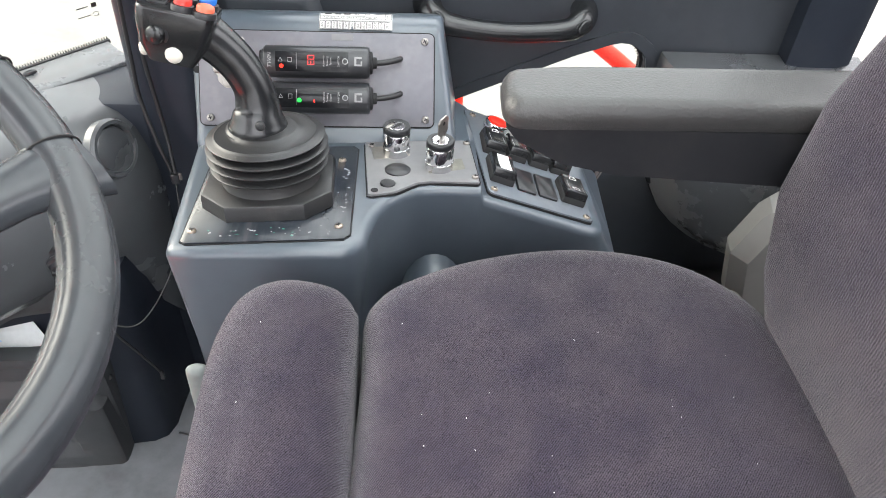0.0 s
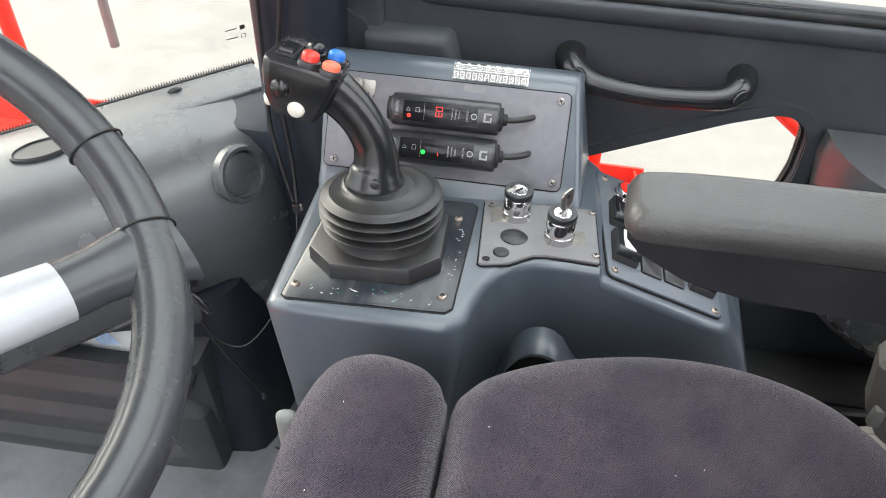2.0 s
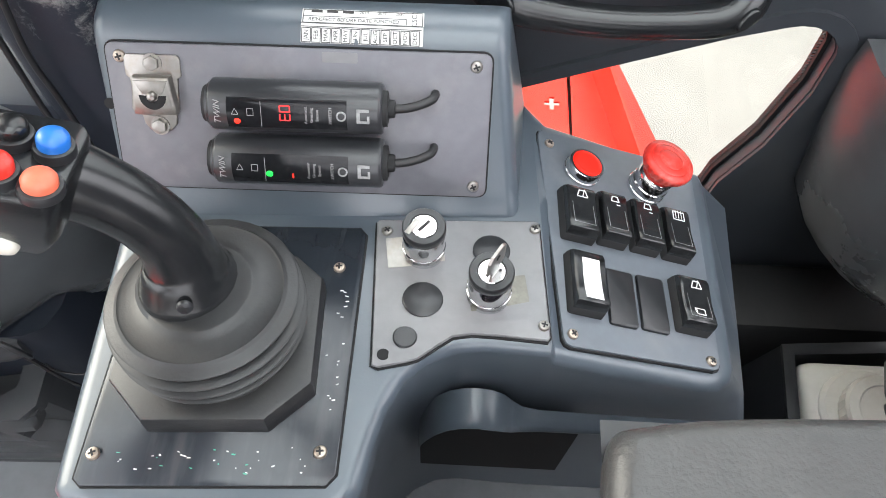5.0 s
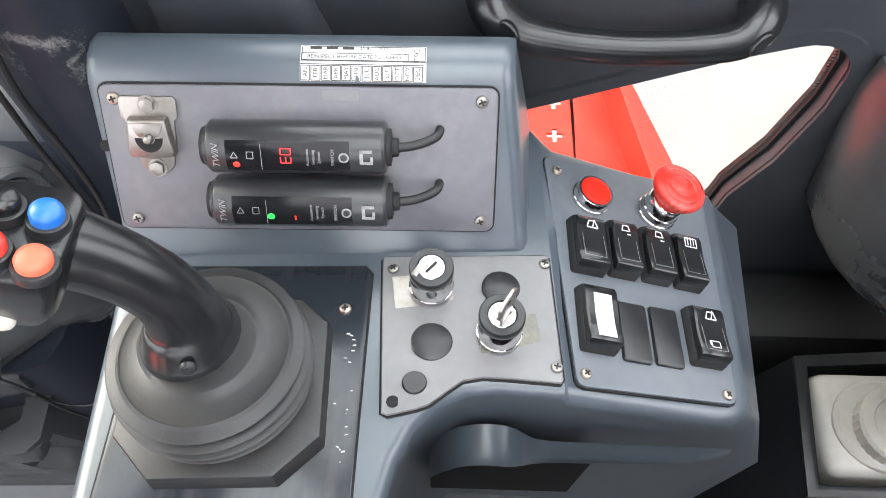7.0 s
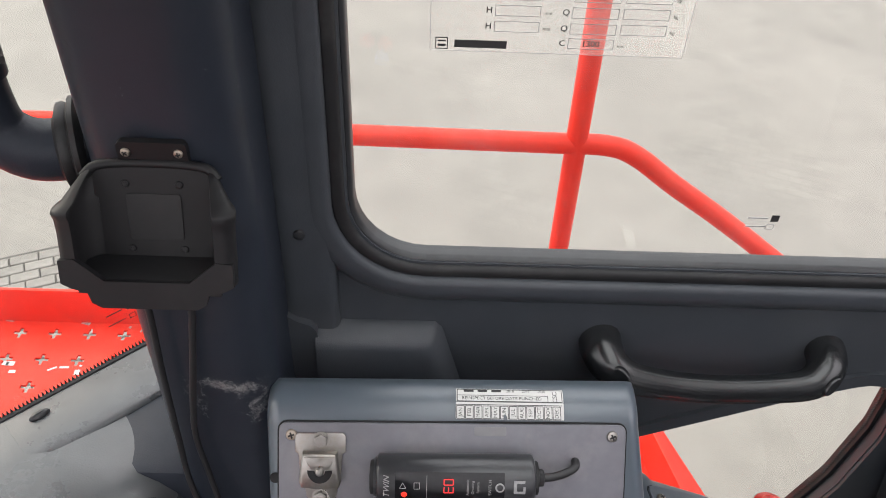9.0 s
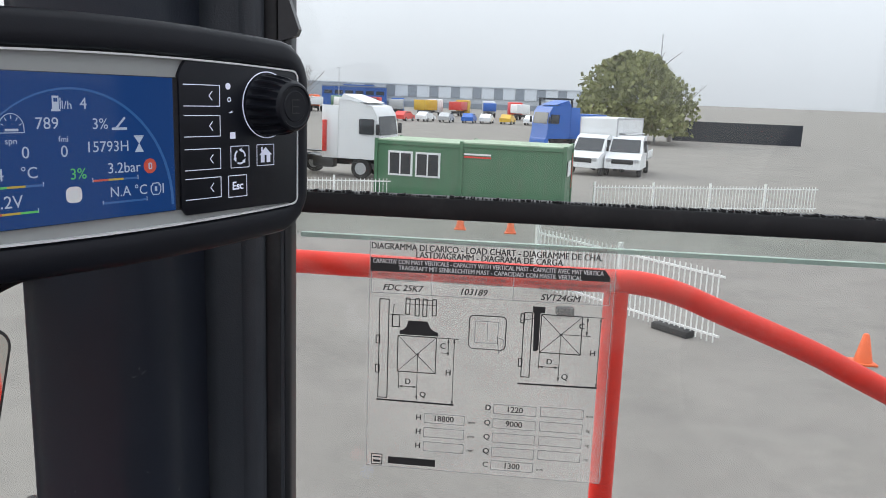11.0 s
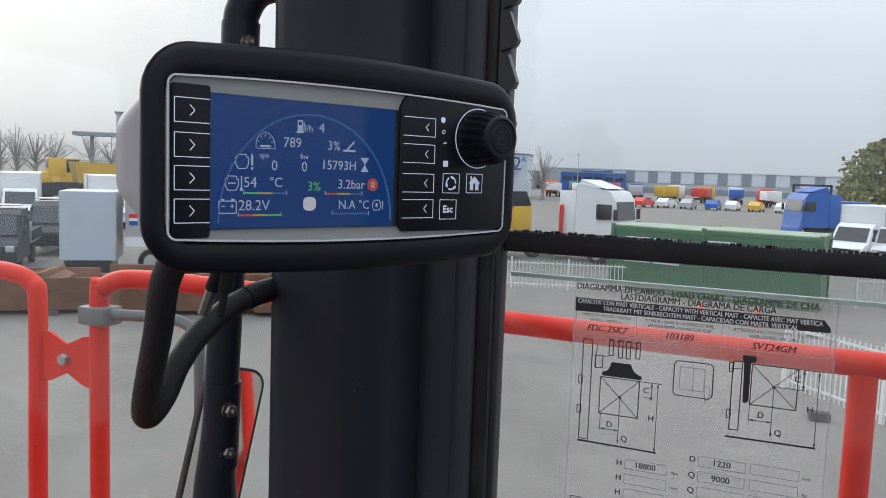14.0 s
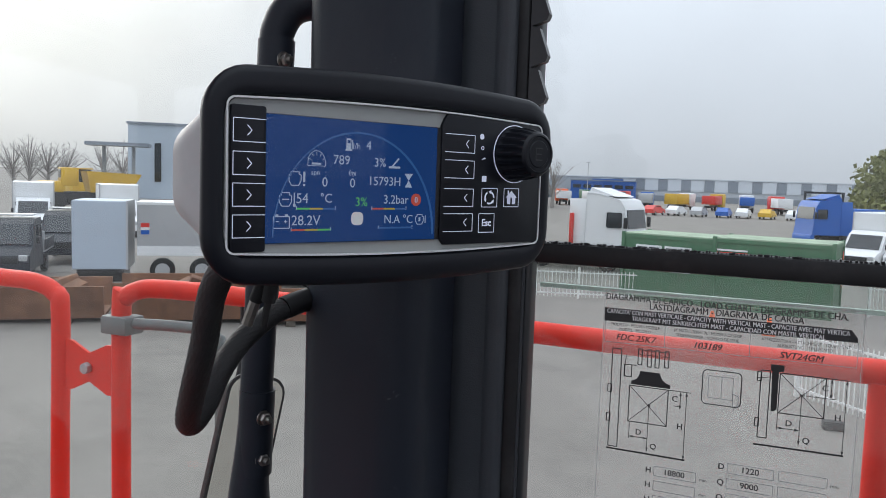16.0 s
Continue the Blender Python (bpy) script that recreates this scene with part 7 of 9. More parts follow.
part("band", loft([mring(OW - 0.001, OH - 0.001, 0.004, OB, 0.0), mring(OW - 0.001, OH - 0.001, 0.004, OB, 0.0008), mring(OW - 0.012, OH - 0.010, 0.004, OB, 0.0009)]), M_MONBAND, mon, "silver-grey face")
LX0, LX1, LV0, LV1 = 0.0092, 0.1038, -0.0067, 0.0496
SURR = [(LX0 - 0.0003, LV0 - 0.0003), (0.1068, LV0 - 0.0003), (0.1068, LV1 + 0.0003), (LX0 - 0.0003, LV1 + 0.0003)]
part("screen", prism(SURR, 0.0012, 0, 0.0006), M_MATT, mon, "dark screen surround")
lcd = part("lit_area", prism([(LX0, LV0), (LX1, LV0), (LX1, LV1), (LX0, LV1)], 0.0003, 0, 0.0019), M_LCD, mon, "lit blue display")
gp_ = part("screen_glass", prism(SURR, 0.0004, 0, 0.0030), pane_glass("screen_glass", (0.99, 0.99, 0.99), 0.35, 0.0), mon, "glossy cover glass")
gp_.visible_shadow = False
part("key_panel", prism(rrect(0.0162, 0.0627, 0.0012, 3, 0.0010, 0.02115), 0.0022, 0.0004, 0.0006), M_MONBLACK, mon, "black key strip")
RP = [(0.1066, -0.0060), (0.1098, -0.0098), (0.1777, -0.0098), (0.1785, -0.0085), (0.1785, 0.0540), (0.1775, 0.0553), (0.140, 0.0565), (0.1105, 0.0572), (0.1085, 0.0548), (0.1066, 0.0510)]
part("key_panel", prism(RP, 0.0022, 0.0004, 0.0006), M_MONBLACK, mon, "black key field")
Z = 0.0029
for v in (0.0419, 0.0279, 0.0145, 0.0010):
    b = part("soft_key", frame_lines(0.0150, 0.0098, 0.00035, 0.0013, v, "tbl"), M_ICON, mon, "outlined key with an arrow", pose(0, 0, Z), smooth=0)
    bm = merge(line2((-0.001, 0.0022), (0.0011, 0), 0.0004), line2((-0.001, -0.0022), (0.0011, 0), 0.0004))
    part("arrow", bm, M_ICON, b, m=pose(0.0012, v, 0), smooth=0)
for v in (0.0426, 0.0293, 0.0146, 0.0016):
    b = part("soft_key", frame_lines(0.0200, 0.0092, 0.00035, 0.1188, v, "tbr"), M_ICON, mon, "outlined key with an arrow", pose(0, 0, Z), smooth=0)
    bm = merge(line2((0.001, 0.0020), (-0.0009, 0), 0.0004), line2((0.001, -0.0020), (-0.0009, 0), 0.0004))
    part("arrow", bm, M_ICON, b, m=pose(0.1236, v, 0), smooth=0)
for x, v, kind in ((0.1405, 0.0148, "cycle"), (0.1568, 0.0150, "home"), (0.1389, 0.0012, "esc")):
    b = part("function_key", frame_lines(0.0112, 0.0100, 0.00035), M_ICON, mon, "outlined function key", pose(x, v, Z), smooth=0)
    bm = bmesh.new()
    if kind == "home":
        merge(bm, prism([(-0.0042, 0), (0, 0.0038), (0.0042, 0)], 0.0001))
        merge(bm, box(0.0024, 0.0036, 0.0001, at=(-0.0019, -0.0018, 0.00005)))
        merge(bm, box(0.0024, 0.0036, 0.0001, at=(0.0019, -0.0018, 0.00005)))
        merge(bm, box(0.0010, 0.0022, 0.0001, at=(-0.0024, 0.0028, 0.00005)))
    elif kind == "cycle":
        for q in range(3):
            for w in range(3):
                a = q * 2.0944 + 0.45 * w
                merge(bm, line2((0.0032 * math.cos(a), 0.0032 * math.sin(a)), (0.0032 * math.cos(a + 0.45), 0.0032 * math.sin(a + 0.45)), 0.0009))
            a = q * 2.0944 + 1.45
            merge(bm, prism([(0.0032 * math.cos(a) + 0.0012 * math.cos(a + u), 0.0032 * math.sin(a) + 0.0012 * math.sin(a + u)) for u in (1.57, -0.6, 3.7)], 0.0001))
    else:
        bm = text("Esc", 0.0052, bold=0.00012)
    part("symbol", bm, M_ICON, b, smooth=0)
part("status_dot", lathe([(0.0015, 0), (0.0015, 0.0001), (0.0001, 0.0001)], 16), M_ICON, mon, m=pose(0.1337, 0.0470, Z))
part("status_ring", lathe([(0.0011, 0), (0.0011, 0.0001), (0.0007, 0.0001), (0.0007, 0)], 16, False), M_ICON, mon, m=pose(0.1343, 0.0410, Z))
part("status_mark", merge(line2((-0.0013, -0.0002), (0.0013, 0.0002), 0.0003), line2((-0.0004, 0.0), (0.0006, 0.0007), 0.0003)), M_ICON, mon, m=pose(0.1354, 0.0353, Z), smooth=0)
part("status_square", box(0.0032, 0.0030, 0.0001), M_ICON, mon, m=pose(0.1362, 0.0248, Z))
part("knob_ring", lathe([(0.0158, 0), (0.0158, 0.0002), (0.0153, 0.0002), (0.0153, 0)], 48, False), M_ICON, mon, m=pose(0.1580, 0.0388, Z))
rings = []
for z, k, fl in ((0.0, 1.0, 0), (0.0015, 1.0, 0), (0.003, 0.99, 1), (0.010, 0.95, 1), (0.0150, 0.88, 1), (0.0178, 0.80, 0), (0.0190, 0.72, 0), (0.0192, 0.66, 0), (0.0186, 0.63, 0), (0.0186, 0.50, 0), (0.0190, 0.47, 0)):
    rings.append([(0.0146 * k * (1 - (0.07 if (j // 2) % 2 and fl else 0)) * math.cos(2 * math.pi * j / 80), 0.0146 * k * (1 - (0.07 if (j // 2) % 2 and fl else 0)) * math.sin(2 * math.pi * j / 80), z) for j in range(80)])
knob = part("knob", loft(rings), M_MONBLACK, mon, "ribbed black turning knob", pose(0.1580, 0.0388, 0.0026), smooth=30)
part("mark", merge(frame_lines(0.0050, 0.0062, 0.0006, sides="tbl"), box(0.004, 0.0006, 0.0001)), M_BLACK, knob, m=pose(0, 0, 0.0191), smooth=0)

# what the display shows
ZT = 0.00245


def shown(s, x, v, size, material=None, align="CENTER"):
    part("lettering", text(s, size, align, depth=0.00003), material or M_LCDTXT, lcd, m=pose(x, v, ZT), smooth=0)


def outline(name, pts, x, v, t=0.0004, more=None):
    """A line drawing on the display: a closed run of thin bars, with extra pieces merged in."""
    bm = bmesh.new()
    for a, b in zip(pts, pts[1:] + pts[:1]):
        merge(bm, line2(a, b, t))
    for extra in more or ():
        merge(bm, extra)
    return part(name, bm, M_LCDTXT, lcd, m=pose(x, v, ZT), smooth=0)


shown("4", 0.0623, 0.0384, 0.0062)
shown("789", 0.0474, 0.0310, 0.0062)
shown("3%", 0.0690, 0.0306, 0.0060)
shown("spn", 0.0337, 0.0250, 0.0033)
shown("fmi", 0.0535, 0.0252, 0.0033)
shown("0", 0.0387, 0.0206, 0.0062)
shown("0", 0.0536, 0.0205, 0.0062)
shown("15793H", 0.0720, 0.0217, 0.0060)
shown("54", 0.0272, 0.0130, 0.0064)
shown("°C", 0.0396, 0.0132, 0.0060)
shown("3%", 0.0588, 0.0117, 0.0060, M_LCDGREEN)
shown("3.2bar", 0.0790, 0.0130, 0.0060)
shown("28.2V", 0.0292, 0.0031, 0.0064)
shown("N.A °C", 0.0808, 0.0034, 0.0058)
shown("l/h", 0.0555, 0.0378, 0.0044)
for x, v, ms in ((0.0345, 0.0086, (M_LCDGREEN, M_LCDYEL, M_LCDARC)), (0.0320, -0.0010, (M_LCDRED, M_LCDYEL, M_LCDGREEN)), (0.0750, 0.0087, (M_LCDRED, M_LCDYEL, M_LCDARC)), (0.0790, -0.0006, (M_LCDARC, M_LCDARC, M_LCDARC))):
    for k, m_ in enumerate(ms):
        part("gauge_bar", box(0.0068, 0.0008, 0.0001, at=(x + 0.0068 * (k - 1), v, 0)), m_, lcd, m=pose(0, 0, ZT), smooth=0)
    part("gauge_tick", merge(box(0.0003, 0.0018, 0.0001, at=(x - 0.0102, v + 0.0003, 0)), box(0.0003, 0.0018, 0.0001, at=(x + 0.0102, v + 0.0003, 0))), M_LCDTXT, lcd, m=pose(0, 0, ZT), smooth=0)
part("gauge_arc", tube([(0.0575 + 0.0445 * math.cos(radians(a)), -0.004 + 0.0480 * math.sin(radians(a)), 0.0022) for a in range(0, 181, 6)], 0.00085, 5, 1, 0.3), M_LCDARC, lcd)
dome = [(0.0045 * math.cos(radians(a)), 0.0052 * math.sin(radians(a)) - 0.0012) for a in range(0, 181, 15)] + [(-0.0045, -0.0028), (0.0045, -0.0028)]
outline("dial_icon", dome, 0.0342, 0.0308, 0.00028, [line2((0.0030 * math.cos(radians(a)), 0.0032 * math.sin(radians(a)) - 0.0012), (0.0040 * math.cos(radians(a)), 0.0046 * math.sin(radians(a)) - 0.0012), 0.0003) for a in (20, 55, 90, 125, 160)] + [box(0.0048, 0.0009, 0.0001, at=(0, -0.0018, 0))])
part("pump_icon", merge(merge(box(0.0026, 0.0050, 0.0001, at=(0, 0.0002, 0)), box(0.0036, 0.0008, 0.0001, at=(0, -0.0026, 0))), line2((0.0019, 0.002), (0.0019, -0.0022), 0.0004)), M_LCDTXT, lcd, m=pose(0.0511, 0.0386, ZT), smooth=0)
part("pump_window", box(0.0015, 0.0014, 0.0001), M_LCD, lcd, m=pose(0.0511, 0.0398, ZT + 0.00012), smooth=0)
part("pedal_icon", merge(box(0.0068, 0.0010, 0.0001, at=(0, -0.0020, 0)), line2((-0.0012, -0.0015), (0.0026, 0.0024), 0.0008)), M_LCDTXT, lcd, m=pose(0.0775, 0.0308, ZT), smooth=0)
part("glass_icon", merge(prism([(-0.0021, 0.0030), (0.0021, 0.0030), (0.0, 0.0002)], 0.0001), merge(prism([(-0.0021, -0.0032), (0.0021, -0.0032), (0.0, 0.0004)], 0.0001), box(0.0046, 0.0005, 0.0001, at=(0, 0.0033, 0)))), M_LCDTXT, lcd, m=pose(0.0863, 0.0224, ZT), smooth=0)
ENG = [(-0.0030, 0.0018), (-0.0020, 0.0018), (-0.0020, 0.0030), (0.0020, 0.0030), (0.0020, 0.0018), (0.0030, 0.0018), (0.0030, -0.0010), (0.0018, -0.0030), (-0.0018, -0.0030), (-0.0030, -0.0010)]
outline("engine_icon", ENG, 0.0234, 0.0220, 0.0004, [box(0.0010, 0.0046, 0.0001, at=(0.0046, 0.0008, 0)), box(0.0010, 0.0010, 0.0001, at=(0.0046, -0.0028, 0))])
outline("coolant_icon", ENG, 0.0188, 0.0127, 0.0004, [box(0.0036, 0.0005, 0.0001), box(0.0006, 0.0052, 0.0001, at=(0.0044, 0.0004, 0)), box(0.0013, 0.0013, 0.0001, at=(0.0044, -0.0026, 0))])
outline("battery_icon", [(-0.0039, 0.0022), (0.0039, 0.0022), (0.0039, -0.0030), (-0.0039, -0.0030)], 0.0170, 0.0029, 0.00045, [box(0.0016, 0.0007, 0.0001, at=(-0.0024, 0.0028, 0)), box(0.0016, 0.0007, 0.0001, at=(0.0024, 0.0028, 0)), box(0.0015, 0.0004, 0.0001, at=(-0.0020, 0, 0)), box(0.0015, 0.0004, 0.0001, at=(0.0020, 0, 0)), box(0.0004, 0.0015, 0.0001, at=(0.0020, 0, 0))])
part("oil_icon", lathe([(0.0031, 0), (0.0031, 0.0001), (0.0002, 0.0001)], 20), M_LCDRED, lcd, m=pose(0.0912, 0.0132, ZT))
part("oil_mark", frame_lines(0.0012, 0.0022, 0.0005), M_LCDTXT, lcd, m=pose(0.0912, 0.0132, ZT + 0.0002), smooth=0)
outline("filter_icon", [(0.8 * x, 0.8 * y) for x, y in ENG], 0.0938, 0.0034, 0.0004, [box(0.0011, 0.0020, 0.0001), box(0.0005, 0.0040, 0.0001, at=(0.0036, 0, 0))])
part("level_icon", prism(rrect(0.0066, 0.0062, 0.0022, 4), 0.0001), M_WHITE, lcd, m=pose(0.0566, 0.0040, ZT), smooth=0)

hose = thing("cable_hose", pose(-0.13, 0.945, 1.08), "black braided cable hose hanging in a loop under the monitor", "cable")
path = smooth_path([(-0.062, 0.900, 1.205), (-0.079, 0.902, 1.180), (-0.092, 0.910, 1.147), (-0.113, 0.925, 1.112), (-0.127, 0.937, 1.091), (-0.131, 0.946, 1.0855), (-0.1275, 0.954, 1.096), (-0.126, 0.966, 1.115), (-0.124, 0.983, 1.131), (-0.118, 1.002, 1.1445), (-0.1135, 1.018, 1.151)], 14)
rings, up = [], None
for i, p in enumerate(path):                     # a fine braid crosses over the sleeve
    t = (path[min(i + 1, len(path) - 1)] - path[max(i - 1, 0)]).normalized()
    up = t.orthogonal().normalized() if up is None else (up - t * up.dot(t)).normalized()
    rings.append([p + 0.0079 * (1.0 if (j // 2 + i // 2) % 2 else 0.955) * (math.cos(2 * math.pi * j / 64) * up + math.sin(2 * math.pi * j / 64) * t.cross(up)) for j in range(64)])
part("sleeve", loft(rings), M_BRAID, hose, "ribbed braided sleeve", worldly=True, smooth=35)
part("ferrule", tube([(-0.1135, 1.018, 1.151), (-0.109, 1.034, 1.1545), (-0.104, 1.05, 1.156)], 0.0084, 12, 3), M_SEAL, hose, worldly=True)
for x0, x1, mt in ((-0.066, -0.078, M_ZINC), (-0.060, -0.066, M_SEAL)):
    us = thing("data_plug", pose(x1, 0.93, 1.15), "loose cable plug hanging under the monitor", "plug", "loose plugs")
    part("grip", tube([(x0, 0.928, 1.200), (x0, 0.93, 1.185), ((x0 + x1) / 2, 0.931, 1.172)], 0.0042, 10), M_MATT, us, worldly=True)
    part("contact", tube([((x0 + x1) / 2, 0.931, 1.172), (x1, 0.931, 1.157)], 0.0034 if mt is M_ZINC else 0.0022, 8, 1), mt, us, worldly=True)

# ---------------------------------------------------------------- load chart on the glass
chm = fr((0.095, WY + 0.0112, 1.0085), (1, 0, 0), (0, -1, 0))
chart = thing("load_chart", chm, "transparent printed load chart stuck to the window", "sticker")
CW, CH = 0.1605, 0.1620
part("film", prism(rrect(CW * 1.03, CH * 1.012, 0.003, 4, CW * 0.508, CH * 0.507), 0.0002), M_FILM, chart)


# chart drawing laid out on a sheet 1 wide and 1 high
def cl(a, b, t=0.0005):
    return line2((a[0] * CW, a[1] * CH), (b[0] * CW, b[1] * CH), t * 1.45, 0.0001)


def cbox(x0, y0, x1, y1, t=0.00045):
    bm = bmesh.new()
    for a, b in (((x0, y0), (x1, y0)), ((x1, y0), (x1, y1)), ((x1, y1), (x0, y1)), ((x0, y1), (x0, y0))):
        merge(bm, cl(a, b, t))
    return bm


def ctext(s, x, y, size, material=None, align="CENTER", bold=0.0, shear=0.0, sx=1.0):
    bm = text(s, size, align, bold, shear, 0.00005)
    bmesh.ops.scale(bm, vec=(sx, 1, 1), verts=bm.verts)
    if size > 0.004:            # heavier strokes
        second = bm.copy()
        bmesh.ops.translate(second, vec=(0.00022, 0.00004, 0.00002), verts=second.verts)
        merge(bm, second)
    part("lettering", bm, material or M_INK, chart, m=pose(x * CW, y * CH, 0.0004), smooth=0)


def lines(name, segs, t=0.00035, label="", material=None, boxes=()):
    bm = bmesh.new()
    for a, b in segs:
        merge(bm, cl(a, b, t))
    for q in boxes:
        merge(bm, cbox(*q))
    return part(name, bm, material or M_INK, chart, label, pose(0, 0, 0.0003), smooth=0)


def arrow_head(bm, x, y, dx, dy, size=0.018):
    merge(bm, prism([(x * CW, y * CH), ((x - dx * size - dy * size * 0.3) * CW, (y - dy * size + dx * size * 0.3) * CH), ((x - dx * size + dy * size * 0.3) * CW, (y - dy * size - dx * size * 0.3) * CH)], 0.0001))


lines("border", [], 0.0002, "", M_GREYINK, [(-0.002, 0.0, 1.016, 1.008, 0.0002)])
ctext("DIAGRAMMA DI CARICO - LOAD CHART - DIAGRAMME DE CHA.", 0.48, 0.980, 0.0061, sx=0.865)
ctext("LASTDIAGRAMM - DIAGRAMA DE CARGA", 0.495, 0.951, 0.0061, sx=0.86)
part("black_strip", prism([(0.0, 0.873 * CH), (0.997 * CW, 0.885 * CH), (0.997 * CW, 0.902 * CH), (0.972 * CW, 0.933 * CH), (0.0, 0.931 * CH)], 0.0001, 0, 0.0003), M_INK, chart, smooth=0)
ctext("CAPACITA' CON MAST VERTICALE - CAPACITY WITH VERTICAL MAST - CAPACITE AVEC MAT VERTICA", 0.488, 0.917, 0.0044, M_WHITE, sx=0.755)
ctext("TRAGKRAFT MIT SENKRECHTEM MAST - CAPACIDAD CON MASTIL VERTICAL", 0.50, 0.892, 0.0044, M_WHITE, sx=0.80)
ctext("MODELLO - MODEL - MODELE", 0.135, 0.861, 0.0030, bold=0, sx=0.82)
ctext("MODELL - MODELO", 0.135, 0.841, 0.0030, bold=0, sx=0.82)
ctext("FDC 25K7", 0.137, 0.806, 0.0062, shear=0.25)
ctext("N° MATR. - SERIAL N. - NUMERO DE SERIE", 0.435, 0.862, 0.0030, bold=0, sx=0.78)
ctext("SERIENNUMMER - NUMERO DE SERIE", 0.435, 0.842, 0.0030, bold=0, sx=0.82)
ctext("103189", 0.436, 0.806, 0.0062, shear=0.25)
ctext("ATTREZZATURA - ATTACHMENT - EQUIPEMENT", 0.810, 0.862, 0.0030, bold=0, sx=0.80)
ctext("AUSRUSTUNG - IMPLEMENTO", 0.810, 0.842, 0.0030, bold=0, sx=0.82)
ctext("SVT24GM", 0.798, 0.804, 0.0062, shear=0.25)
lines("rule_line", [((0.005, 0.873), (0.005, 0.781)), ((0.262, 0.876), (0.262, 0.781)), ((0.604, 0.880), (0.604, 0.781)), ((0.005, 0.781), (1.0, 0.785)), ((1.0, 0.885), (1.0, 0.785))], 0.00025, "", M_GREYINK)
# the two mast drawings
lines("drawing", [((0.125, 0.441), (0.290, 0.600)), ((0.125, 0.600), (0.290, 0.441)), ((0.290, 0.600), (0.385, 0.600)), ((0.312, 0.535), (0.345, 0.535)), ((0.100, 0.690), (0.105, 0.735)), ((0.100, 0.690), (0.100, 0.635)), ((0.090, 0.690), (0.150, 0.690)), ((0.155, 0.760), (0.285, 0.760)), ((0.155, 0.740), (0.285, 0.740))], 0.0003, "mast side view",
      boxes=[(0.043, 0.318, 0.083, 0.755), (0.030, 0.560, 0.046, 0.595), (0.030, 0.430, 0.046, 0.465), (0.125, 0.441, 0.290, 0.600), (0.155, 0.695, 0.172, 0.765), (0.268, 0.695, 0.285, 0.765), (0.195, 0.690, 0.212, 0.765), (0.228, 0.690, 0.245, 0.765), (0.098, 0.638, 0.130, 0.690)])
bm = bmesh.new()
for a, b in (((0.342, 0.60), (0.342, 0.525)), ((0.367, 0.60), (0.367, 0.306)), ((0.1325, 0.441), (0.1325, 0.365)), ((0.212, 0.522), (0.212, 0.33)), ((0.1325, 0.375), (0.212, 0.375))):
    merge(bm, cl(a, b, 0.0003))
for q in ((0.342, 0.600, 0, 1), (0.342, 0.522, 0, -1), (0.367, 0.600, 0, 1), (0.367, 0.306, 0, -1), (0.1325, 0.375, -1, 0), (0.212, 0.375, 1, 0), (0.212, 0.318, 0, -1)):
    arrow_head(bm, *q)
part("dimension", bm, M_INK, chart, "dimension arrows", pose(0, 0, 0.0003), smooth=0)
lines("drawing", [((0.727, 0.567), (0.897, 0.731)), ((0.727, 0.731), (0.897, 0.567)), ((0.897, 0.731), (0.985, 0.731)), ((0.812, 0.650), (0.935, 0.650)), ((0.640, 0.700), (0.700, 0.712))], 0.0003, "tilted load view",
      boxes=[(0.727, 0.567, 0.897, 0.731), (0.655, 0.455, 0.690, 0.735), (0.642, 0.690, 0.657, 0.728), (0.642, 0.500, 0.657, 0.535)])
bm = bmesh.new()
for a, b in (((0.918, 0.731), (0.918, 0.65)), ((0.972, 0.731), (0.972, 0.43)), ((0.727, 0.567), (0.727, 0.495)), ((0.812, 0.650), (0.812, 0.455)), ((0.727, 0.505), (0.812, 0.505))):
    merge(bm, cl(a, b, 0.0003))
for q in ((0.918, 0.731, 0, 1), (0.918, 0.650, 0, -1), (0.972, 0.731, 0, 1), (0.972, 0.428, 0, -1), (0.727, 0.505, -1, 0), (0.812, 0.505, 1, 0), (0.812, 0.445, 0, -1)):
    arrow_head(bm, *q)
part("dimension", bm, M_INK, chart, "dimension arrows", pose(0, 0, 0.0003), smooth=0)
lines("ground_line", [((0.037, 0.308), (0.374, 0.306))], 0.0008)
lines("ground_line", [((0.642, 0.424), (0.978, 0.428))], 0.0008)
part("solid_drawing", prism([(x * CW, y * CH) for x, y in ((0.131, 0.606), (0.297, 0.606), (0.297, 0.622), (0.278, 0.628), (0.262, 0.640), (0.250, 0.668), (0.168, 0.668), (0.160, 0.640), (0.148, 0.628), (0.131, 0.622))], 0.0001), M_INK, chart, m=pose(0, 0, 0.0003), smooth=0)
part("solid_drawing", prism([(x * CW, y * CH) for x, y in ((0.712, 0.571), (0.722, 0.580), (0.722, 0.735), (0.741, 0.738), (0.741, 0.763), (0.690, 0.763), (0.690, 0.738), (0.696, 0.735), (0.700, 0.571))], 0.0001), M_INK, chart, m=pose(0, 0, 0.0003), smooth=0)
for x, y in ((0.212, 0.522), (0.812, 0.648)):
    part("load_point", lathe([(0.0010, 0), (0.0010, 0.0001), (0.0001, 0.0001)], 12), M_INK, chart, m=pose(x * CW, y * CH, 0.0003), smooth=0)
bpts = rrect(0.155 * CW, 0.145 * CH, 0.003, 4, 0.505 * CW, 0.637 * CH)
part("manual_symbol", tube([(*p, 0.0004) for p in bpts + bpts[:1]], 0.0004, 4, 1), M_INK, chart, "rounded square with an open book")
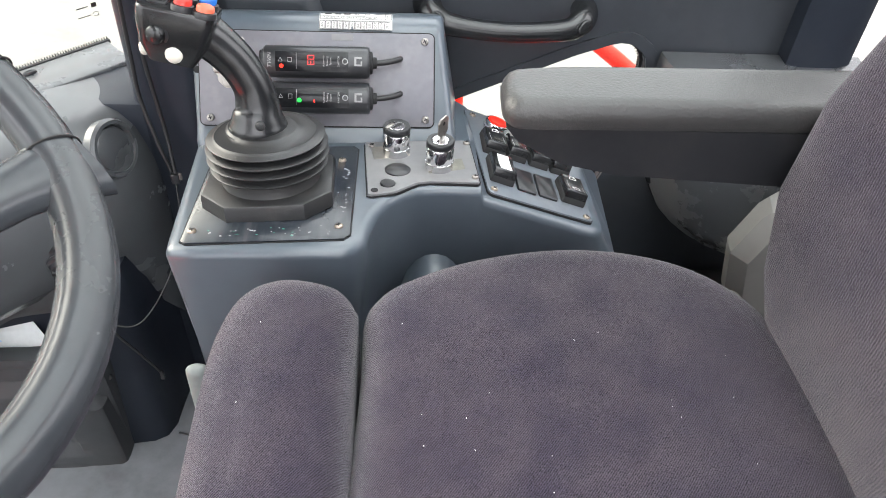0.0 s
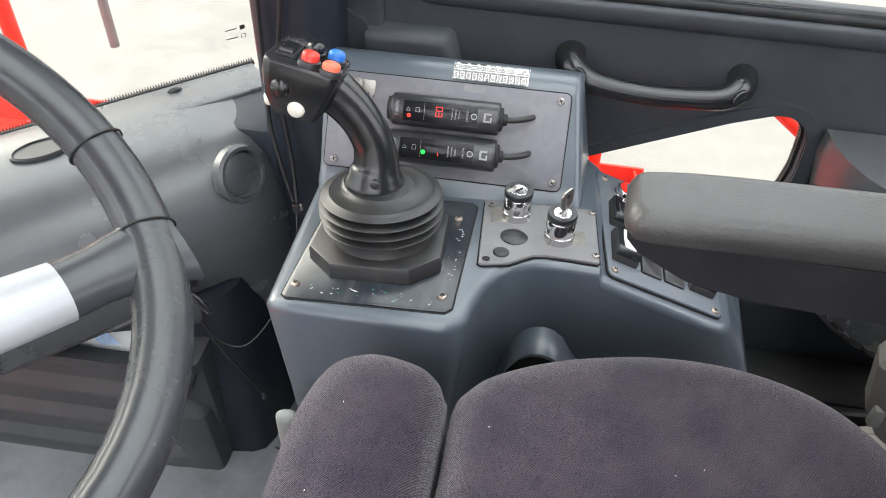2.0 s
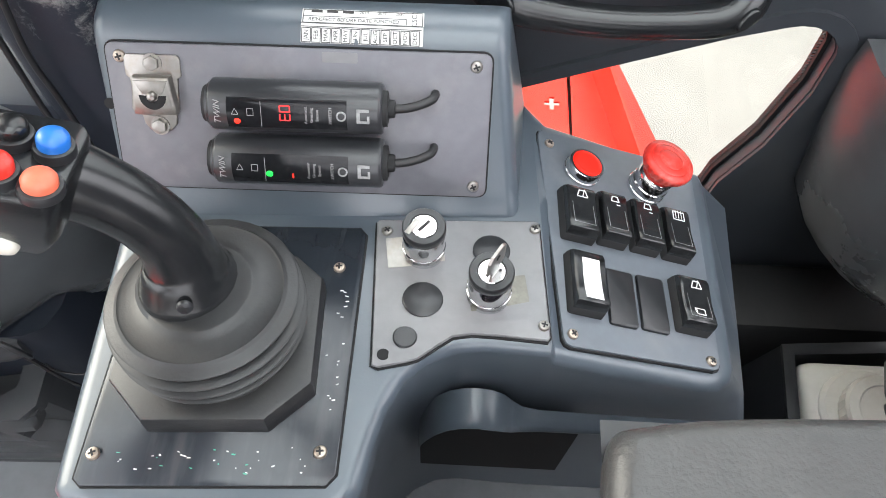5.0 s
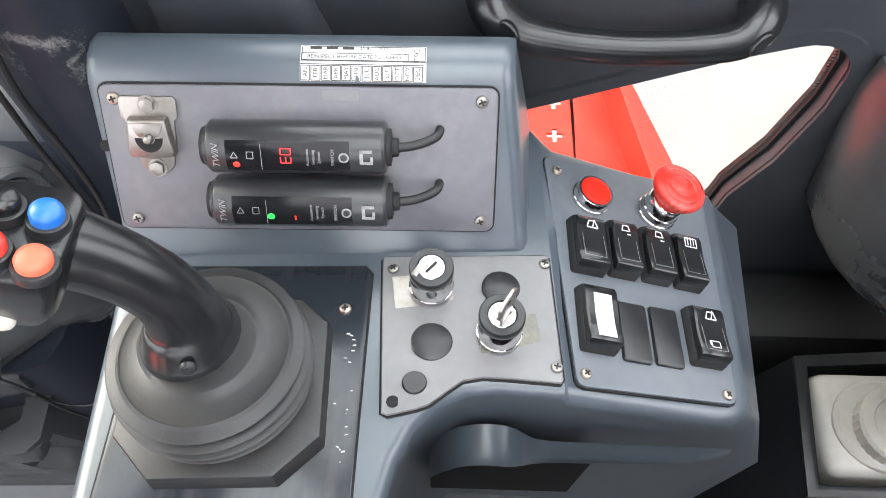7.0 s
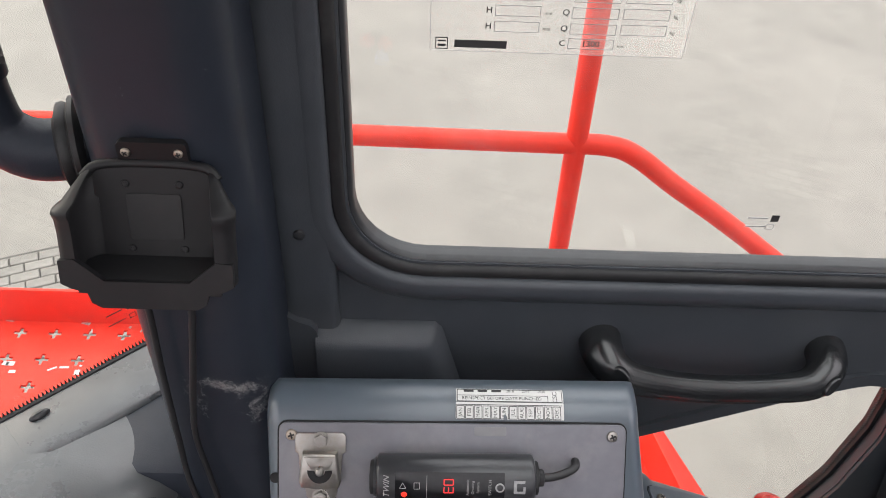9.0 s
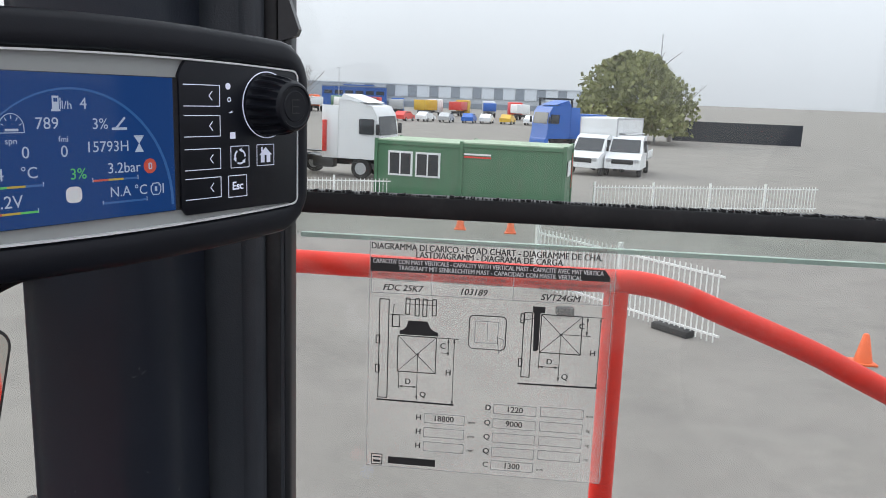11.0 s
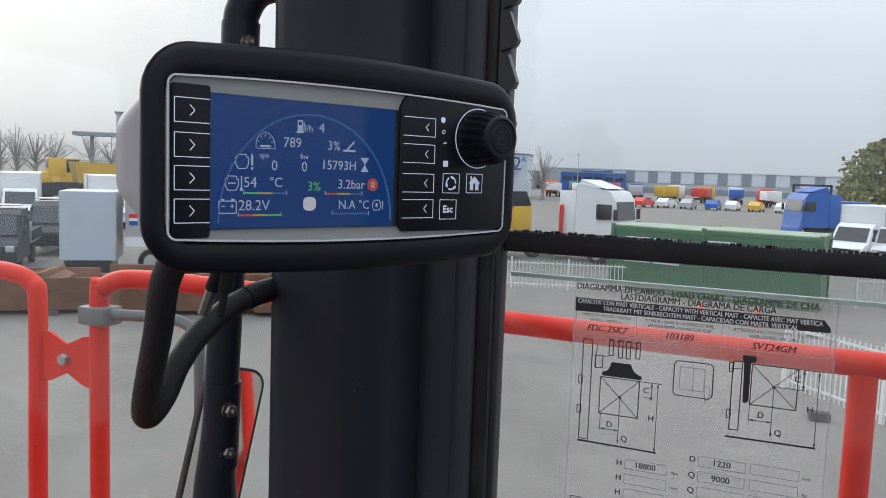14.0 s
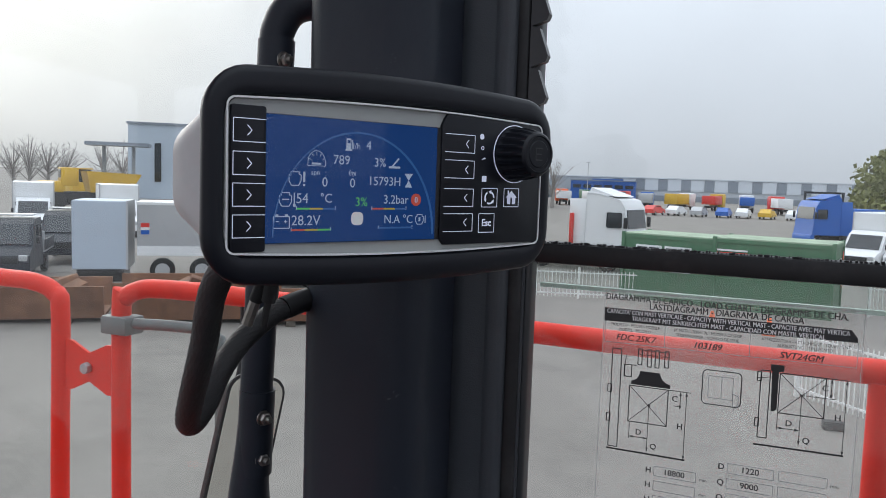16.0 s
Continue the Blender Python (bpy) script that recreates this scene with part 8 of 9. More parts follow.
lines("book_outline", [((0.505, 0.592), (0.505, 0.685)), ((0.548, 0.62), (0.556, 0.55)), ((0.556, 0.55), (0.572, 0.575)), ((0.572, 0.575), (0.575, 0.61)), ((0.575, 0.61), (0.548, 0.62))], 0.0003, "", M_GREYINK, [(0.452, 0.592, 0.550, 0.685, 0.0003)])
for s_, x, y in (("C", 0.318, 0.565), ("H", 0.345, 0.448), ("D", 0.172, 0.397), ("Q", 0.238, 0.343), ("C", 0.895, 0.690), ("H", 0.947, 0.577), ("D", 0.770, 0.528), ("Q", 0.838, 0.466)):
    ctext(s_, x, y, 0.0056)
for s_, x, y in (("H", 0.224, 0.238), ("H", 0.224, 0.173), ("H", 0.224, 0.108), ("D", 0.523, 0.306), ("Q", 0.523, 0.238), ("Q", 0.523, 0.173), ("Q", 0.523, 0.108), ("C", 0.523, 0.046)):
    ctext(s_, x, y, 0.0056)
for x0, x1, y in ((0.249, 0.424, 0.238), (0.249, 0.424, 0.173), (0.249, 0.424, 0.108), (0.548, 0.729, 0.303), (0.548, 0.729, 0.238), (0.548, 0.729, 0.173), (0.548, 0.729, 0.108), (0.548, 0.729, 0.046), (0.748, 0.928, 0.306), (0.748, 0.928, 0.240), (0.748, 0.928, 0.175), (0.748, 0.928, 0.110)):
    part("field", cbox(x0, y - 0.021, x1, y + 0.021, 0.0003), M_GREYINK, chart, m=pose(0, 0, 0.0003), smooth=0)
for s_, x, y in (("18800", 0.333, 0.238), ("1220", 0.637, 0.303), ("9000", 0.637, 0.238), ("1300", 0.637, 0.046)):
    ctext(s_, x, y, 0.0058)
for s_, x, y in (("mm", 0.455, 0.233), ("mm", 0.455, 0.168), ("mm", 0.455, 0.104), ("mm", 0.955, 0.300), ("kg", 0.953, 0.235), ("kg", 0.953, 0.170), ("kg", 0.953, 0.105), ("mm", 0.760, 0.042)):
    ctext(s_, x, y, 0.0032, bold=0)
# maker's emblem and name as plain shapes
bm = frame_lines(0.0075, 0.0075, 0.0006, 0.0071, 0.0050)
merge(bm, box(0.0052, 0.0016, 0.0001, at=(0.0071, 0.0036, 0)))
merge(bm, box(0.0052, 0.0010, 0.0001, at=(0.0071, 0.0066, 0)))
part("emblem", bm, M_INK, chart, "plain dark emblem", pose(0, 0, 0.0003), smooth=0)
part("name_bar", box(0.0335, 0.0052, 0.0001, at=(0.0320, 0.0050, 0)), M_INK, chart, "plain dark bar", pose(0, 0, 0.0003), smooth=0)
# tape over the chart's corner
part("tape", prism([(0.90 * CW, 1.01 * CH), (0.97 * CW, 1.04 * CH), (1.04 * CW, 0.86 * CH), (0.99 * CW, 0.84 * CH)], 0.0002, 0, 0.0005), M_FILM, chart, "crumpled clear tape")
gm = thing("glass_mark", fr((0.357, WY + 0.0112, 0.879), (1, 0, 0), (0, -1, 0)), "small dark printed mark in the glass corner", "mark")
part("print", box(0.006, 0.006, 0.0002, at=(0.002, 0.001, 0)), M_INK, gm, "dark square emblem", smooth=0)
part("print", box(0.015, 0.0011, 0.0002, at=(-0.011, 0.001, 0)), M_GREYINK, gm, smooth=0)
part("print", box(0.016, 0.0010, 0.0002, at=(-0.011, -0.007, 0)), M_GREYINK, gm, smooth=0)
part("print", frame_lines(0.006, 0.0045, 0.0005, 0.0, -0.007, d=0.0002), M_GREYINK, gm, smooth=0)

# ---------------------------------------------------------------- outside the glass: mirror arm, mirror, deck and railing
arm2 = thing("mirror_arm", pose(-0.165, 1.06, 0.95), "dark grey tubular mirror arm clamped outside the pillar", "mirror arm")
part("tube", tube([(-0.10, 1.085, 0.954), (-0.128, 1.070, 0.953), (-0.152, 1.062, 0.955), (-0.169, 1.06, 0.967), (-0.1725, 1.06, 0.990), (-0.168, 1.06, 1.05), (-0.160, 1.06, 1.20), (-0.153, 1.06, 1.33), (-0.150, 1.06, 1.355), (-0.138, 1.065, 1.372), (-0.11, 1.08, 1.378)], [0.0205, 0.0203, 0.0198, 0.0186, 0.0162, 0.0128, 0.0128, 0.0128, 0.0128, 0.0135, 0.014], 20, 5), M_PILLAR, arm2, worldly=True, smooth=80)
part("sleeve", tube([(-0.168, 1.06, 1.008), (-0.1655, 1.06, 1.076)], 0.0140, 18, 1), M_PILLAR, arm2, worldly=True, smooth=60)
part("sleeve", tube([(-0.1535, 1.06, 1.312), (-0.152, 1.06, 1.346)], 0.0140, 18, 1), M_PILLAR, arm2, worldly=True, smooth=60)
part("boot", lathe([(0.028, 0), (0.0320, 0.003), (0.0320, 0.006), (0.0275, 0.008), (0.0290, 0.011), (0.0285, 0.014), (0.0235, 0.016), (0.019, 0.018)], 32), M_SEAL, arm2, "rubber boot", AT[arm2].inverted() @ fr((-0.124, 1.073, 0.953), (0, 0, 1), (-0.95, -0.3, 0)))
for p in ((-0.160, 1.055, 1.056), (-0.163, 1.057, 1.022), (-0.146, 1.055, 1.33)):
    bt = part("bolt", merge(cyl(0.0022, 0.0022, 0.036, 10), cyl(0.0048, 0.0048, 0.004, 6, 0.0005), pose(0, 0, 0.028)), M_ZINC, arm2, "zinc bolt", AT[arm2].inverted() @ fr((p[0] - 0.020, p[1] + 0.006, p[2]), (0, 0, 1), (0.95, -0.30, 0)))
    part("washer", cyl(0.0062, 0.0062, 0.001, 16), M_ZINC, bt, m=pose(0, 0, 0.0265))
    part("nut", cyl(0.0048, 0.0048, 0.004, 6), M_ZINC, bt, m=pose(0, 0, 0.002))
mn_, my_ = Vector((0.92, -0.37, 0.06)), Vector((0.10, 0.26, 1.0))
mir = thing("rear_mirror", fr((-0.598, 1.602, 0.775), my_.cross(mn_), mn_), "rounded rectangular rear-view mirror in a black frame", "mirror")
part("frame", loft([[(*p, z) for p in rrect(w, h, 0.03, 6)] for z, w, h in ((-0.02, 0.098, 0.25), (0.0, 0.112, 0.271), (0.004, 0.112, 0.271), (0.004, 0.102, 0.261))]), M_SEAL, mir)
part("mirror_glass", prism(rrect(0.102, 0.261, 0.026, 6), 0.001, 0, 0.004), M_MIRROR, mir)
part("stay", tube([(-0.610, 1.608, 0.775), (-0.64, 1.63, 0.770), (-0.675, 1.66, 0.775), (-0.70, 1.70, 0.80), (-0.705, 1.742, 0.90), (-0.705, 1.745, 1.005)], 0.008, 8), M_SEAL, mir, worldly=True)

DZ = -0.05
deck = thing("walkway_deck", pose(-0.4, 1.55, DZ), "red walkway deck with star-punched grip holes", "walkway", kind="structure")


def star_cell(bm, x, y, s):
    g = [0, 0.30, 0.44, 0.56, 0.70, 1.0]
    vs = [[bm.verts.new((x + s * a, y + s * b, 0)) for b in g] for a in g]
    for i in range(5):
        for j in range(5):
            if (i == 2 and 1 <= j <= 3) or (j == 2 and 1 <= i <= 3):
                continue
            bm.faces.new((vs[i][j], vs[i + 1][j], vs[i + 1][j + 1], vs[i][j + 1]))


bm = bmesh.new()
cell = 0.075
for i in range(30):
    for j in range(9):
        x = -1.80 + cell * i
        y = 1.20 + cell * j
        star_cell(bm, x, y, cell)
bmesh.ops.remove_doubles(bm, verts=bm.verts, dist=1e-5)
res = bmesh.ops.extrude_face_region(bm, geom=bm.faces[:])
bmesh.ops.translate(bm, vec=(0, 0, -0.005), verts=[v for v in res["geom"] if isinstance(v, bmesh.types.BMVert)])
part("plate", bm, M_RAIL, deck, "star-punched red plate", AT[deck].inverted() @ pose(0, 0, DZ), smooth=0)
part("kick_board", box(2.34, 0.008, 0.10, 0.001, at=(-0.69, 1.876, DZ + 0.045)), M_RAIL, deck, worldly=True)
part("end_board", loft([[(0.452, 1.88, z), (0.458, 1.88, z), (0.608, 1.20, z), (0.602, 1.20, z)] for z in (DZ - 0.12, DZ + 0.09)]), M_RAIL, deck, worldly=True, smooth=0)
part("edge_plate", loft([[(0.44, 1.86, DZ - z), (0.50, 1.86, DZ - z), (0.72, 1.20, DZ - z), (0.45, 1.20, DZ - z)] for z in (0.0, 0.006)]), M_RAIL, deck, worldly=True, smooth=0)
bm = bmesh.new()
rnd = random.Random(4)
for k in range(60):
    merge(bm, box(rnd.uniform(0.004, 0.02), rnd.uniform(0.003, 0.012), 0.0004), pose(rnd.uniform(-1.4, -0.3), rnd.choice((1.868, 1.74, 1.86)) + rnd.gauss(0, 0.01), DZ + 0.0006, 0, 0, rnd.uniform(0, 180)))
part("bare_spots", bm, M_GALV, deck, "chipped bare spots", worldly=True, smooth=0)

rail = thing("railing", pose(0.346, 1.79, DZ), "red tubular safety railing round the walkway", "railing")
RR = 0.0185
part("post", tube([(0.346, 1.79, DZ - 0.1), (0.3465, 1.79, 0.4), (0.346, 1.79, 0.985)], RR, 14, 1), M_RAIL, rail, worldly=True, smooth=80)
part("post", tube([(-0.985, 1.72, DZ - 0.1), (-0.985, 1.72, 0.4), (-0.984, 1.72, 0.955), (-0.975, 1.722, 0.992), (-0.945, 1.726, 1.010), (-0.90, 1.73, 1.016), (-0.80, 1.738, 1.017)], RR, 14, 5), M_RAIL, rail, "bent end post", worldly=True, smooth=80)
part("top_rail", tube([(-0.80, 1.738, 1.017), (-0.4, 1.77, 1.008), (0.0, 1.79, 1.0), (0.30, 1.79, 0.999), (0.38, 1.79, 0.998), (0.44, 1.79, 0.985), (0.50, 1.79, 0.962), (0.64, 1.79, 0.908), (0.76, 1.79, 0.852), (1.2, 1.79, 0.65)], RR, 14, 4), M_RAIL, rail, worldly=True, smooth=80)
part("mid_rail", tube([(-0.98, 1.72, 0.553), (-0.55, 1.78, 0.526), (0.0, 1.79, 0.513), (0.30, 1.79, 0.510), (0.40, 1.79, 0.508), (0.455, 1.79, 0.488), (0.53, 1.79, 0.432), (0.64, 1.79, 0.355), (0.78, 1.79, 0.250), (1.2, 1.79, -0.07)], RR, 14, 4), M_RAIL, rail, worldly=True, smooth=80)
gate = thing("railing_gate", pose(-1.15, 1.72, DZ), "red tubular gate frame next to the railing", "gate")
part("post", tube([(-1.155, 1.72, DZ - 0.1), (-1.157, 1.72, 0.5), (-1.150, 1.72, 0.93), (-1.165, 1.72, 0.985), (-1.21, 1.71, 1.006), (-1.30, 1.70, 1.01), (-1.6, 1.64, 1.02), (-2.0, 1.56, 1.03)], RR, 14, 5), M_RAIL, gate, worldly=True, smooth=80)
part("mid_rail", tube([(-1.157, 1.72, 0.50), (-1.6, 1.64, 0.51), (-2.0, 1.56, 0.52)], RR * 0.9, 12, 2), M_RAIL, gate, worldly=True, smooth=80)
for x0, x1 in ((-1.145, -1.068), (-0.990, -1.068)):
    part("latch_plate", loft([[(x0, y, 0.895), (x0 + 0.4 * (x1 - x0), y, 0.893), (x1, y, 0.872), (x1, y, 0.814), (x0 + 0.4 * (x1 - x0), y, 0.792), (x0, y, 0.790)] for y in (1.716, 1.722)]), M_RAIL, gate, "welded stop plate", worldly=True, smooth=0)
part("latch_bolt", cyl(0.012, 0.012, 0.012, 6, 0.001), M_GALV, gate, m=AT[gate].inverted() @ fr((-1.07, 1.716, 0.842), (1, 0, 0), (0, -1, 0)))
clampt = thing("pipe_clamp", pose(-0.985, 1.72, 0.935), "grey clamp that holds a bent pipe to the post", "clamp")
part("block", box(0.066, 0.05, 0.036, 0.004, at=(-0.982, 1.72, 0.940)), M_PIPE, clampt, worldly=True)
part("pipe", tube([(-0.955, 1.72, 0.944), (-0.86, 1.73, 0.947), (-0.80, 1.735, 0.945), (-0.765, 1.737, 0.925), (-0.755, 1.738, 0.88), (-0.75, 1.738, 0.3)], 0.011, 10), M_PIPE, clampt, worldly=True, smooth=80)


# ---------------------------------------------------------------- the yard
def grounded(name, x, y, yaw, label, category, group="", kind=""):
    return thing(name, pose(x, y, GZ, 0, 0, yaw), label, category, group, kind)


def fence_run(x0, y0, x1, y1, h, step, group, label):
    """Palisade fence sections between posts, each about 2.4 m."""
    a, b = Vector((x0, y0)), Vector((x1, y1))
    n = max(1, round((b - a).length / 2.4))
    yaw = math.degrees(math.atan2(b.y - a.y, b.x - a.x))
    slat = None
    for k in range(n):
        p = a + (b - a) * k / n
        L = (b - a).length / n
        f = grounded("fence", p.x, p.y, yaw, label, "fence", group)
        part("post", box(0.08, 0.08, h + 0.05, 0.006, at=(0, 0, (h + 0.05) / 2)), M_FENCE, f, smooth=0)
        for z in (0.18, h - 0.15):
            part("rail", box(L, 0.03, 0.04, at=(L / 2, 0, z)), M_FENCE, f, smooth=0)
        m = int(L / step)
        first = None
        for j in range(1, m):
            if first is None:
                first = part("slat", box(0.022, 0.016, h - 0.10, at=(0, 0, h / 2)), M_FENCE, f, m=pose(j * L / m, 0, 0), smooth=0)
            else:
                o = new("slat", first.data)
                o.parent = f
                o.matrix_basis = pose(j * L / m, 0, 0)


fence_run(0.6, 17.9, 3.76, 14.29, 1.40, 0.115, "near fence", "white painted palisade fence on the paving")
fence_run(-10.5, 27.4, -4.6, 29.2, 1.1, 0.13, "far fence", "white painted palisade fence by the green containers")
fence_run(2.9, 30.5, 12.0, 33.5, 1.1, 0.14, "far fence", "white painted palisade fence behind the containers")
blk = grounded("rubber_block", 3.1, 15.0, -48, "black rubber fence foot block", "fence foot")
part("block", box(0.8, 0.24, 0.13, 0.02, at=(0, 0, 0.065)), M_TYRE, blk)
blk = grounded("rubber_block", 1.17, 15.75, 10, "black rubber fence foot block", "fence foot")
part("block", box(0.34, 0.2, 0.16, 0.02, at=(0, 0, 0.08)), M_TYRE, blk)
pl2 = grounded("steel_plate", -7.4, 15.8, 20, "pale steel plate lying on the paving", "plate")
part("sheet", box(0.9, 0.5, 0.02, 0.003, at=(0, 0, 0.012)), M_GALV, pl2)


def site_container(x, y, yaw, L, W, H, front, label):
    c = grounded("site_container", x, y, yaw, label, "container", "site containers")
    part("body", box(L, W, H - 0.16, 0.02, at=(L / 2, W / 2, H / 2)), M_GREEN, c, smooth=0)
    part("roof", box(L + 0.04, W + 0.04, 0.05, 0.01, at=(L / 2, W / 2, H - 0.055)), M_ROOFDIRT, c, "pale weathered roof", smooth=0)
    for z, t in ((0.08, 0.16), (H - 0.14, 0.13)):
        for q in (0, W):
            part("beam", box(L + 0.05, 0.09, t, 0.01, at=(L / 2, q, z)), M_GREEN, c, smooth=0)
        for q in (0, L):
            part("beam", box(0.09, W + 0.04, t, 0.01, at=(q, W / 2, z)), M_GREEN, c, smooth=0)
    for q in (0, L):
        for r in (0, W):
            part("corner_post", box(0.13, 0.13, H, 0.01, at=(q, r, H / 2)), M_GREEN, c, smooth=0)
    if front == "windows":
        for q in (0.55, 1.65):
            w = part("window", box(0.98, 0.06, 0.92, 0.01, at=(q + 0.45, -0.02, 1.55)), M_WHITEPAINT, c, "white framed window", smooth=0)
            part("pane", box(0.84, 0.03, 0.78, at=(q + 0.45, -0.045, 1.55)), M_VGLASS, w, smooth=0)
            part("mullion", box(0.05, 0.02, 0.78, at=(q + 0.45, -0.062, 1.55)), M_WHITEPAINT, w, smooth=0)
    else:
        part("stripe", box(1.0, 0.01, 0.06, at=(0.6, -0.025, 2.05)), M_WHITE, c, "white stripe", smooth=0)
        part("stripe", box(1.0, 0.01, 0.06, at=(0.6, -0.025, 1.95)), M_RED_B, c, "red stripe", smooth=0)
        part("board", box(0.02, 0.9, 0.55, at=(L + 0.05, 1.2, 1.65)), M_WHITE, c, "white sign board on the end", smooth=0)
        part("stripe", box(0.012, 0.12, 1.3, at=(L + 0.05, W - 0.2, 1.5)), M_RED_B, c, "red upright marking", smooth=0)
    return c


site_container(-5.35, 30.3, -14, 3.4, 2.4, 2.45, "windows", "green steel site container with white windows")
site_container(-2.05, 29.4, -9, 3.75, 2.4, 2.5, "plain", "green steel site container with a white board on its end")


def wheel_at(parent, x, y, r=0.5, w=0.3):
    t = part("wheel", merge(cyl(r, r, w, 24, 0.04), bmesh.new()), M_TYRE, parent, m=pose(x, y, r, 90, 0, 0))
    part("rim", lathe([(r * 0.58, w + 0.002), (r * 0.5, w - 0.05), (r * 0.2, w - 0.02), (0.01, w - 0.02)], 20), M_GALV, t)
    return t


def tractor_truck(x, y, yaw, paint, label):
    """A cab-over lorry, driving along its own +x, 2.5 m wide."""
    v = grounded("lorry", x, y, yaw, label, "truck")
    prof = [(0.15, 0.95), (0.05, 1.6), (0.02, 2.1), (-0.10, 3.05), (-0.35, 3.45), (-1.5, 3.72), (-2.05, 3.72), (-2.1, 0.95)]
    part("cab", loft([[(a, b, c) for a, c in prof] for b in (-1.22, -1.25, 1.25, 1.22)]), paint, v, smooth=25)
    part("bumper", box(0.35, 2.45, 0.6, 0.06, at=(0.06, 0, 0.66)), paint, v)
    part("windscreen", loft([[(0.035, b * 1.1, 2.12), (0.06, b * 1.1, 2.12), (-0.055, b * 1.05, 3.0), (-0.08, b * 1.05, 3.0)] for b in (-1, 1)]), M_VGLASS, v)
    for s in (-1, 1):
        part("side_window", box(0.75, 0.02, 0.72, 0.05, at=(-0.6, s * 1.252, 2.5)), M_VGLASS, v)
        part("fairing", box(0.9, 0.05, 2.5, 0.02, at=(-2.5, s * 1.2, 2.2)), paint, v, "side air deflector")
        part("side_mirror", box(0.18, 0.12, 0.5, 0.03, at=(0.05, s * 1.45, 2.4)), M_BLACK, v)
        for q in (-0.9, -4.4):
            wheel_at(v, q, s * 1.08 - (0.0 if s < 0 else 0.0) + (0.15 if s < 0 else -0.0) - (0.0), 0.5, 0.3)
        part("tank", box(1.1, 0.5, 0.55, 0.08, at=(-2.9, s * 0.95, 0.75)), M_BLACK, v)
        part("mudguard", box(1.2, 0.5, 0.06, 0.02, at=(-4.4, s * 0.95, 1.08)), M_BLACK, v)
    part("roof_fairing", loft([[(-0.6, b, 3.6), (-1.9, b, 4.0), (-2.05, b, 3.7)] for b in (-1.1, 1.1)]), paint, v)
    part("chassis", box(5.2, 0.9, 0.3, 0.02, at=(-3.0, 0, 0.85)), M_BLACK, v)
    part("tail_board", box(0.12, 0.42, 1.5, 0.03, at=(-2.75, -1.28, 2.0)), M_RED_B, v, "red cylinder behind the cab")
    return v


def box_body(v, x, L, W, z0, z1, paint, name="box_body"):
    b = part(name, box(L, W, z1 - z0, 0.04, at=(x + L / 2, 0, (z0 + z1) / 2)), paint, v, smooth=0)
    for q in (x + 0.02, x + L - 0.02):
        for s in (-1, 1):
            part("edge_trim", box(0.07, 0.07, z1 - z0 + 0.02, 0.01, at=(q, s * (W / 2 - 0.005), (z0 + z1) / 2)), M_GALV, b, smooth=0)
    for s in (-1, 1):
        part("edge_trim", box(L + 0.02, 0.07, 0.08, 0.01, at=(x + L / 2, s * (W / 2 - 0.005), z1 - 0.02)), M_GALV, b, smooth=0)
    return b


def van(x, y, yaw, label, kind, paint):
    """A light lorry facing its own +x: with a box body or with a crew cab and flat bed."""
    v = grounded("delivery_van" if kind == "box" else "crew_cab_truck", x, y, yaw, label, "van")
    L = 2.0 if kind == "box" else 2.9
    prof = [(0.0, 0.45), (-0.02, 1.0), (-0.25, 1.15), (-0.75, 1.3), (-1.25, 2.05), (-1.6, 2.22), (-L, 2.22), (-L, 0.45)]
    part("cab", loft([[(a, b * (1.0 if c < 1.4 else 0.93), c) for a, c in prof] for b in (-0.97, 0.97)]), paint, v, smooth=25)
    part("windscreen", loft([[(-0.76, b, 1.34), (-0.74, b, 1.36), (-1.22, b * 0.95, 2.03), (-1.25, b * 0.95, 2.02)] for b in (-0.82, 0.82)]), M_VGLASS, v)
    for s in (-1, 1):
        part("side_window", box(0.62, 0.03, 0.5, 0.04, at=(-1.55, s * 0.925, 1.72)), M_VGLASS, v)
        if kind != "box":
            part("side_window", box(0.55, 0.03, 0.5, 0.04, at=(-2.4, s * 0.925, 1.72)), M_VGLASS, v)
        part("headlight", box(0.12, 0.3, 0.22, 0.04, at=(-0.06, s * 0.75, 0.92)), M_GALV, v)
        part("side_mirror", box(0.1, 0.14, 0.26, 0.03, at=(-0.95, s * 1.1, 1.5)), M_BLACK, v)
        for q in (-0.85, -4.0):
            wheel_at(v, q, s * 0.95 + (0.1 if s < 0 else 0), 0.36, 0.22)
    part("grille", box(0.05, 1.2, 0.25, 0.03, at=(-0.01, 0, 0.85)), M_BLACK, v)
    part("chassis", box(4.6, 0.8, 0.2, at=(-2.8, 0, 0.55)), M_BLACK, v)
    if kind == "box":
        box_body(v, -6.2, 4.1, 2.25, 0.8, 3.15, paint)
    else:
        part("roof_rack", box(0.9, 1.6, 0.04, 0.01, at=(-2.2, 0, 2.34)), M_GALV, v)
        part("bed", box(2.4, 2.0, 0.08, at=(-4.2, 0, 0.9)), M_GALV, v)
        for s in (-1, 1):
            part("drop_side", box(2.4, 0.04, 0.42, 0.01, at=(-4.2, s * 1.0, 1.14)), paint, v)
        part("headboard", box(0.05, 2.0, 0.75, 0.01, at=(-3.02, 0, 1.3)), M_GALV, v)
    return v


tractor_truck(-6.4, 38.9, -12, M_WHITEPAINT, "white cab-over lorry parked behind the containers")
yb = grounded("yellow_skip_truck", -12.6, 38.0, -14, "yellow box-bodied vehicle part hidden by the lorry", "truck")
part("body", box(2.6, 2.4, 2.0, 0.05, at=(0, 0, 1.6)), M_YELLOW, yb)
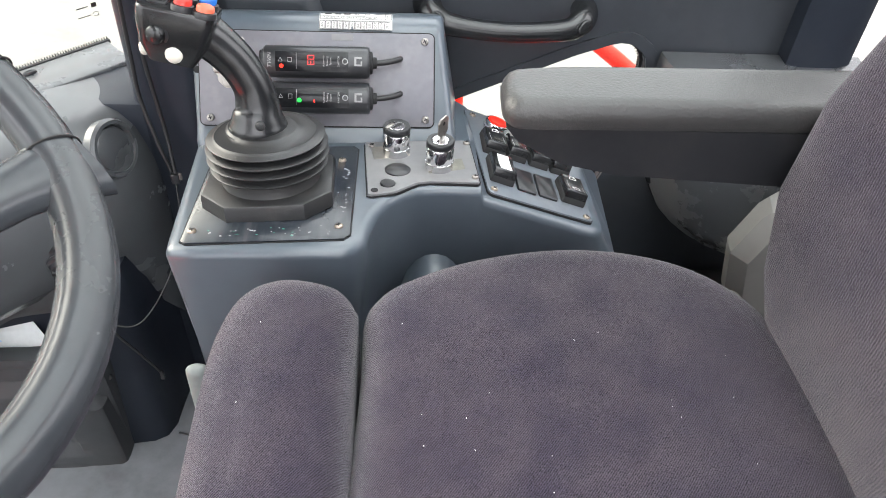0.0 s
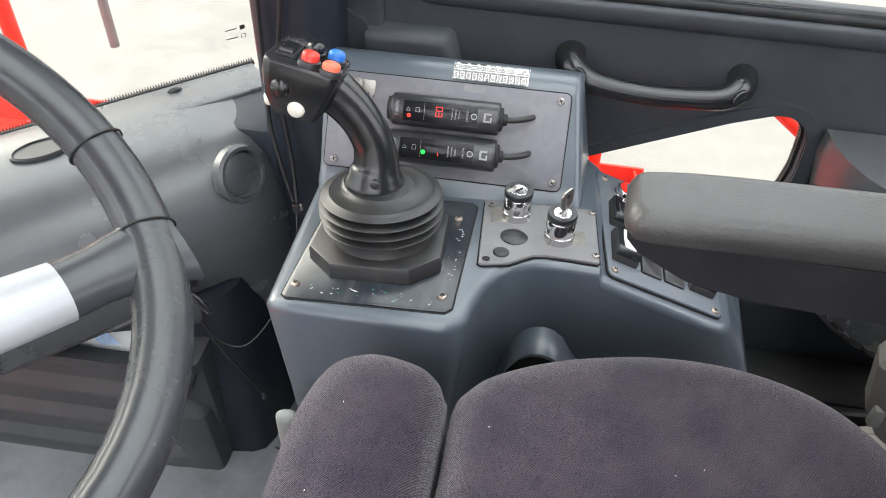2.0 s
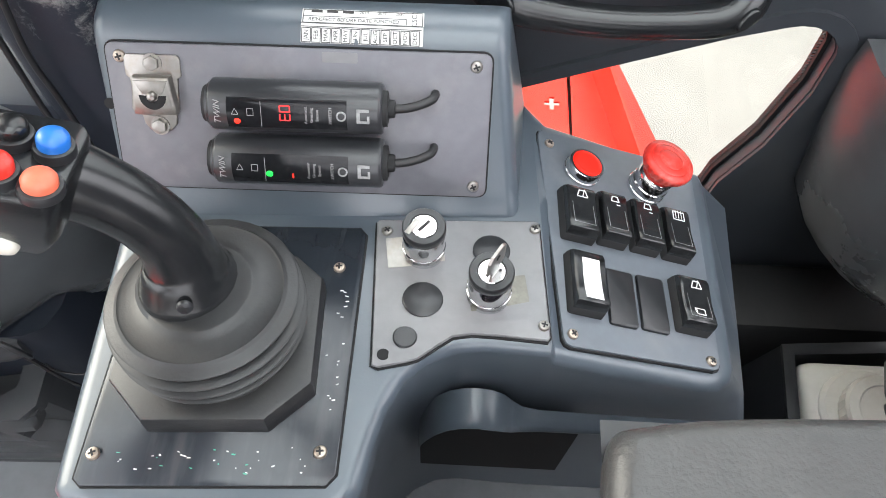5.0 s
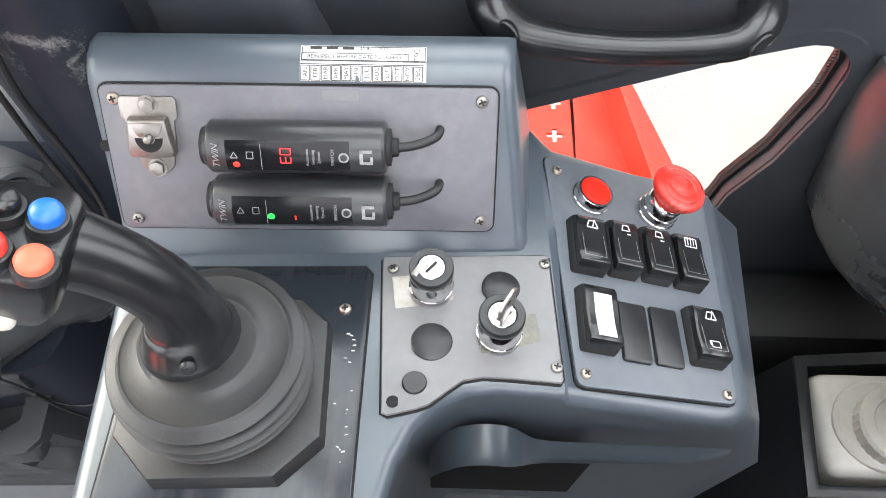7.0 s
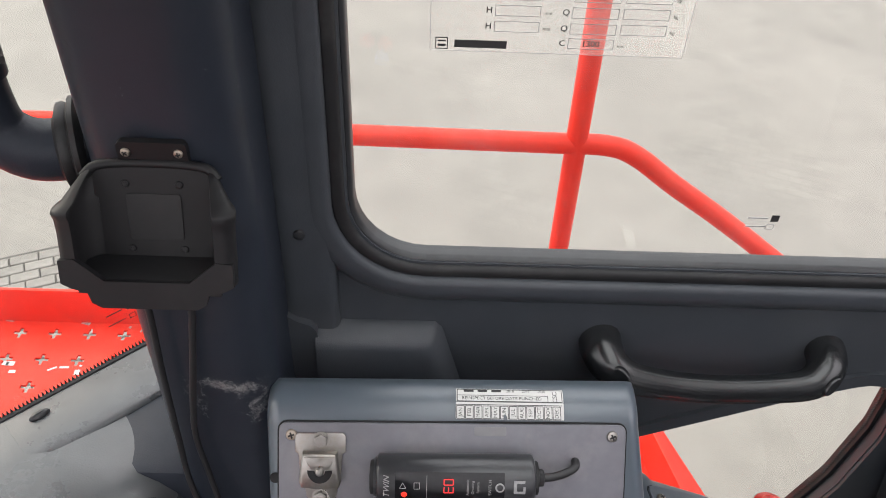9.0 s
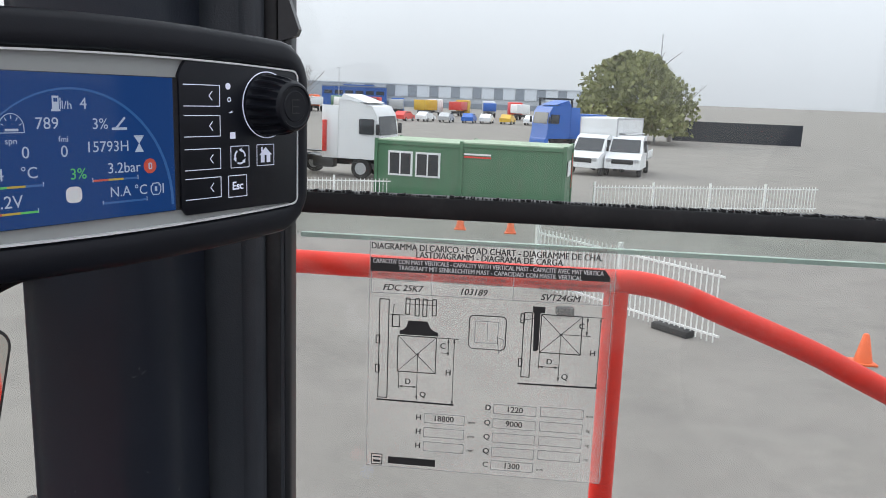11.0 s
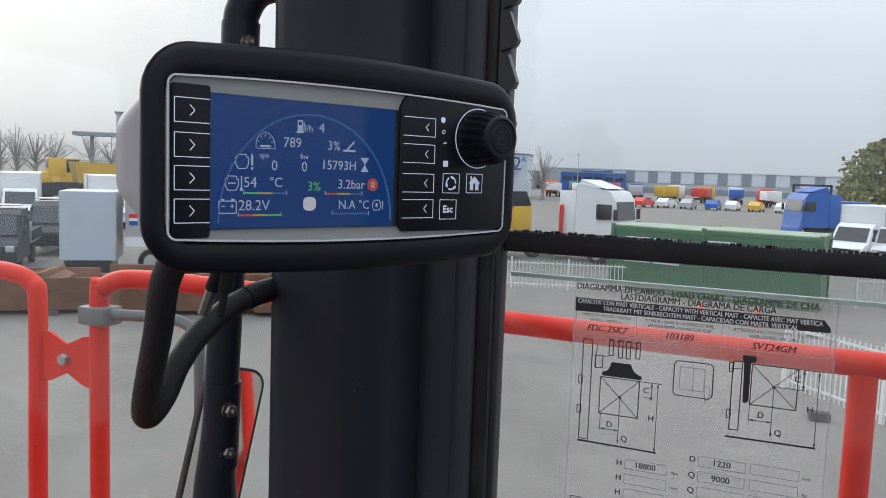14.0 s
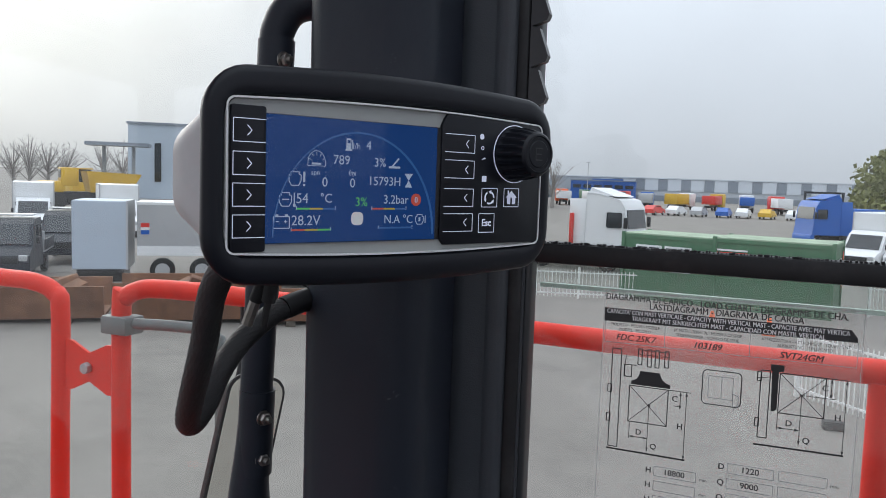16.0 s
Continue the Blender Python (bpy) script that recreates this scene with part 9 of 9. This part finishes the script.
part("cover", loft([[(-1.3, b, 2.6), (1.3, b, 2.6), (1.25, b * 0.6, 3.3), (-1.25, b * 0.6, 3.3)] for b in (-1.1, 1.1)]), M_DARKVEH, yb, "grey tarpaulin")
for q in (-0.8, 0.8):
    wheel_at(yb, q, -1.0, 0.5, 0.3)
bt_ = tractor_truck(1.4, 66.0, -150, M_BLUEP, "bright blue lorry parked across the yard")
part("load_box", box(3.4, 2.4, 1.9, 0.05, at=(-3.9, 0, 2.0)), M_BLUEP, bt_, "blue body")
van(3.4, 45.2, -118, "white box van with a tall plain body", "box", M_WHITEPAINT)
van(5.6, 45.0, -105, "white crew-cab flatbed truck facing the yard", "crew", M_WHITEPAINT)
for x, y in ((-1.66, 25.1), (-0.08, 24.9), (7.25, 13.43), (6.03, 13.9)):
    cn = grounded("traffic_cone", x, y, 0, "orange and white traffic cone on the paving", "traffic cone", "traffic cones")
    part("cone", lathe([(0.15, 0.03), (0.05, 0.5), (0.03, 0.52), (0.01, 0.52)], 18), M_CONE, cn)
    part("foot", box(0.36, 0.36, 0.04, 0.01, at=(0, 0, 0.02)), M_CONE, cn)
    for h0, h1 in ((0.12, 0.24), (0.32, 0.43)):
        part("sleeve", lathe([(0.154 - 0.2128 * h0, h0), (0.154 - 0.2128 * h1, h1), (0.152 - 0.2128 * h1, h1)], 18), M_WHITE, cn, "white band")

# row of parked cars and machines far across the yard
def small_car(x, y, yaw, paint, group):
    c = grounded("parked_car", x, y, yaw, {M_WHITEPAINT: "white", M_DARKVEH: "dark grey", M_RED_B: "red", M_BLUEP: "blue", M_GALV: "silver-grey"}.get(paint, "yellow") + " car parked far across the yard", "car", group)
    prof = [(2.1, 0.35), (2.1, 0.75), (1.1, 0.95), (0.5, 1.42), (-1.0, 1.46), (-1.9, 1.0), (-2.1, 0.9), (-2.1, 0.35)]
    part("body", loft([[(a, b * (1 if q < 1 else 0.85), q) for a, q in prof] for b in (-0.88, 0.88)]), paint, c, smooth=25)
    part("windows", loft([[(a, b, q) for a, q in ((0.95, 1.0), (0.45, 1.36), (-0.95, 1.38), (-1.7, 1.02))] for b in (-0.80, 0.80)]), M_VGLASS, c)
    for s in (-1, 1):
        for q in (-1.3, 1.3):
            wheel_at(c, q, s * 0.8 + (0.1 if s < 0 else 0), 0.32, 0.2)
    return c


rnd = random.Random(17)
paints = [M_WHITEPAINT, M_DARKVEH, M_RED_B, M_WHITEPAINT, M_GALV, M_BLUEP, M_WHITEPAINT, M_YELLOW]
for k in range(14):
    small_car(-24 + 3.1 * k + rnd.uniform(-0.3, 0.3), 118 + 0.55 * k + rnd.uniform(-1, 1), 80 + rnd.uniform(-6, 6), paints[k % 8], "parked cars")
for k in range(9):
    v = grounded("parked_truck", -46 + 5.6 * k, 150 + rnd.uniform(-4, 4), rnd.uniform(60, 120), ("white", "orange", "green", "red", "blue", "white", "yellow", "white", "red")[k] + " machine or truck parked in a far row", "truck", "far trucks")
    pt_ = (M_WHITEPAINT, M_CONE, M_GREEN, M_RED_B, M_BLUEP, M_WHITEPAINT, M_YELLOW, M_WHITEPAINT, M_RED_B)[k]
    part("cab", box(2.0, 2.4, 2.4, 0.15, at=(2.5, 0, 1.9)), pt_, v)
    part("windscreen", box(0.1, 2.0, 0.9, 0.05, at=(3.5, 0, 2.3)), M_VGLASS, v)
    part("load", box(4.6, 2.4, rnd.uniform(1.2, 2.2), 0.05, at=(-1.2, 0, 2.0)), paints[(k * 3) % 8], v)
    part("chassis", box(6.8, 0.9, 0.4, at=(0, 0, 0.8)), M_BLACK, v)
    for q in (2.4, -2.2):
        for s in (-1, 1):
            wheel_at(v, q, s + (0.15 if s < 0 else 0), 0.5, 0.3)

gf = grounded("steel_portal", 1.7, 91.0, 46, "dark steel portal frame standing in the yard", "frame")
part("upright", box(0.18, 0.18, 4.1, at=(0, 0, 2.05)), M_DARKVEH, gf, smooth=0)
part("upright", box(0.18, 0.18, 4.1, at=(5.4, 0, 2.05)), M_DARKVEH, gf, smooth=0)
part("cross_beam", box(5.6, 0.2, 0.22, at=(2.7, 0, 4.05)), M_DARKVEH, gf, smooth=0)

# warehouse with banded cladding
wh = grounded("warehouse", -66, 232, 8.5, "long pale warehouse with banded grey cladding", "warehouse")
part("wall", box(112, 30, 6.4, at=(56, 15, 3.2)), M_CLAD, wh, smooth=0)
part("roof", box(112.6, 30.6, 0.3, at=(56, 15, 6.5)), M_CLADW, wh, smooth=0)
part("plinth", box(112.1, 0.2, 1.6, at=(56, -0.12, 0.8)), M_CLAD2, wh, smooth=0)
first = None
for k in range(14):
    pm_ = pose(20 + 6.4 * k, -0.1, 4.6)
    if first is None:
        first = part("cladding_band", box(2.6 + 0.0, 0.12, 3.2), M_CLAD2, wh, m=pm_, smooth=0)
    else:
        o = new("cladding_band", first.data)
        o.parent, o.matrix_basis = wh, pm_
for k in range(14):
    part("cladding_panel", box(3.6, 0.1, 3.2), M_CLADW, wh, m=pose(16.8 + 6.4 * k, -0.09, 4.6), smooth=0)
part("sign", box(9, 0.1, 0.9), M_BLUEP, wh, "plain blue sign band", pose(17, -0.2, 5.4), smooth=0)
of = grounded("office_block", -57, 222, 8.5, "dark blue flat-roofed office block before the warehouse", "building")
part("wall", box(18, 9, 5.2, at=(9, 4.5, 2.6)), M_CLADB, of, smooth=0)
part("roof", box(18.3, 9.3, 0.3, at=(9, 4.5, 5.3)), M_CLAD2, of, smooth=0)
for k in range(6):
    w = part("window", box(2.2, 0.1, 1.0, at=(1.8 + 2.9 * k, -0.05, 3.6)), M_VGLASS, of, smooth=0)
hb = grounded("hall_building", -52, 128, 12, "grey hall with a blue painted hall number", "building")
part("wall", box(13, 10, 7.4, at=(6.5, 5, 3.7)), M_CLADW, hb, smooth=0)
part("roof", box(13.3, 10.3, 0.3, at=(6.5, 5, 7.5)), M_CLAD2, hb, smooth=0)
num = text("2", 3.2)
part("lettering", num, M_CLADB, hb, m=pose(11.2, -0.05, 5.8, 90, 0, 0), smooth=0)
part("lettering", text("A", 1.4), M_CLADB, hb, m=pose(12.3, -0.05, 6.6, 90, 0, 0), smooth=0)
lo = grounded("low_hall", -140, 215, 6, "low grey hall along the horizon", "building")
part("wall", box(75, 20, 5.0, at=(37, 10, 2.5)), M_CLAD, lo, smooth=0)
part("roof", box(75.4, 20.4, 0.3, at=(37, 10, 5.1)), M_CLAD2, lo, smooth=0)

for x, y, h, arm_ in ((13.7, 86.1, 11.0, False), (11.4, 89.0, 6.8, True), (-37.5, 160, 8.5, True)):
    lpole = grounded("lamp_post", x, y, 0, "slim grey steel lamp post", "lamp post", "lamp posts")
    part("pole", cyl(0.11, 0.06, h, 12), M_GALV, lpole)
    if arm_:
        part("lamp_head", box(0.9, 0.25, 0.12, 0.03, at=(0, 0, h)), M_GALV, lpole)


# trees
def tree(x, y, h, r, leafy, seed, label):
    rnd = random.Random(seed)
    t = grounded("tree", x, y, rnd.uniform(0, 360), label, "tree", "" if leafy else "bare trees")
    bm = tube([(0, 0, -0.1), (0.05, 0.02, h * 0.2), (0.1, -0.05, h * 0.45)], [h * 0.035, h * 0.028, h * 0.02], 8, 3)
    tips = []
    for k in range(22 if leafy else 34):
        a, e = rnd.uniform(0, 2 * math.pi), rnd.uniform(0.25, 1.35)
        z0 = h * rnd.uniform(0.15, 0.5)
        L = r * rnd.uniform(0.7, 1.15)
        d = Vector((math.cos(a) * math.cos(e), math.sin(a) * math.cos(e), math.sin(e)))
        p0 = Vector((0.05, 0, z0))
        p1 = p0 + d * L * 0.5 + Vector((0, 0, 0.1 * L))
        p2 = p0 + d * L + Vector((0, 0, 0.25 * L))
        p2.z = min(p2.z, h)
        merge(bm, tube([p0, p1, p2], [h * 0.009, h * 0.006, h * 0.002], 5, 2))
        tips += [p1, p2, (p1 + p2) / 2]
        if not leafy:
            for q in range(5):
                s = p1.lerp(p2, rnd.random())
                f = s + Vector((rnd.gauss(0, 1), rnd.gauss(0, 1), rnd.uniform(0, 1.5))) * r * 0.16
                merge(bm, tube([s, (s + f) / 2 + Vector((0, 0, 0.05)), f], [h * 0.003, h * 0.002, h * 0.001], 3, 1))
    part("trunk", bm, M_BARK if leafy else M_TWIG, t, smooth=60)
    if leafy:
        vs, fs = [], []
        for k in range(9000):
            # clumps fill a broad dome with a ragged edge
            a, u, w = rnd.uniform(0, 2 * math.pi), rnd.uniform(0.0, 1), rnd.random() ** 0.4
            rad = r * math.sqrt(max(0.0, 1 - (u * 0.98) ** 2.2)) * w * (1 + 0.16 * math.sin(5 * a + 7 * u) + 0.10 * math.sin(11 * a - 9 * u))
            p = Vector((rad * math.cos(a), rad * math.sin(a), h * (0.10 + 0.88 * u * (0.93 + 0.07 * math.sin(4 * a)))))
            s = rnd.uniform(0.12, 0.30)
            q = Euler((rnd.uniform(0, 6), rnd.uniform(0, 6), rnd.uniform(0, 6))).to_matrix()
            b = len(vs)
            for cx_, cy_ in ((-1, -0.4), (0.2, -0.9), (1, 0.1), (0.1, 0.8)):
                vs.append(p + q @ Vector((cx_ * s, cy_ * s, 0.1 * s * cx_)))
            fs.append((b, b + 1, b + 2, b + 3))
        me = bpy.data.meshes.new("crown")
        me.from_pydata(vs, [], fs)
        me.materials.append(M_LEAF)
        cr_ = new("crown", me)
        cr_.parent = t
        tagged(cr_, "ragged crown of young green leaves", kind="stuff")
    return t


tree(10.9, 83.5, 9.2, 5.9, True, 3, "broad tree in young spring leaf at the edge of the yard")
tree(15.6, 88.0, 8.0, 3.6, False, 5, "bare tree with fine twigs")
for k in range(12):
    tree(-118 + 7.5 * k + random.Random(k).uniform(-2, 2), 150 - 2.0 * k, 8.5 + (k * 37 % 5) * 0.6, 3.6, False, 40 + k, "bare tree in the far row")
for k, (x, y) in enumerate(((-123, 90), (-119.5, 94), (-117, 95), (-115.5, 97.5), (-113, 99), (-109, 103.5), (-107.5, 106))):
    tree(x, y, 8.2 + (k * 29 % 4) * 0.6, 3.9, False, 70 + k, "bare tree in the far row")
hg = grounded("hedge_backdrop", 16, 92, -8, "dark hedge and boards along the yard's edge", "hedge", kind="backdrop")
part("boards", box(14, 0.2, 2.2, at=(7, 0, 1.1)), M_DARKVEH, hg, smooth=0)

# left part of the yard: box bodies, vehicles, dump truck, building, scrap
b1 = grounded("box_trailer", -23.3, 21.2, 39, "pale blue-grey box body standing on the yard", "trailer", "box trailers")
part("body", box(1.85, 2.4, 2.5, 0.03, at=(0.92, 1.2, 1.72)), M_PALEBLUE, b1, smooth=0)
part("edge_trim", box(0.07, 2.42, 2.52, at=(1.86, 1.2, 1.72)), M_GALV, b1, smooth=0)
part("legs", box(1.6, 2.0, 0.45, at=(0.92, 1.2, 0.23)), M_BLACK, b1, smooth=0)
b2 = grounded("box_trailer", -21.7, 22.7, 40, "silver-grey box body with a red-white-blue sticker", "trailer", "box trailers")
part("body", box(3.4, 2.4, 1.9, 0.03, at=(1.7, 1.2, 1.95)), M_GALV, b2, smooth=0)
part("skirt", box(3.4, 0.05, 0.35, at=(1.7, 0, 1.15)), M_WHITEPAINT, b2, smooth=0)
part("top_trim", box(3.45, 2.45, 0.1, at=(1.7, 1.2, 2.9)), M_WHITEPAINT, b2, smooth=0)
part("sticker", merge(box(0.3, 0.01, 0.16, at=(0.28, -0.01, 2.10)), bmesh.new()), M_RED_B, b2, "red sticker field", smooth=0)
part("sticker", box(0.3, 0.01, 0.10, at=(0.28, -0.01, 1.97)), M_WHITE, b2, "white sticker field", smooth=0)
part("sticker", box(0.3, 0.01, 0.16, at=(0.28, -0.01, 1.84)), M_BLUEP, b2, "blue sticker field", smooth=0)
for q in (0.9, 2.3):
    wheel_at(b2, q, 0.05, 0.45, 0.3)
van(-16.9, 24.6, -100, "white box van with a grey load bay behind the railing", "box", M_WHITEPAINT)
van(-24.6, 19.3, -48, "dark pickup truck with load bed", "crew", M_DARKVEH)
van(-27.6, 24.5, -50, "dark grey panel truck with dusty front", "crew", M_DARKVEH)
for k in range(5):
    v = van(-36 - 4.4 * k, 36 - 2.5 * k, -40, "white lorry cab in a far row", "box", M_WHITEPAINT)

dt = grounded("dump_truck", -63.6, 60.2, -122, "yellow articulated dump truck across the yard", "dump truck")
part("skip", loft([[(-3.6, b, 3.6), (1.6, b, 3.8), (1.2, b * 0.85, 1.7), (-2.6, b * 0.85, 1.9)] for b in (-1.7, 1.7)]), M_YELLOW, dt, "dump body")
part("cab", box(1.6, 1.9, 1.8, 0.1, at=(3.0, 0, 3.2)), M_YELLOW, dt)
part("cab_glass", box(1.64, 1.6, 0.9, 0.05, at=(3.0, 0, 3.5)), M_VGLASS, dt)
part("bonnet", box(2.2, 1.8, 1.1, 0.15, at=(4.6, 0, 2.2)), M_YELLOW, dt)
part("chassis", box(8.2, 1.2, 0.7, at=(1.0, 0, 1.4)), M_BLACK, dt)
for q in (4.2, -0.6, -2.6):
    for s in (-1, 1):
        wheel_at(dt, q, s * 1.4 + (0.3 if s < 0 else 0), 0.85, 0.6)
for q, r_ in ((-9.0, M_YELLOW), (-15, M_YELLOW)):
    ex = thing("wheel_loader", AT[dt] @ pose(0, q, 0, 0, 0, 12), "yellow loading machine beside the dump truck", "loader", "yellow machines")
    part("body", box(3.4, 2.2, 1.5, 0.2, at=(0, 0, 1.8)), r_, ex)
    part("cab", box(1.5, 1.6, 1.5, 0.1, at=(0.2, 0, 3.2)), M_VGLASS, ex)
    part("cab_roof", box(1.7, 1.8, 0.15, 0.03, at=(0.2, 0, 4.0)), M_YELLOW, ex)
    for qq in (-1.2, 1.4):
        for s in (-1, 1):
            wheel_at(ex, qq, s * 1.1 + (0.3 if s < 0 else 0), 0.75, 0.5)

ph = grounded("portal_building", -86, 86, 40, "blue-grey plain building with a flat canopy", "building")
part("wall", box(24, 14, 10.6, at=(12, 7, 5.3)), M_BLUEGREY, ph, smooth=0)
part("roof", box(24.4, 14.4, 0.3, at=(12, 7, 10.7)), M_CLAD2, ph, smooth=0)
for q in (4.0, 9.0, 14.0):
    part("window", box(0.9, 0.1, 5.5, at=(q, -0.05, 5.2)), M_VGLASS, ph, smooth=0)
cn2 = thing("fuel_canopy", pose(-63, 62, GZ, 0, 0, 40), "grey flat canopy on slim columns", "canopy")
part("roof", box(6, 4, 0.35, at=(0, 0, 6.6)), M_CLAD2, cn2, smooth=0)
for q in (-1.4, 1.4):
    part("column", box(0.35, 0.35, 6.5, at=(q, 0, 3.25)), M_CLAD2, cn2, smooth=0)

# rusty steel plates and beams by the walkway
rnd = random.Random(9)
for k, (x, y, yaw, L, h, z) in enumerate(((-20.6, 14.0, 40, 4.6, 1.0, 0), (-16.6, 16.8, 38, 4.4, 1.15, 0), (-13.2, 19.0, 34, 3.4, 0.75, 0), (-11.0, 20.2, 30, 2.6, 0.5, 0))):
    s_ = grounded("scrap_steel", x, y, yaw, "rusty brown steel trough lying on the paving", "scrap steel", "scrap steel")
    part("trough", loft([[(a, -0.9, 0.12), (a, -1.1, h), (a, -1.02, h), (a, -0.84, 0.2), (a, 0.84, 0.2), (a, 1.02, h), (a, 1.1, h), (a, 0.9, 0.12)] for a in (0, L)]), M_RUST, s_, smooth=20)
    part("bearer", box(0.25, 2.2, 0.12, at=(L * 0.2, 0, 0.06)), M_BARK, s_)
    part("bearer", box(0.25, 2.2, 0.12, at=(L * 0.8, 0, 0.06)), M_BARK, s_)
    for q in range(4):
        bb = box(rnd.uniform(0.5, 1.4), rnd.uniform(0.2, 0.7), rnd.uniform(0.1, 0.4), 0.03)
        part("lump", bb, M_RUST, s_, m=pose(rnd.uniform(0.4, L - 0.4), rnd.uniform(-0.5, 0.5), h * rnd.uniform(0.75, 1.0), rnd.uniform(-20, 20), rnd.uniform(-20, 20), rnd.uniform(0, 90)))
tp = grounded("timber_block", -12.2, 15.6, 20, "short timber bearer lying on the paving", "timber")
part("block", box(0.5, 0.12, 0.12, 0.01, at=(0, 0, 0.06)), M_BARK, tp)

# loose-laid pavers in the sunken patch beside the machine
patch = bpy.data.objects["ground"]
pm0 = bpy.data.meshes.new("paver")
b = box(0.200, 0.098, 0.03, 0.006, 1)
b.to_mesh(pm0)
b.free()
pm0.materials.append(M_PAVER)
bed = lone("paving_bed", box(2.9, 2.0, 0.004, at=(0, 0, 0)), M_JOINT, "dark sandy bed of an uneven paver patch", "paving", kind="structure", m=pose(-2.55, 4.45, GZ + 0.003, 0, 0, 24), smooth=0)
rnd = random.Random(2)
for j in range(18):
    for i in range(13):
        x = (i - 6) * 0.2095 + (0.105 if j % 2 else 0)
        y = (j - 8.5) * 0.1075
        o = new("paver", pm0)
        o.parent = bed
        o.matrix_basis = pose(x, y, 0.0 + rnd.uniform(-0.003, 0.003), rnd.uniform(-0.6, 0.6), rnd.uniform(-0.6, 0.6), rnd.uniform(-0.8, 0.8))
